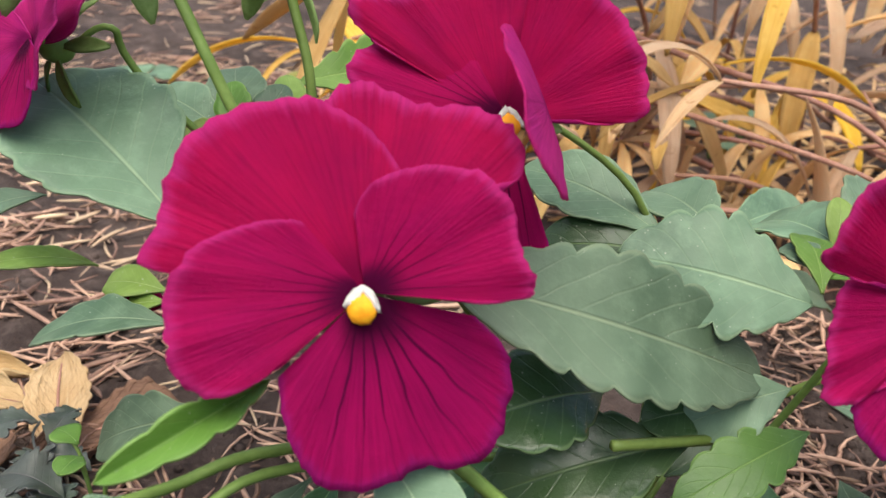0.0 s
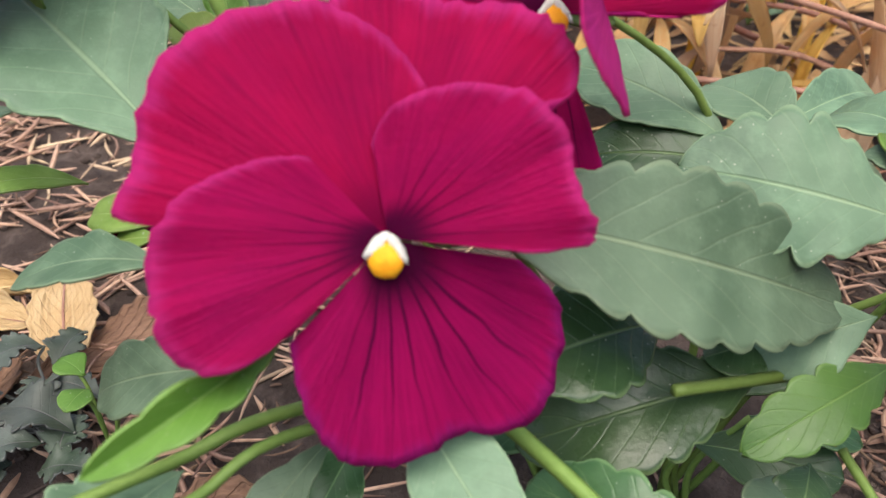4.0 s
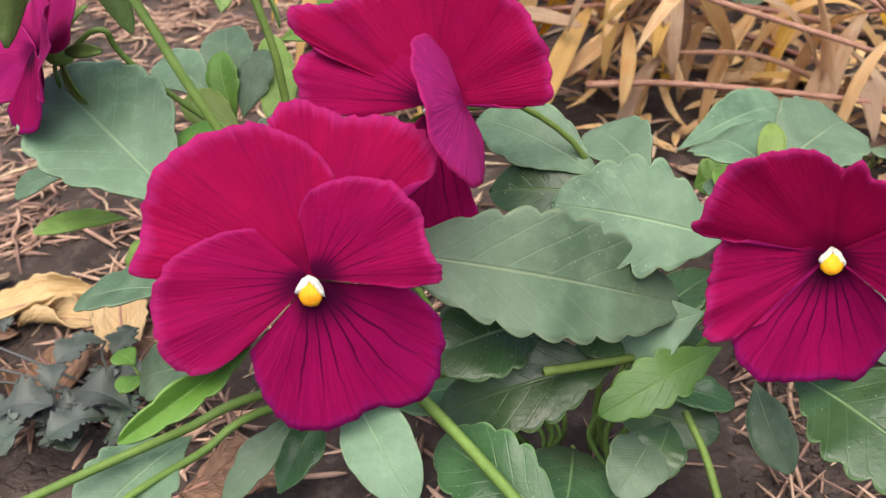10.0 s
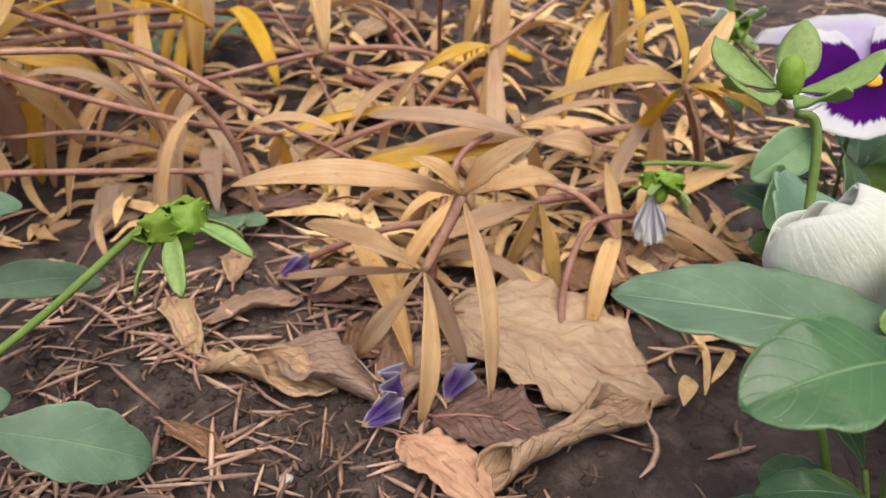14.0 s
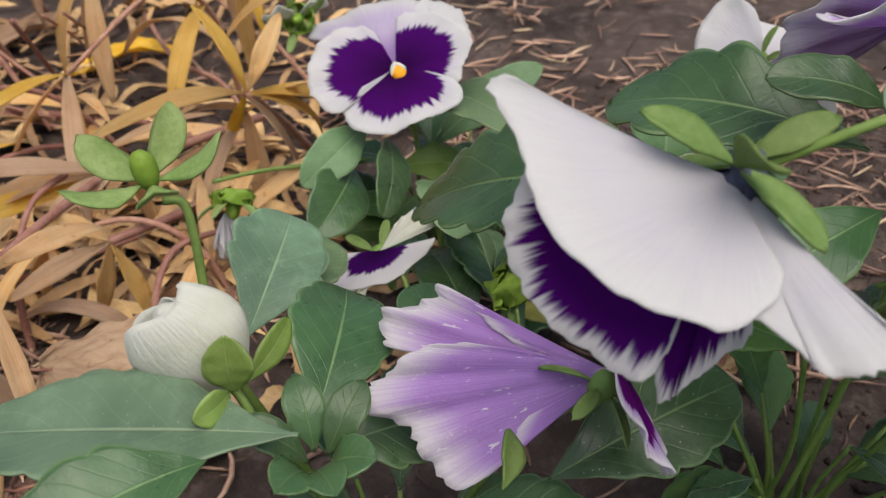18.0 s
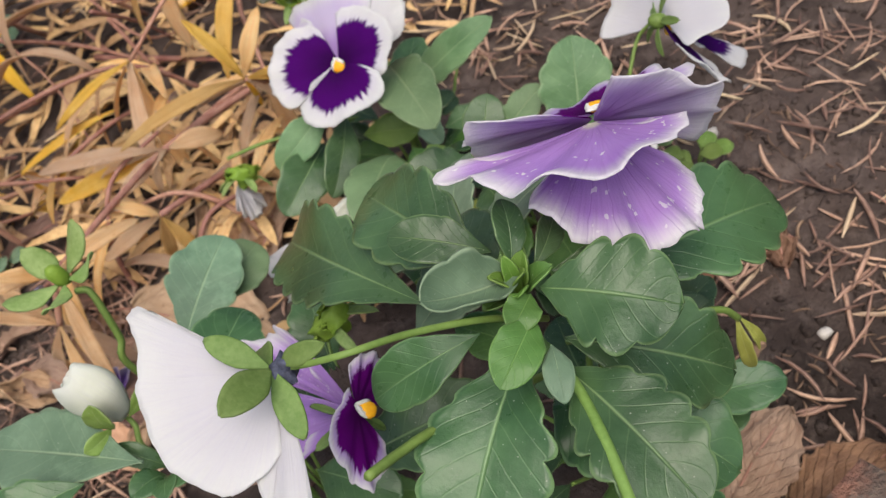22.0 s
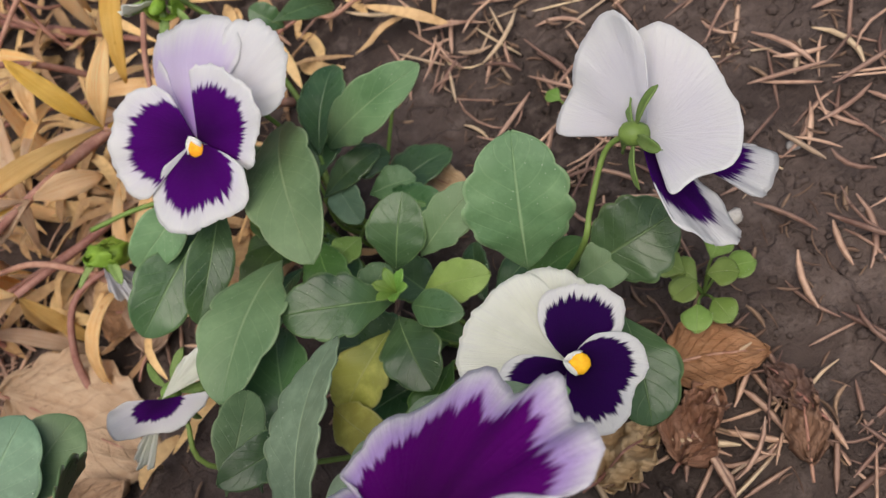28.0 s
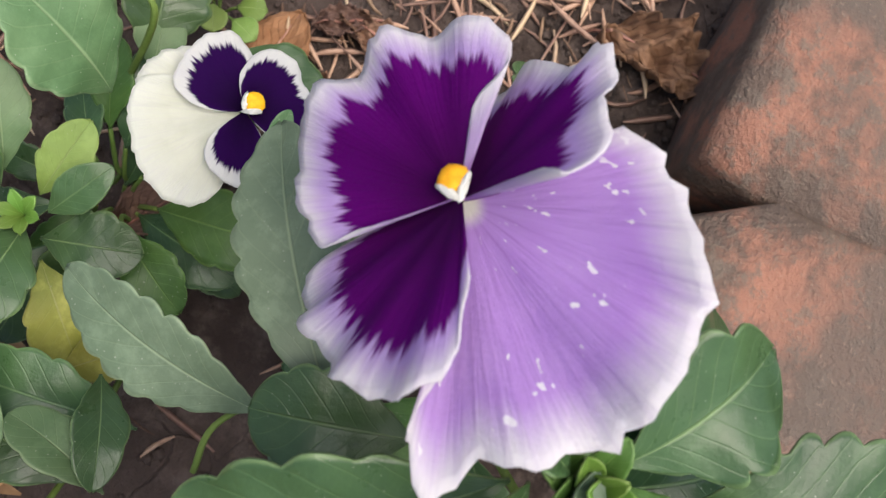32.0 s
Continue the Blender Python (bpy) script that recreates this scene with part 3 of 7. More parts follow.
def petal_mesh(fr, at, angle, length, spread, tilt=0.0, bend=0.0, ruffle=0.0, waves=3.0, seed=0.0, skew=0.0, notch=0.0, dip=0.0, side=0.0, nu=56, nv=18, power=2.6, frill=0.024, roll=0.0, rim=None, ripple=0.010, corner=0.72, turns=None):
    """A fan from the throat. rim: relative radii along the margin, from one flank to the other; turns: degrees of those radii, where they are not even; fr: columns right, up, facing; angle: degrees clockwise from up; tilt: degrees leant forward;
    bend: forward curve at the rim; side: lean of one flank; dip: hollow of the middle; roll: turn of the fan about its own line."""
    a0, sp = radians(angle), radians(spread)
    ct, st = math.cos(radians(tilt)), math.sin(radians(tilt))
    cr, sr = math.cos(radians(roll)), math.sin(radians(roll))
    curve = bez([(k / (len(rim) - 1) * 2 - 1, q) for k, q in enumerate(rim)], 64) if rim else None
    sweep = bez([(k / (len(turns) - 1) * 2 - 1, radians(q)) for k, q in enumerate(turns)], 64) if turns else None

    def place(u, v):
        s = (2 * u - 1) * 0.996
        if turns:
            r = length * float(np.interp(s, curve[:, 0], curve[:, 1]))
        elif rim:
            r = length * float(np.interp(s, curve[:, 0], curve[:, 1])) * min(1.0, corner + 2.4 * (1 - abs(s)))
        else:
            r = length * (1 - abs(s) ** power) ** 0.5 * (1 + skew * s)
        r *= 1 - notch * math.exp(-((s / 0.12) ** 2)) * v
        r *= 1 + (0.022 * math.sin(5.1 * s + seed * 1.7) + frill * noise.noise(Vector((s * 16, seed, 0.3))) + 0.6 * frill * noise.noise(Vector((s * 41, seed, 2.3)))) * v * v
        r = r * v
        a = float(np.interp(s, sweep[:, 0], sweep[:, 1])) if turns else s * sp
        x, y = r * math.sin(a), r * math.cos(a)
        k = r / length
        z = length * (bend * k * k + ruffle * k * k * math.sin(waves * math.pi * s + seed) + side * s * k * k + dip * (s * s - 0.4) * k)
        z += length * ripple * v**5 * math.sin(19 * s + 3 * noise.noise(Vector((s * 4, seed, 1.7))) + seed)
        z += length * 0.012 * noise.noise(Vector((x / length * 5 + seed, y / length * 5, seed))) * k
        x, z = x * cr + z * sr, z * cr - x * sr
        y, z = y * ct - z * st, z * ct + y * st
        x, y = x * math.cos(a0) + y * math.sin(a0), y * math.cos(a0) - x * math.sin(a0)
        return at + fr @ Vector((x, y, z))

    return sheet("petal", place, nu, nv, 0.00035)


def skin(me, front):
    """Gives a petal its face and, where it differs, its back."""
    me.materials.append(front)
    back = BACKS.get(front.name)
    if back:
        me.materials.append(back)
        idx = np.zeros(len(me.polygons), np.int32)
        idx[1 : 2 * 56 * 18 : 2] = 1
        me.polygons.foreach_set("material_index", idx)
    return me


def facing(face, up):
    z = vec(face).normalized()
    x = vec(up).cross(z).normalized()
    return Matrix((x, z.cross(x), z)).transposed()


def sepal_ring(parent, fr, at, size, count=5, material=None, spread=62, name="sepal", start=0.0, wide=0.24):
    for k in range(count):
        a = 2 * math.pi * k / count + start
        out = fr @ Vector((math.sin(a), math.cos(a), 0))
        z = fr.col[2]
        d = out * math.sin(radians(spread)) + z * math.cos(radians(spread))
        leaf(parent, at + out * size * 0.08, at + d * size, size * wide, up=-z if spread < 90 else z, arch=0.08, fold=0.3, teeth=1, bite=0.0, shape=0.8, material=material or m_sepal, name=name, nu=6, nv=12, seed=k)


def flower(plant, at, face, up, petals, label, eye=1.0, throat=True, back_stem=None, name="flower", sepals=True, depth=0.006, sepal_size=0.014, sepal_lean=112, sepal_turn=0.3):
    """petals: rows of (angle, length, spread, tilt, bend, ruffle, material, more), rear ones first."""
    at = vec(at)
    fr = facing(face, up)
    f = new(name)
    f.empty_display_size = 0.01
    f.matrix_basis = Matrix.Translation(at)
    f.parent = plant
    f.matrix_parent_inverse = plant.matrix_basis.inverted()
    tagged(f, label)
    n = len(petals)
    for k, (angle, length, spread, tilt, bend, ruffle, mat, more) in enumerate(petals):
        off = more.pop("lift", (k - n + 1) * 0.0007)
        own, root = more.pop("own", None), Vector(more.pop("root", (0, 0, 0)))
        if own:
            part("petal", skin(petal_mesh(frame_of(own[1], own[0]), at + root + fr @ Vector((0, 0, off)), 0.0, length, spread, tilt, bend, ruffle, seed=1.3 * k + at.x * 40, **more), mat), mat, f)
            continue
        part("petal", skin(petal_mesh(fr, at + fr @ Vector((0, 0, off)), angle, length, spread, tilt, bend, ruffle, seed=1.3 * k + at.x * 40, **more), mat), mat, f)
    if throat:
        q = fr.to_quaternion()
        part("eye", lump("eye", at + fr @ Vector((0, -0.0026, 0.0016)) * eye, Vector((0.0029, 0.0029, 0.0015)) * eye, q, 0.15, at.x * 9), m_yellow, f, "yellow throat of the flower")
        for s in (-1, 1):
            a, e = at + fr @ Vector((s * 0.0001, 0.0012, 0.0018)) * eye, at + fr @ Vector((s * 0.0029, -0.0026, 0.0020)) * eye
            turn = frame_of(e - a, fr.col[2]).to_quaternion()
            part("throat_hairs", lump("throat_hairs", (a + e) / 2, Vector((0.0009, 0.0026, 0.0009)) * eye, turn, 0.45, s + at.x * 30, 10, 12), m_hair, f, "white hairs at the throat")
    if sepals:
        c = at - fr.col[2] * depth
        part("calyx", lump("calyx", c, Vector((0.0032, 0.0032, 0.004)), fr.to_quaternion(), 0.1), m_stem, f)
        sepal_ring(f, fr, c, sepal_size, 5, spread=sepal_lean, start=sepal_turn)
    if back_stem:
        stem(plant, [at - fr.col[2] * (depth + 0.002), *back_stem], 0.0012, 0.0016)
    return f


def pod(plant, at, axis, size=0.012, sepal=0.02, label="green seed pod with spread sepals", spread=70, start=0.0, name="seed_pod", wide=0.24, lobes=5, plump=1.0):
    at = vec(at)
    fr = facing(axis, (0.3, 0.9, 0.2))
    f = new(name)
    f.empty_display_size = 0.01
    f.matrix_basis = Matrix.Translation(at)
    f.parent = plant
    f.matrix_parent_inverse = plant.matrix_basis.inverted()
    tagged(f, label)
    part("capsule", lump("capsule", at + fr.col[2] * size * 0.25, Vector((size * 0.24, size * 0.24, size * 0.42)) * plump, fr.to_quaternion(), 0.15, at.x * 7), m_pod, f)
    z = fr.col[2]
    for k in range(lobes):
        a = 2 * math.pi * k / 5 + 0.6
        out = fr @ Vector((math.sin(a), math.cos(a), 0))
        leaf(f, at - z * size * 0.30 + out * size * 0.10, at + out * size * 0.62 + z * size * (0.18 + 0.12 * (k % 2)), size * 0.98, up=-z + out * 0.9, arch=0.38, fold=-0.35, teeth=6, bite=0.20, shape=0.6, material=m_pod, name="lobe", nu=12, nv=26, seed=k + at.y * 9, wave=0.45)
    sepal_ring(f, fr, at, sepal, 5, spread=spread, start=start, wide=wide, material=m_sepal_pale)
    return f


def undergrowth(plant, centre, reach, count, low, high, seed, material=None):
    """Lower leaves of a plant; most get dark colour for the upper ones' shade."""
    rng = random.Random(seed)
    for k in range(count):
        a, d = 2.4 * k + rng.uniform(-0.5, 0.5), reach * (0.15 + 0.85 * ((k + 0.5) / count) ** 0.6)
        z = rng.uniform(low, high)
        o = Vector((math.cos(a), math.sin(a), rng.uniform(-0.15, 0.35)))
        base = Vector((centre[0], centre[1], z)) + Vector((o.x, o.y, 0)) * d * 0.45
        ln = rng.uniform(0.022, 0.040)
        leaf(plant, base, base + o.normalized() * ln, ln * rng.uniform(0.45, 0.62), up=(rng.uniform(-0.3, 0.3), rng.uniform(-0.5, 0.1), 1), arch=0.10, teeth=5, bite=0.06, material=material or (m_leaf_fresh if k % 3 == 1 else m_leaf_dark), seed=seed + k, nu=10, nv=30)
        stem(plant, [base, (base + Vector((centre[0], centre[1], 0.0))) / 2, (centre[0] + 0.01 * o.x, centre[1] + 0.01 * o.y, 0.0)], 0.0011, 0.0014)


def bud_cup(parent, at, axis, height, radius, opening, seed, material, label="", flat=0.5):
    """A closed flower bud: a wrapped petal that narrows to its mouth."""
    at, fr = vec(at), facing(axis, (0.2, 0.9, 0.3))

    def place(u, v):
        a = 2 * math.pi * (u * 1.12)
        r = radius * max(0.03, math.sin(math.pi * (0.06 + opening * v))) ** 0.75 * (1 + 0.10 * (u - 0.5))
        r *= 1 + 0.12 * noise.noise(Vector((math.cos(a) * 1.3, math.sin(a) * 1.3, seed + v * 1.5)))
        z = height * (v + 0.055 * v**3 * math.sin(3 * a + seed))
        return at + fr @ Vector((r * math.cos(a) * 1.15, r * math.sin(a) * flat, z))

    return part("petal", sheet("petal", place, 36, 18, 0.0004), material, parent, label)


# ---- ground ----
def ground_height(x, y):
    z = 0.006 * noise.noise(Vector((x * 7, y * 7, 0.5))) + 0.003 * noise.noise(Vector((x * 31, y * 31, 4.5))) + 0.0026 * noise.noise(Vector((x * 95, y * 95, 8.0)))
    return z - 0.001


def ground_lines(lo, hi, step, far):
    inner = list(np.arange(lo, hi, step))
    out, d, a = [], step, hi
    while a < far:
        out.append(a)
        d *= 1.35
        a += d
    left, d, a = [], step, lo - step
    while a > -far:
        left.append(a)
        d *= 1.35
        a -= d
    return sorted(left) + inner + out


gx, gy = ground_lines(-0.45, 0.80, 0.005, 60.0), ground_lines(-0.15, 0.75, 0.005, 60.0)
_v = [(x, y, ground_height(x, y)) for y in gy for x in gx]
_w = len(gx)
_f = [(j * _w + i, j * _w + i + 1, (j + 1) * _w + i + 1, (j + 1) * _w + i) for j in range(len(gy) - 1) for i in range(_w - 1)]
_me = bpy.data.meshes.new("ground")
_me.from_pydata(_v, [], _f)
_me.polygons.foreach_set("use_smooth", np.ones(len(_f), bool))
ground = part("ground", _me, m_soil, None)
tagged(ground, "damp brown garden soil with crumbs and cracks", "ground", kind="structure")


# ---- magenta pansy plant ----
magenta = thing("pansy_plant", (0.05, 0.06, 0.0), "magenta pansy plant with grey-green toothed leaves", "pansy")
T, S, L = m_mag_top, m_mag_side, m_mag_lip
flower(magenta, (0.0006, 0.0012, 0.1114), (0.06, -0.90, 0.43), (0.0, 0.43, 0.90), [
    (0, 0.0351, 0, 0, 0.00, 0.02, T, {"own": ((-0.009, -0.846, 0.533), (0.264, 0.512, 0.817)), "rim": (0.75, 0.90, 0.99, 0.98, 0.94, 0.94, 0.99, 1.00, 0.97, 0.87, 0.73, 0.57, 0.42), "turns": (-29, -33, -26, -17, -8, 0, 9, 18, 27, 33, 29, 27, 26), "waves": 4, "frill": 0.03}),
    (0, 0.0355, 0, 0, 0.00, 0.02, T, {"own": ((0.318, -0.814, 0.486), (-0.615, 0.213, 0.759)), "rim": (0.46, 0.65, 0.84, 0.99, 0.93, 0.97, 0.99, 1.00, 0.98, 0.92, 0.83, 0.71, 0.55), "turns": (-51, -50, -50, -47, -36, -26, -15, -4, 7, 18, 29, 41, 51), "waves": 4, "frill": 0.03}),
    (0, 0.0281, 0, 0, 0.00, 0.02, S, {"own": ((-0.249, -0.898, 0.363), (0.591, 0.156, 0.792)), "rim": (0.45, 0.60, 0.69, 0.78, 0.87, 0.97, 1.00, 0.97, 0.94, 0.98, 0.91, 0.73, 0.56), "turns": (-51, -41, -27, -16, -5, 4, 14, 23, 33, 43, 48, 50, 51), "waves": 4, "frill": 0.03}),
    (0, 0.0317, 0, 0, 0.00, 0.02, S, {"own": ((0.456, -0.739, 0.495), (-0.889, -0.407, 0.212)), "rim": (0.55, 0.69, 0.84, 0.95, 1.00, 0.99, 0.96, 0.92, 0.87, 0.78, 0.68, 0.58, 0.47), "turns": (-44, -42, -39, -34, -27, -18, -10, -1, 7, 16, 25, 34, 44), "waves": 4, "frill": 0.03}),
    (0, 0.0341, 0, 0, 0.00, 0.02, L, {"own": ((0.390, -0.839, 0.380), (0.313, -0.267, -0.911)), "rim": (0.58, 0.74, 0.88, 0.95, 1.00, 0.97, 0.88, 0.91, 0.95, 0.91, 0.79, 0.66, 0.52), "turns": (-62, -54, -45, -34, -24, -14, -4, 8, 19, 30, 39, 50, 62), "waves": 4, "frill": 0.03}),
], "open magenta flower with dark veins and yellow eye", eye=0.88, back_stem=[(0.008, 0.022, 0.108), (0.03, 0.05, 0.06), (0.05, 0.06, 0.0)])
flower(magenta, (0.0206, 0.0395, 0.1304), (0.12, -0.80, 0.52), (-0.12, 0.52, 0.82), [
    (0, 0.0363, 0, 0, 0.00, 0.02, T, {"own": ((0.248, -0.884, 0.395), (-0.465, 0.250, 0.849)), "rim": (0.62, 0.74, 0.87, 0.99, 1.00, 0.90, 0.81, 0.77, 0.74, 0.74, 0.76, 0.77, 0.74), "turns": (-38, -37, -36, -33, -27, -23, -18, -9, 0, 10, 19, 29, 38), "waves": 4, "frill": 0.03}),
    (0, 0.0293, 0, 0, 0.00, 0.02, T, {"own": ((-0.275, -0.923, 0.270), (0.710, -0.006, 0.704)), "rim": (0.94, 1.00, 0.98, 0.96, 0.95, 0.95, 0.96, 0.96, 0.93, 0.89, 0.77, 0.62, 0.47), "turns": (-41, -33, -25, -17, -8, 1, 10, 19, 28, 37, 40, 41, 40), "waves": 4, "frill": 0.03}),
    (0, 0.0330, 0, 0, 0.00, 0.02, L, {"own": ((0.024, -0.864, 0.504), (-0.186, -0.499, -0.847)), "rim": (0.54, 0.68, 0.81, 0.94, 0.99, 1.00, 0.90, 0.85, 0.80, 0.76, 0.71, 0.57, 0.44), "turns": (-35, -34, -33, -29, -22, -14, -10, -2, 7, 16, 25, 30, 35), "waves": 4, "frill": 0.03}),
    (0, 0.0299, 0, 0, 0.00, 0.02, S, {"own": ((0.166, -0.827, 0.537), (-0.910, 0.081, 0.406)), "rim": (0.55, 0.69, 0.83, 0.96, 1.00, 0.99, 0.93, 0.82, 0.73, 0.86, 0.76, 0.65, 0.53), "turns": (-36, -32, -28, -24, -16, -8, -0, 6, 7, 13, 20, 27, 36), "waves": 4, "frill": 0.03}),
    (0, 0.0203, 0, 0, -0.12, 0.03, m_mag_pale, {"own": ((0.905, 0.028, 0.424), (-0.113, -0.947, 0.302)), "rim": (0.40, 0.66, 0.78, 0.90, 0.95, 0.98, 1.00, 0.97, 0.91, 0.84, 0.78, 0.67, 0.49), "turns": (-119, -102, -79, -60, -41, -23, -5, 13, 31, 52, 73, 96, 119), "root": (0.007, -0.007, 0.004), "waves": 3, "frill": 0.03}),
], "magenta flower with one side petal folded forward", eye=0.85, back_stem=[(0.030, 0.058, 0.124), (0.0536, 0.0646, 0.1028), (0.062, 0.07, 0.06), (0.06, 0.06, 0.0)])
flower(magenta, (0.1019, 0.0215, 0.1073), (-0.10, -0.76, 0.62), (0.06, 0.66, 0.74), [
    (0, 0.0307, 0, 0, 0.00, 0.02, T, {"own": ((-0.470, -0.877, -0.100), (0.675, -0.430, 0.600)), "rim": (0.45, 0.62, 0.78, 0.70, 0.77, 0.82, 0.90, 0.98, 1.00, 0.92, 0.86, 0.84, 0.84), "turns": (-64, -57, -48, -41, -28, -15, -4, 7, 17, 27, 39, 52, 64), "waves": 4, "frill": 0.03}),
    (0, 0.0349, 0, 0, 0.00, 0.02, T, {"own": ((0.327, -0.945, -0.025), (-0.549, -0.211, 0.809)), "rim": (0.54, 0.68, 0.81, 0.95, 0.97, 0.99, 1.00, 0.99, 0.93, 0.85, 0.75, 0.64, 0.54), "turns": (-33, -34, -34, -33, -25, -18, -10, -2, 5, 12, 19, 26, 35), "waves": 4, "frill": 0.03}),
    (0, 0.0302, 0, 0, 0.00, 0.02, S, {"own": ((-0.833, -0.542, 0.112), (0.540, -0.750, 0.383)), "rim": (0.51, 0.62, 0.73, 0.80, 0.87, 0.93, 0.98, 1.00, 0.99, 0.93, 0.81, 0.69, 0.58), "turns": (-27, -23, -20, -13, -6, 0, 7, 13, 20, 25, 27, 26, 25), "waves": 4, "frill": 0.03}),
    (0, 0.0305, 0, 0, 0.00, 0.02, S, {"own": ((0.292, -0.878, 0.380), (-0.927, -0.357, -0.111)), "rim": (0.60, 0.71, 0.82, 0.92, 1.00, 0.96, 0.90, 0.85, 0.83, 0.82, 0.80, 0.70, 0.61), "turns": (-32, -30, -28, -25, -20, -14, -8, -1, 6, 14, 22, 27, 32), "waves": 4, "frill": 0.03}),
    (0, 0.0300, 0, 0, 0.00, 0.02, L, {"own": ((0.185, -0.902, 0.391), (0.046, -0.389, -0.920)), "rim": (0.50, 0.68, 0.80, 0.85, 0.93, 0.87, 0.92, 0.97, 1.00, 0.95, 0.85, 0.66, 0.48), "turns": (-48, -45, -38, -25, -15, -4, 7, 18, 28, 39, 48, 47, 45), "waves": 4, "frill": 0.03}),
], "open magenta flower with a dark funnel heart", eye=0.80, back_stem=[(0.101, 0.045, 0.096), (0.09, 0.06, 0.05), (0.065, 0.06, 0.0)])
flower(magenta, (-0.0803, 0.0577, 0.1340), (-0.55, -0.60, 0.40), (-0.3, 0.1, 0.9), [
    (40, 0.018, 60, 4, -0.1, 0.04, m_mag_pink, {}),
    (-45, 0.020, 62, 2, -0.1, 0.04, m_mag_pink, {}),
    (100, 0.022, 58, 20, -0.05, 0.04, m_mag_pink, {}),
    (-100, 0.022, 58, 20, -0.05, 0.04, m_mag_pink, {}),
    (178, 0.021, 58, 12, -0.08, 0.04, L, {}),
], "small magenta flower turned away", throat=False, back_stem=[(-0.0658, 0.0660, 0.1356), (-0.0583, 0.0689, 0.1209), (0.0, 0.075, 0.06), (0.03, 0.06, 0.0)])
pod(magenta, (-0.0582, 0.0441, 0.1661), (0.25, -0.55, -0.85), 0.015, 0.029, spread=52, start=0.5)
pod(magenta, (-0.0348, 0.0716, 0.1568), (-0.35, -0.4, -0.85), 0.012, 0.026, spread=55, start=0.2)
pod(magenta, (0.1768, 0.0683, 0.1092), (0.3, -0.3, -0.9), 0.011, 0.019, spread=50, start=0.9)
stem(magenta, [(-0.0578, 0.0441, 0.1647), (-0.0541, 0.0450, 0.1667), (-0.0507, 0.0467, 0.1622), (-0.0437, 0.0452, 0.1496), (-0.0353, 0.0413, 0.1345), (-0.0276, 0.0394, 0.1195), (-0.0195, 0.0385, 0.1050), (0.005, 0.048, 0.055), (0.04, 0.06, 0.0)], 0.0018, 0.002)
stem(magenta, [(-0.0353, 0.0704, 0.1569), (-0.0319, 0.0710, 0.1586), (-0.0294, 0.0723, 0.1550), (-0.0270, 0.0696, 0.1439), (-0.0228, 0.0663, 0.1300), (-0.0210, 0.0640, 0.1150), (-0.0185, 0.0635, 0.0980), (0.0, 0.064, 0.05), (0.03, 0.065, 0.0)], 0.0016, 0.0018)
stem(magenta, [(0.1746, 0.0706, 0.1106), (0.1724, 0.0713, 0.1089), (0.1635, 0.0704, 0.1021), (0.1459, 0.0668, 0.0894), (0.1235, 0.0626, 0.0754), (0.09, 0.07, 0.05), (0.06, 0.06, 0.0)], 0.0014, 0.0018)
stem(magenta, [(0.0455, 0.0164, 0.0752), (0.0579, 0.0229, 0.0725), (0.0710, 0.0302, 0.0692)], 0.0017, 0.0017, label="cut green flower stem")
stem(magenta, [(-0.0700, -0.0570, 0.0880), (-0.0448, -0.0289, 0.0832), (-0.0293, -0.0113, 0.0793), (-0.0129, 0.0045, 0.0770), (0.03, 0.05, 0.05)], 0.0013, 0.0017)
stem(magenta, [(-0.0384, -0.0414, 0.0796), (-0.0347, -0.0273, 0.0773), (-0.0255, -0.0132, 0.0748), (-0.0115, 0.0029, 0.0742), (0.035, 0.05, 0.045)], 0.0011, 0.0016)
stem(magenta, [(0.0168, 0.0107, 0.0721), (0.0277, -0.0006, 0.0716), (0.0401, -0.0140, 0.0702), (0.0620, -0.0375, 0.0670)], 0.0022, 0.0018)
stem(magenta, [(0.0791, 0.0232, 0.0579), (0.0826, 0.0130, 0.0557), (0.0846, 0.0023, 0.0536), (0.0870, -0.0140, 0.0495)], 0.0014, 0.0014)
FACE = (0.05, -0.55, 0.83)
leaf(magenta, (-0.0414, 0.0368, 0.1026), (-0.0855, 0.0680, 0.1218), 0.036, up=(0.35, -0.62, 0.70), arch=0.06, seed=1.0, bite=0.06)
leaf(magenta, (-0.0342, 0.0373, 0.1018), (-0.0444, 0.0601, 0.1132), 0.0190, up=(0.1, -0.8, 0.5), teeth=2, bite=0.0, shape=0.85, fold=0.05, material=m_leaf_young, seed=2.0)
leaf(magenta, (-0.0395, 0.0221, 0.0897), (-0.0708, 0.0242, 0.0803), 0.0125, up=(0.0, -0.2, 0.98), teeth=4, seed=3.0, shape=1.1, blunt=0.8, bite=0.1)
leaf(magenta, (-0.0273, 0.0135, 0.0757), (-0.0590, 0.0230, 0.0571), 0.015, up=FACE, teeth=4, seed=4.0, blunt=0.8, bite=0.08)
leaf(magenta, (-0.0839, 0.0619, 0.0969), (-0.1042, 0.0610, 0.0884), 0.0075, up=FACE, teeth=1, seed=5.0, nu=6, nv=12)
leaf(magenta, (-0.0368, 0.1100, 0.1142), (-0.0042, 0.1430, 0.1096), 0.022, up=(0.0, -0.75, 0.6), teeth=7, bite=0.16, material=m_leaf_young, seed=6.0)
leaf(magenta, (-0.0278, 0.0733, 0.0950), (-0.0376, 0.1062, 0.1174), 0.0115, up=(0.3, -0.9, 0.2), teeth=5, bite=0.08, material=m_calyx, seed=7.0, nu=6)
leaf(magenta, (-0.0333, 0.0553, 0.1021), (-0.0159, 0.0755, 0.1031), 0.0185, up=FACE, teeth=4, seed=8.0)
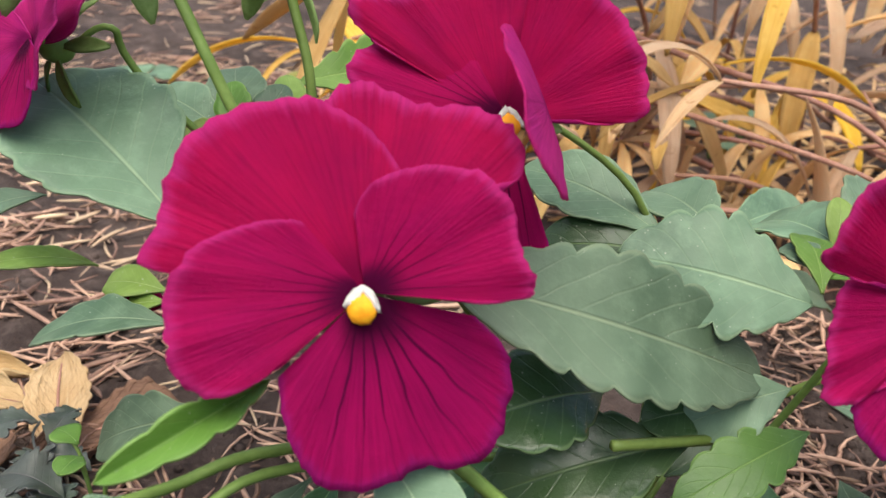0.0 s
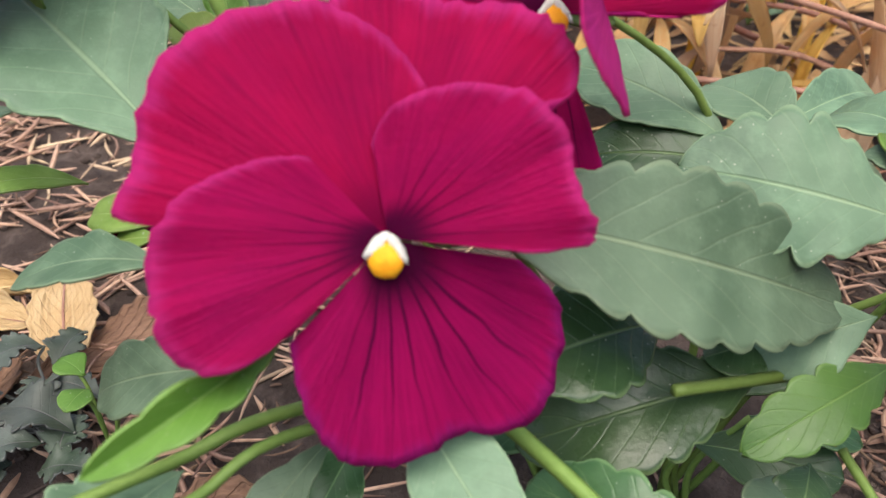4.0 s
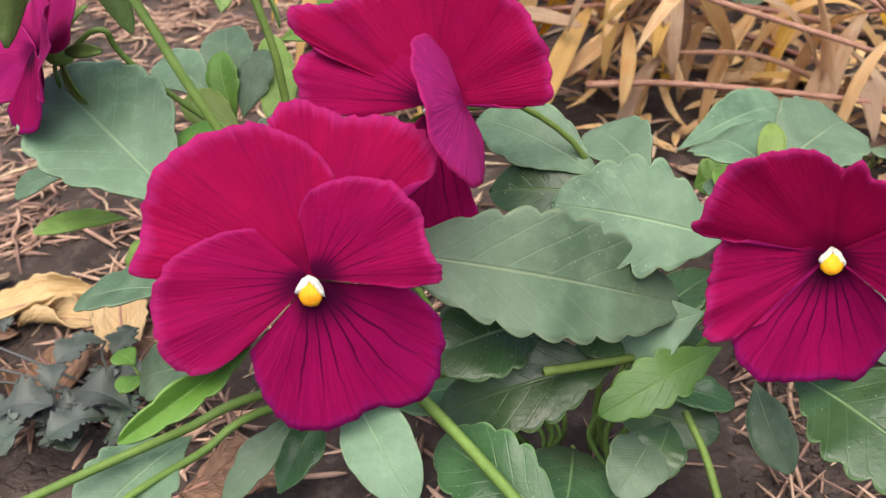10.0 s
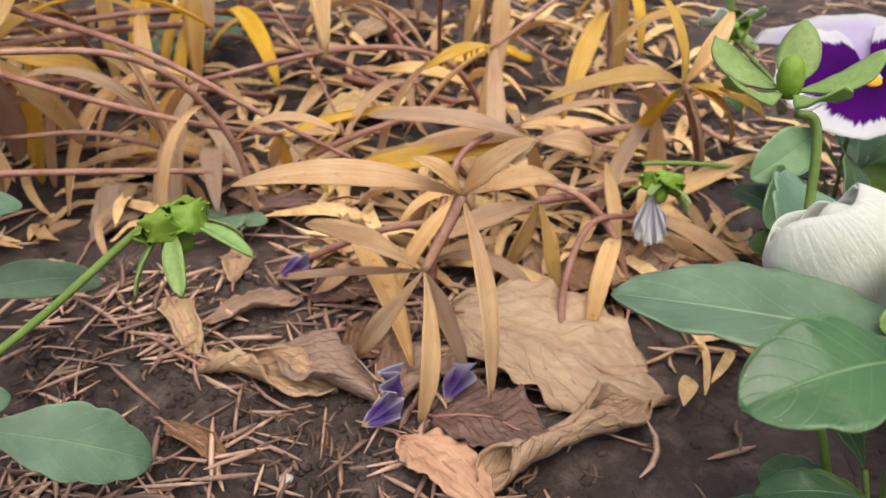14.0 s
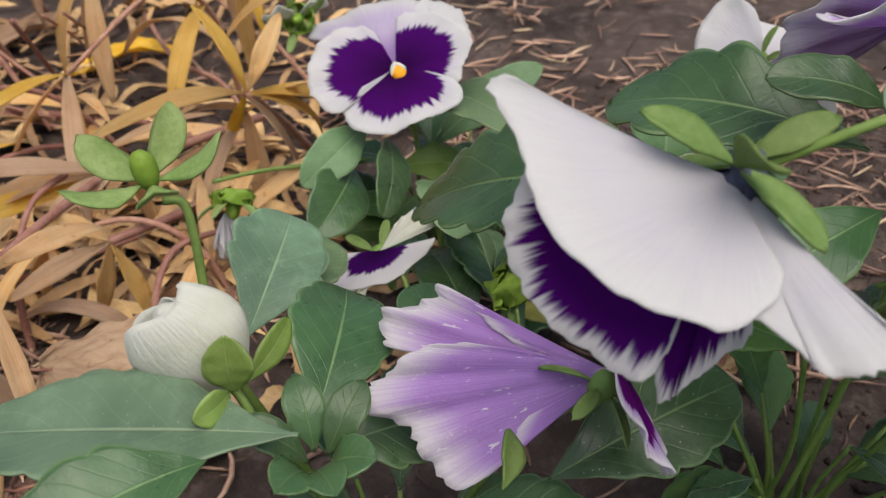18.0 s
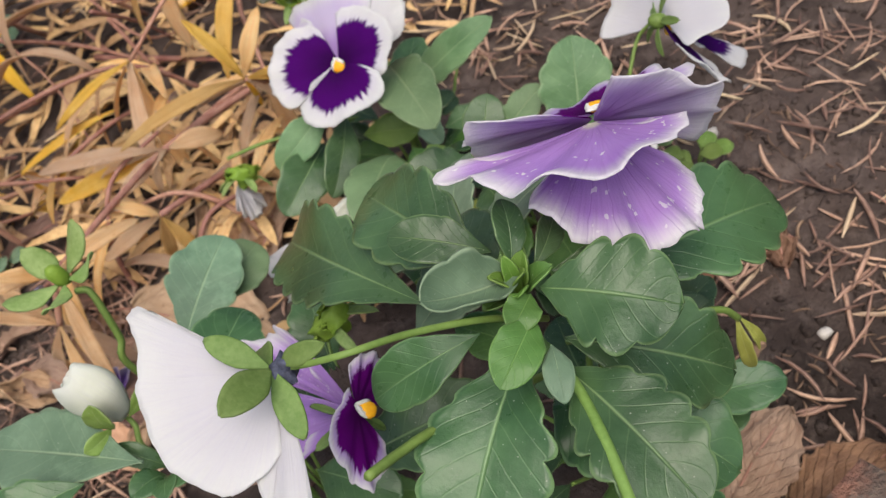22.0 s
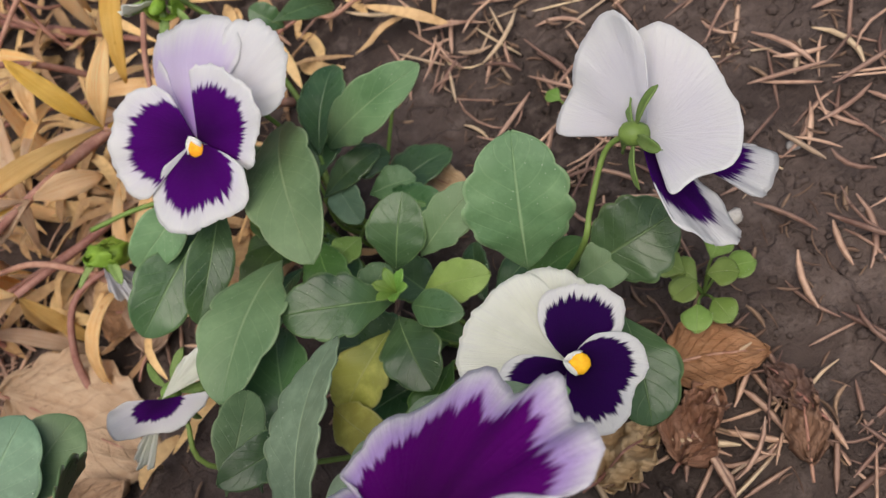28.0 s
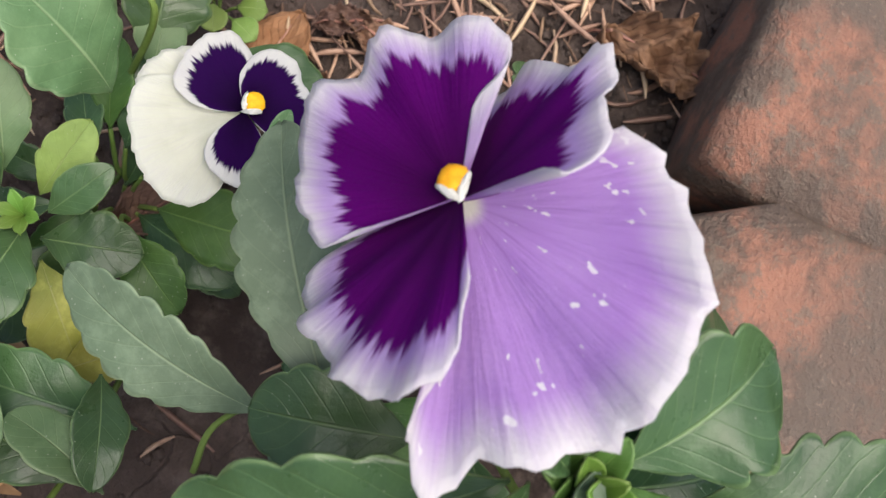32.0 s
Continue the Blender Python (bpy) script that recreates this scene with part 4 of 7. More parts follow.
leaf(magenta, (-0.0447, 0.0870, 0.1031), (-0.0548, 0.1158, 0.1158), 0.016, up=FACE, teeth=3, seed=9.0)
leaf(magenta, (-0.0488, 0.0874, 0.1057), (-0.0739, 0.1053, 0.1095), 0.015, up=FACE, teeth=3, seed=9.5)
leaf(magenta, (-0.0396, 0.0758, 0.1028), (-0.0576, 0.0825, 0.1085), 0.012, up=FACE, teeth=5, material=m_calyx, seed=10.0, nu=6)
leaf(magenta, (-0.0421, 0.0797, 0.1040), (-0.0483, 0.0920, 0.1186), 0.010, up=(0, -0.9, 0.3), teeth=4, material=m_leaf_young, seed=11.0, nu=6)
leaf(magenta, (-0.0405, 0.0801, 0.1038), (-0.0354, 0.0952, 0.1178), 0.010, up=(0, -0.9, 0.3), teeth=4, material=m_leaf, seed=11.5, nu=6)
leaf(magenta, (0.0578, 0.0613, 0.0989), (0.0255, 0.0788, 0.1061), 0.019, up=FACE, teeth=5, seed=12.0)
leaf(magenta, (0.0616, 0.0590, 0.0946), (0.0300, 0.0599, 0.0949), 0.018, up=FACE, teeth=5, seed=12.5, material=m_leaf_dark)
leaf(magenta, (0.0691, 0.0575, 0.1013), (0.0564, 0.0802, 0.1026), 0.018, up=FACE, teeth=5, seed=12.7)
leaf(magenta, (0.0856, 0.0429, 0.0948), (0.046, 0.0471, 0.1006), 0.0300, up=(0.05, -0.6, 0.8), arch=0.05, teeth=6, bite=0.13, seed=13.0, shape=1.15)
leaf(magenta, (0.0119, 0.0174, 0.1067), (0.0765, 0.0357, 0.0806), 0.0300, up=(0.0, -0.62, 0.78), arch=0.05, teeth=9, bite=0.09, seed=14.0, shape=1.0, blunt=0.6, nv=60, taper=0.12)
# The dark material on low leaves from here on stands in for shade.
leaf(magenta, (0.0654, 0.0319, 0.0669), (0.0205, 0.0195, 0.0560), 0.0235, up=(0.0, -0.6, 0.8), teeth=8, bite=0.10, material=m_leaf_dark, seed=15.0, blunt=0.62, nv=60)
leaf(magenta, (0.0456, 0.0358, 0.0739), (0.0184, 0.0163, 0.0770), 0.022, up=FACE, teeth=6, material=m_leaf_dark, seed=15.5)
leaf(magenta, (0.0823, 0.0341, 0.0801), (0.0620, 0.0315, 0.0705), 0.0150, up=FACE, teeth=3, seed=16.0)
leaf(magenta, (0.0665, 0.0361, 0.0714), (0.0530, 0.0296, 0.0716), 0.012, up=FACE, teeth=2, seed=16.5, material=m_leaf_dark)
leaf(magenta, (0.0029, 0.0059, 0.0781), (0.0209, -0.0191, 0.0709), 0.0150, up=FACE, teeth=3, bite=0.03, seed=17.0, material=m_leaf)
leaf(magenta, (0.0527, -0.0153, 0.0605), (0.0226, 0.0053, 0.0631), 0.0200, up=FACE, teeth=6, bite=0.10, material=m_leaf_dark, seed=18.0)
leaf(magenta, (0.0963, 0.0329, 0.0595), (0.1023, 0.0122, 0.0511), 0.0110, up=(-0.3, -0.7, 0.5), teeth=2, seed=19.0, nu=6)
leaf(magenta, (0.0997, 0.0206, 0.0750), (0.1249, -0.0093, 0.0737), 0.0260, up=(0.1, -0.65, 0.75), teeth=7, bite=0.13, material=m_leaf_dark, seed=20.0)
leaf(magenta, (0.0867, 0.0310, 0.0722), (0.0584, 0.0144, 0.0641), 0.0130, up=FACE, teeth=6, bite=0.14, material=m_leaf_fresh, seed=21.0)
leaf(magenta, (0.0770, 0.0282, 0.0488), (0.0712, 0.0141, 0.0433), 0.0130, up=FACE, teeth=3, material=m_leaf_dark, seed=21.5)
leaf(magenta, (0.0733, 0.0262, 0.0470), (0.0632, 0.0073, 0.0447), 0.0150, up=FACE, teeth=3, material=m_leaf, seed=21.7)
leaf(magenta, (0.1154, 0.0889, 0.0418), (0.1587, 0.0883, 0.0204), 0.0215, up=(0, -0.5, 0.85), teeth=5, seed=22.0)
leaf(magenta, (0.0988, 0.1313, 0.0530), (0.1419, 0.1680, 0.0304), 0.0140, up=(0, -0.6, 0.8), teeth=3, bite=0.07, seed=23.0)
leaf(magenta, (0.0831, 0.1173, 0.0752), (0.1253, 0.1600, 0.0684), 0.0180, up=(0, -0.5, 0.8), teeth=5, seed=24.0)
leaf(magenta, (0.1162, 0.0634, 0.0660), (0.1328, 0.0751, 0.0629), 0.0100, up=FACE, teeth=3, seed=24.5)
leaf(magenta, (0.0890, 0.1126, 0.0647), (0.1002, 0.1124, 0.0703), 0.0150, up=FACE, teeth=2, material=m_leaf_young, seed=25.0)
leaf(magenta, (0.0872, 0.0433, 0.0974), (0.0883, 0.0655, 0.1005), 0.0095, up=(0, -0.8, 0.5), teeth=2, material=m_leaf_young, seed=26.0)
leaf(magenta, (0.0891, 0.0496, 0.0976), (0.1046, 0.0543, 0.1030), 0.0100, up=FACE, teeth=3, material=m_leaf_young, seed=27.0)
leaf(magenta, (0.0897, 0.0504, 0.0988), (0.0831, 0.0602, 0.0997), 0.0080, up=FACE, teeth=3, material=m_leaf, seed=27.5)
leaf(magenta, (0.1012, 0.0723, 0.0950), (0.0892, 0.1007, 0.0877), 0.0230, up=(0, -0.5, 0.85), teeth=5, seed=28.0)
leaf(magenta, (0.1012, 0.0723, 0.0950), (0.1230, 0.0950, 0.0981), 0.0260, up=(0, -0.5, 0.85), teeth=5, seed=29.0)
leaf(magenta, (-0.0150, 0.0019, 0.0931), (-0.0328, -0.0262, 0.0924), 0.0066, up=(0.6, -0.3, 0.6), teeth=4, bite=0.14, material=m_leaf_young, seed=30.0, fold=1.1)
leaf(magenta, (-0.0295, -0.0069, 0.0731), (-0.0437, -0.0348, 0.0727), 0.019, up=FACE, teeth=7, seed=31.0, blunt=0.7, bite=0.1)
leaf(magenta, (-0.0090, 0.0081, 0.0688), (-0.0234, -0.0154, 0.0587), 0.0085, up=FACE, teeth=3, seed=32.0, blunt=0.9, bite=0.12)
leaf(magenta, (-0.0059, 0.0174, 0.0612), (-0.0146, -0.0040, 0.0514), 0.011, up=FACE, teeth=3, material=m_leaf_dark, seed=33.0, blunt=0.85, bite=0.1)
leaf(magenta, (-0.0800, 0.0743, 0.0728), (-0.0981, 0.0549, 0.0806), 0.007, up=FACE, teeth=2, material=m_calyx, seed=34.0, nu=6)
bud_at = (-0.0513, 0.0322, 0.0884)
leaf(magenta, (-0.0431, 0.0295, 0.0925), (-0.0594, 0.0363, 0.0890), 0.008, up=FACE, teeth=1, bite=0, material=m_calyx, seed=35.0, nu=6, name="bud_sepal")
leaf(magenta, (-0.0429, 0.0281, 0.0910), (-0.0582, 0.0319, 0.0839), 0.007, up=FACE, teeth=1, bite=0, material=m_calyx, seed=35.5, nu=6, name="bud_sepal")
part("bud", lump("bud", bud_at, (0.006, 0.003, 0.0028), None, 0.1), m_mag_top, magenta, "dark red closed flower bud")
leaf(magenta, (0.0992, 0.0717, 0.0933), (0.1015, 0.0825, 0.1039), 0.007, up=FACE, teeth=1, bite=0, material=m_calyx, seed=36.0, nu=6, name="bud_sepal")

# ---- pansy plant with the cream bud and lilac flower ----
cream = thing("pansy_plant", (0.325, 0.01, 0.0), "pansy plant with cream bud, lilac flower and dark leaves", "pansy")
bud = thing("flower_bud", (0.3055, 0.0092, 0.1090), "half-closed cream flower bud", "flower bud")
bud.parent = cream
bud.matrix_parent_inverse = cream.matrix_basis.inverted()
bud["category"] = ""
bud_cup(bud, (0.3052, 0.0087, 0.1084), (-0.42, 0.50, 0.70), 0.0220, 0.0118, 0.74, 1.0, m_cream_top, flat=0.6)
bud_cup(bud, (0.3054, 0.0095, 0.1079), (-0.44, 0.50, 0.70), 0.0215, 0.0104, 0.80, 4.0, m_cream_top, flat=0.6)
stem(cream, [(0.3050, 0.0084, 0.1081), (0.3061, 0.0056, 0.1057), (0.3082, -0.0031, 0.0983), (0.325, 0.005, 0.05)], 0.0014, 0.0018)
leaf(cream, (0.3042, 0.0008, 0.1146), (0.3047, 0.0021, 0.1280), 0.010, up=(-0.4, -0.8, 0.3), teeth=1, bite=0, material=m_calyx, name="bud_sepal", nu=6)
leaf(cream, (0.3068, 0.0060, 0.1104), (0.3207, 0.0139, 0.1159), 0.006, up=(0, -0.8, 0.3), teeth=1, bite=0, material=m_calyx, name="bud_sepal", nu=6)
leaf(cream, (0.3033, 0.0013, 0.1149), (0.2947, -0.0041, 0.1164), 0.007, up=(0, -0.8, 0.3), teeth=1, bite=0, material=m_calyx, name="bud_sepal", nu=6)
pod(cream, (0.3053, 0.0480, 0.1364), (-0.12, 0.0, 1.0), 0.0135, 0.0200, spread=64, start=0.35, wide=0.46, lobes=0, plump=0.9)
stem(cream, [(0.3063, 0.0455, 0.1326), (0.3102, 0.0440, 0.1315), (0.3103, 0.0408, 0.1247), (0.3088, 0.0363, 0.1130), (0.3069, 0.0302, 0.1005), (0.325, 0.02, 0.04)], 0.0017, 0.002)
flower(cream, (0.3770, -0.0280, 0.1080), (0.62, -0.12, 0.76), (-0.72, 0.42, 0.50), [
    (0, 0.0547, 0, 0, 0.31, 0.022, m_lilac_plain, {"own": ((-0.616, 0.078, 0.784), (-0.315, 0.888, -0.336)), "rim": (0.64, 0.73, 0.83, 0.93, 1.00, 1.00, 0.93, 0.86, 0.82, 0.73, 0.64, 0.55, 0.45), "turns": (-6, -8, -11, -12, -10, -4, 0, 5, 10, 10, 6, 3, 0), "waves": 5, "frill": 0.045}),
    (0, 0.0520, 0, 0, 0.30, 0.022, m_lilac_plain, {"own": ((-0.621, -0.558, 0.551), (-0.780, 0.515, -0.357)), "rim": (0.41, 0.52, 0.63, 0.74, 0.80, 0.80, 0.86, 0.95, 1.00, 0.91, 0.82, 0.71, 0.59), "turns": (-13, -20, -25, -23, -16, -7, -0, 5, 11, 15, 21, 24, 26), "waves": 5, "frill": 0.045}),
    (0, 0.0217, 0, 0, 0.00, 0.06, m_lilac_face, {"own": ((0.776, -0.362, 0.517), (0.535, 0.812, -0.234)), "rim": (0.56, 0.66, 0.76, 0.84, 0.92, 1.00, 1.00, 0.96, 0.93, 0.84, 0.73, 0.63, 0.52), "turns": (-41, -34, -26, -20, -13, -6, 1, 8, 16, 22, 28, 35, 41), "waves": 5, "frill": 0.045}),
    (0, 0.0249, 0, 0, 0.00, 0.06, m_lilac_face, {"own": ((0.776, -0.362, 0.517), (-0.627, -0.539, 0.563)), "rim": (0.51, 0.65, 0.79, 0.91, 1.00, 0.89, 0.79, 0.70, 0.57, 0.44, 0.30, 0.23, 0.28), "turns": (-102, -91, -80, -70, -61, -52, -41, -29, -10, 10, 30, 58, 102), "waves": 5, "frill": 0.045}),
], "lilac flower with ruffled white-edged petals", back_stem=[(0.36, -0.01, 0.07), (0.34, 0.01, 0.0)])
leaf(cream, (0.3419, -0.0370, 0.1011), (0.3502, -0.0268, 0.1031), 0.0065, up=(0, -0.9, 0.4), teeth=1, bite=0, material=m_sepal, name="sepal", nu=6)
leaf(cream, (0.3110, -0.0140, 0.1130), (0.2560, 0.0200, 0.1120), 0.0300, up=(0.25, -0.1, 1), arch=0.02, teeth=7, bite=0.06, material=m_leaf, seed=40.0, blunt=0.7)
leaf(cream, (0.3177, 0.0469, 0.0841), (0.3452, 0.0813, 0.0915), 0.0285, up=(0, -0.65, 0.7), teeth=4, bite=0.08, seed=41.0)
leaf(cream, (0.3193, 0.0044, 0.0918), (0.3453, 0.0434, 0.0909), 0.0275, up=(0, -0.6, 0.75), teeth=5, bite=0.08, material=m_leaf_dark, seed=42.0)
leaf(cream, (0.3198, -0.0021, 0.0906), (0.3487, -0.0010, 0.0832), 0.020, up=(0, -0.5, 0.8), teeth=4, material=m_leaf_dark, seed=43.0)
# Dark material in place of the shade of the leaf above.
leaf(cream, (0.2939, -0.0143, 0.1168), (0.2596, -0.0180, 0.1174), 0.020, up=(0, -0.3, 0.9), teeth=4, material=m_leaf_dark, seed=43.5)
for k, (bx, by, tx, ty, w) in enumerate(((0.0, 0.0, -0.012, 0.008, 0.008), (0.002, 0.002, 0.004, 0.014, 0.009), (0.004, 0.0, 0.016, 0.006, 0.009), (-0.002, -0.002, -0.010, -0.010, 0.010), (0.003, -0.003, 0.010, -0.012, 0.010), (0.0, -0.003, 0.0, -0.015, 0.009))):
    c = vec((0.3129, -0.0104, 0.0990))
    leaf(cream, c + vec((bx, by, 0)), c + vec((tx, ty, 0.012 - 0.001 * k)), w, up=(0.1 * tx, -0.3, 0.9), arch=0.18, teeth=2, bite=0.07, material=m_leaf_dark, seed=44.0 + k, nu=8, nv=16)
leaf(cream, (0.3640, 0.0189, 0.0656), (0.3668, 0.0478, 0.0791), 0.022, up=(0, -0.6, 0.7), teeth=5, material=m_leaf_dark, seed=46.0)
leaf(cream, (0.3630, -0.0243, 0.0752), (0.4143, -0.0290, 0.0831), 0.026, up=(0, -0.4, 0.9), teeth=6, material=m_leaf_dark, seed=47.0)
pod(cream, (0.3769, 0.0107, 0.1040), (0.35, -0.3, -0.5), 0.012, 0.017, spread=50, label="pale green withered seed pod")

# ---- pansy plant with the white and the large lilac flower ----
lilac = thing("pansy_plant", (0.435, -0.03, 0.0), "pansy plant with rosette of glossy dark leaves", "pansy")
flower(lilac, (0.4710, -0.0113, 0.1579), (0.19, 0.46, 0.87), (-0.87, -0.50, 0.40), [
    (0, 0.0402, 0, 0, 0.00, 0.045, m_lilac_top, {"own": ((0.397, -0.170, 0.902), (-0.101, -0.985, -0.142)), "rim": (0.54, 0.70, 0.83, 0.95, 0.99, 1.00, 0.96, 0.94, 0.92, 0.89, 0.84, 0.65, 0.47), "turns": (-52, -45, -35, -26, -16, -5, 6, 17, 28, 40, 51, 52, 52), "waves": 5, "frill": 0.05}),
    (0, 0.0452, 0, 0, 0.13, 0.045, m_lilac_plain, {"own": ((0.101, 0.413, 0.905), (-0.362, -0.833, 0.420)), "rim": (0.37, 0.54, 0.69, 0.76, 0.84, 0.92, 0.98, 1.00, 0.98, 0.94, 1.00, 0.80, 0.59), "turns": (-48, -61, -49, -33, -18, -5, 8, 20, 33, 46, 56, 61, 57), "waves": 5, "frill": 0.05}),
    (0, 0.0341, 0, 0, 0.00, 0.045, m_lilac_face, {"own": ((0.360, 0.856, 0.371), (0.884, -0.440, 0.158)), "rim": (0.53, 0.77, 0.97, 0.96, 0.94, 0.96, 1.00, 0.89, 0.81, 0.81, 0.72, 0.49, 0.39), "turns": (-62, -61, -53, -39, -24, -10, 4, 17, 32, 49, 62, 53, 62), "waves": 5, "frill": 0.05}),
    (0, 0.0384, 0, 0, 0.00, 0.045, m_lilac_face, {"own": ((0.269, 0.824, 0.499), (-0.930, 0.357, -0.089)), "rim": (0.45, 0.65, 0.85, 0.94, 0.91, 0.87, 0.86, 0.87, 0.92, 1.00, 0.84, 0.64, 0.44), "turns": (-58, -52, -48, -37, -24, -11, 3, 17, 30, 41, 49, 55, 58), "waves": 5, "frill": 0.05}),
    (0, 0.0389, 0, 0, -0.07, 0.045, m_lilac_face, {"own": ((0.014, 0.541, 0.841), (0.517, 0.715, -0.470)), "rim": (0.50, 0.72, 0.78, 0.88, 0.97, 0.97, 0.90, 1.00, 0.87, 0.84, 0.77, 0.58, 0.38), "turns": (-59, -59, -45, -32, -19, -7, 4, 15, 26, 39, 54, 60, 48), "waves": 5, "frill": 0.05}),
], "large lilac flower with purple blotches, white ruffled rim", eye=0.95, sepal_size=0.009, depth=0.009, back_stem=[(0.465, -0.025, 0.135), (0.445, -0.04, 0.10), (0.435, -0.035, 0.0)])
white = flower(lilac, (0.3745, -0.0478, 0.1668), (-0.86, -0.15, -0.48), (-0.45, -0.10, 0.85), [
    (0, 0.0359, 0, 0, 0.21, 0.02, m_white_deep, {"own": ((-0.603, -0.475, 0.642), (-0.794, 0.275, -0.542)), "rim": (0.71, 0.84, 0.96, 1.00, 1.00, 1.00, 1.00, 1.00, 1.00, 0.99, 0.95, 0.89, 0.78), "turns": (-36, -36, -34, -27, -20, -12, -5, 3, 10, 18, 25, 33, 36), "waves": 3, "frill": 0.02}),
    (0, 0.0366, 0, 0, 0.21, 0.02, m_white_deep, {"own": ((-0.797, -0.439, 0.416), (-0.312, -0.290, -0.905)), "rim": (0.60, 0.68, 0.73, 0.77, 0.82, 0.88, 0.95, 1.00, 0.94, 0.87, 0.79, 0.72, 0.64), "turns": (-17, -16, -11, -6, -2, 2, 4, 6, 9, 11, 13, 15, 17), "waves": 3, "frill": 0.02}),
    (0, 0.0385, 0, 0, -0.22, 0.02, m_white_top, {"own": ((0.361, 0.314, -0.878), (-0.322, -0.842, -0.434)), "rim": (0.61, 0.61, 0.68, 0.77, 0.86, 0.92, 0.94, 0.98, 1.00, 0.90, 0.79, 0.69, 0.58), "turns": (-22, -12, -6, -1, 1, 6, 12, 18, 21, 21, 20, 20, 20), "waves": 3, "frill": 0.02}),
    (0, 0.0403, 0, 0, -0.12, 0.02, m_white_top, {"own": ((0.070, 0.334, -0.940), (-0.978, -0.163, -0.131)), "rim": (0.55, 0.75, 0.94, 1.00, 0.88, 0.81, 0.79, 0.76, 0.75, 0.72, 0.70, 0.58, 0.43), "turns": (-63, -63, -63, -59, -50, -38, -24, -9, 5, 21, 36, 50, 64), "waves": 3, "frill": 0.02}),
], "white flower seen from behind with purple face", throat=False, sepals=False, back_stem=[(0.3780, -0.0475, 0.1670), (0.3924, -0.0588, 0.1773), (0.4063, -0.0560, 0.1695), (0.4230, -0.0520, 0.1553), (0.437, -0.043, 0.13)])
for tip, wide in (((0.3613, -0.0352, 0.1790), 0.0060), ((0.3630, -0.0640, 0.1822), 0.0085), ((0.3767, -0.0690, 0.1624), 0.0062), ((0.3700, -0.0300, 0.1580), 0.0060)):
    leaf(white, (0.3750, -0.0475, 0.1690), vec((0.3750, -0.0475, 0.1690)).lerp(vec(tip), 0.80), wide, up=(0.1, -0.5, 0.85), arch=0.06, fold=0.25, teeth=1, bite=0.0, shape=0.85, material=m_sepal, name="sepal", nu=6, nv=14)
leaf(white, (0.3770, -0.0470, 0.1685), (0.3895, -0.0524, 0.1752), 0.0050, up=(0, -0.5, 0.85), teeth=1, bite=0, material=m_sepal, name="sepal", nu=6, nv=12)
part("stem_knot", lump("stem_knot", (0.3766, -0.0480, 0.1670), (0.0036, 0.0034, 0.0034), None, 0.9), m_blue_black, lilac, "withered blue-black stem joint")
leaf(lilac, (0.4100, -0.0265, 0.1370), (0.3720, 0.0530, 0.1010), 0.0330, up=(-0.25, -0.3, 0.9), teeth=9, bite=0.14, material=m_leaf_dark, wave=0.11, seed=50.0)
leaf(lilac, (0.430, -0.034, 0.146), (0.4072, 0.0188, 0.1386), 0.0290, up=(-0.1, -0.5, 0.85), teeth=5, bite=0.12, material=m_leaf_dark, wave=0.11, seed=51.0)
leaf(lilac, (0.4366, -0.0448, 0.1559), (0.4116, -0.0469, 0.1657), 0.0190, up=(0.3, -0.2, 0.9), arch=-0.12, curl=1.0, teeth=3, wave=0.11, seed=52.0, material=m_leaf)
leaf(lilac, (0.4315, -0.0349, 0.1555), (0.4098, -0.0214, 0.1623), 0.0130, up=(0, -0.4, 0.9), teeth=2, bite=0.04, material=m_leaf_dark, wave=0.11, seed=53.0)
leaf(lilac, (0.4339, -0.0414, 0.1545), (0.4392, -0.0264, 0.1618), 0.0090, up=(0.2, -0.8, 0.4), teeth=2, bite=0.04, material=m_leaf_dark, wave=0.11, seed=54.0)
leaf(lilac, (0.4387, -0.0435, 0.1532), (0.4496, -0.0298, 0.1510), 0.0075, up=(-0.3, -0.8, 0.4), teeth=2, bite=0.04, material=m_leaf_dark, wave=0.11, seed=55.0)
leaf(lilac, (0.4423, -0.0439, 0.1500), (0.4600, -0.0462, 0.1420), 0.0100, up=(0, -0.5, 0.8), teeth=2, bite=0.04, material=m_leaf_dark, wave=0.11, seed=56.0)
leaf(lilac, (0.4376, -0.0491, 0.1529), (0.4635, -0.0697, 0.1521), 0.0285, up=(0.0, -0.4, 0.9), teeth=4, bite=0.14, material=m_leaf_dark, wave=0.11, seed=57.0, shape=0.8)
leaf(lilac, (0.452, -0.040, 0.130), (0.5160, -0.0232, 0.1013), 0.0330, up=(0.1, -0.4, 0.9), teeth=6, bite=0.14, material=m_leaf_dark, wave=0.11, seed=58.0)
leaf(lilac, (0.4333, -0.0556, 0.1530), (0.4190, -0.0710, 0.1565), 0.0120, up=(0, -0.5, 0.85), teeth=2, bite=0.03, material=m_leaf_fresh, wave=0.11, seed=59.0)
leaf(lilac, (0.4351, -0.0504, 0.1542), (0.4269, -0.0591, 0.1566), 0.0090, up=(0, -0.5, 0.85), teeth=2, bite=0.03, material=m_leaf_fresh, wave=0.11, seed=60.0)
leaf(lilac, (0.4200, -0.0465, 0.1430), (0.3874, -0.0430, 0.1315), 0.0165, up=(0, -0.4, 0.9), teeth=3, bite=0.04, material=m_leaf_dark, wave=0.11, seed=61.0)
leaf(lilac, (0.4280, -0.0550, 0.1420), (0.3945, -0.0925, 0.1300), 0.0330, up=(-0.2, -0.3, 0.9), teeth=6, bite=0.12, material=m_leaf_dark, wave=0.11, seed=62.0)
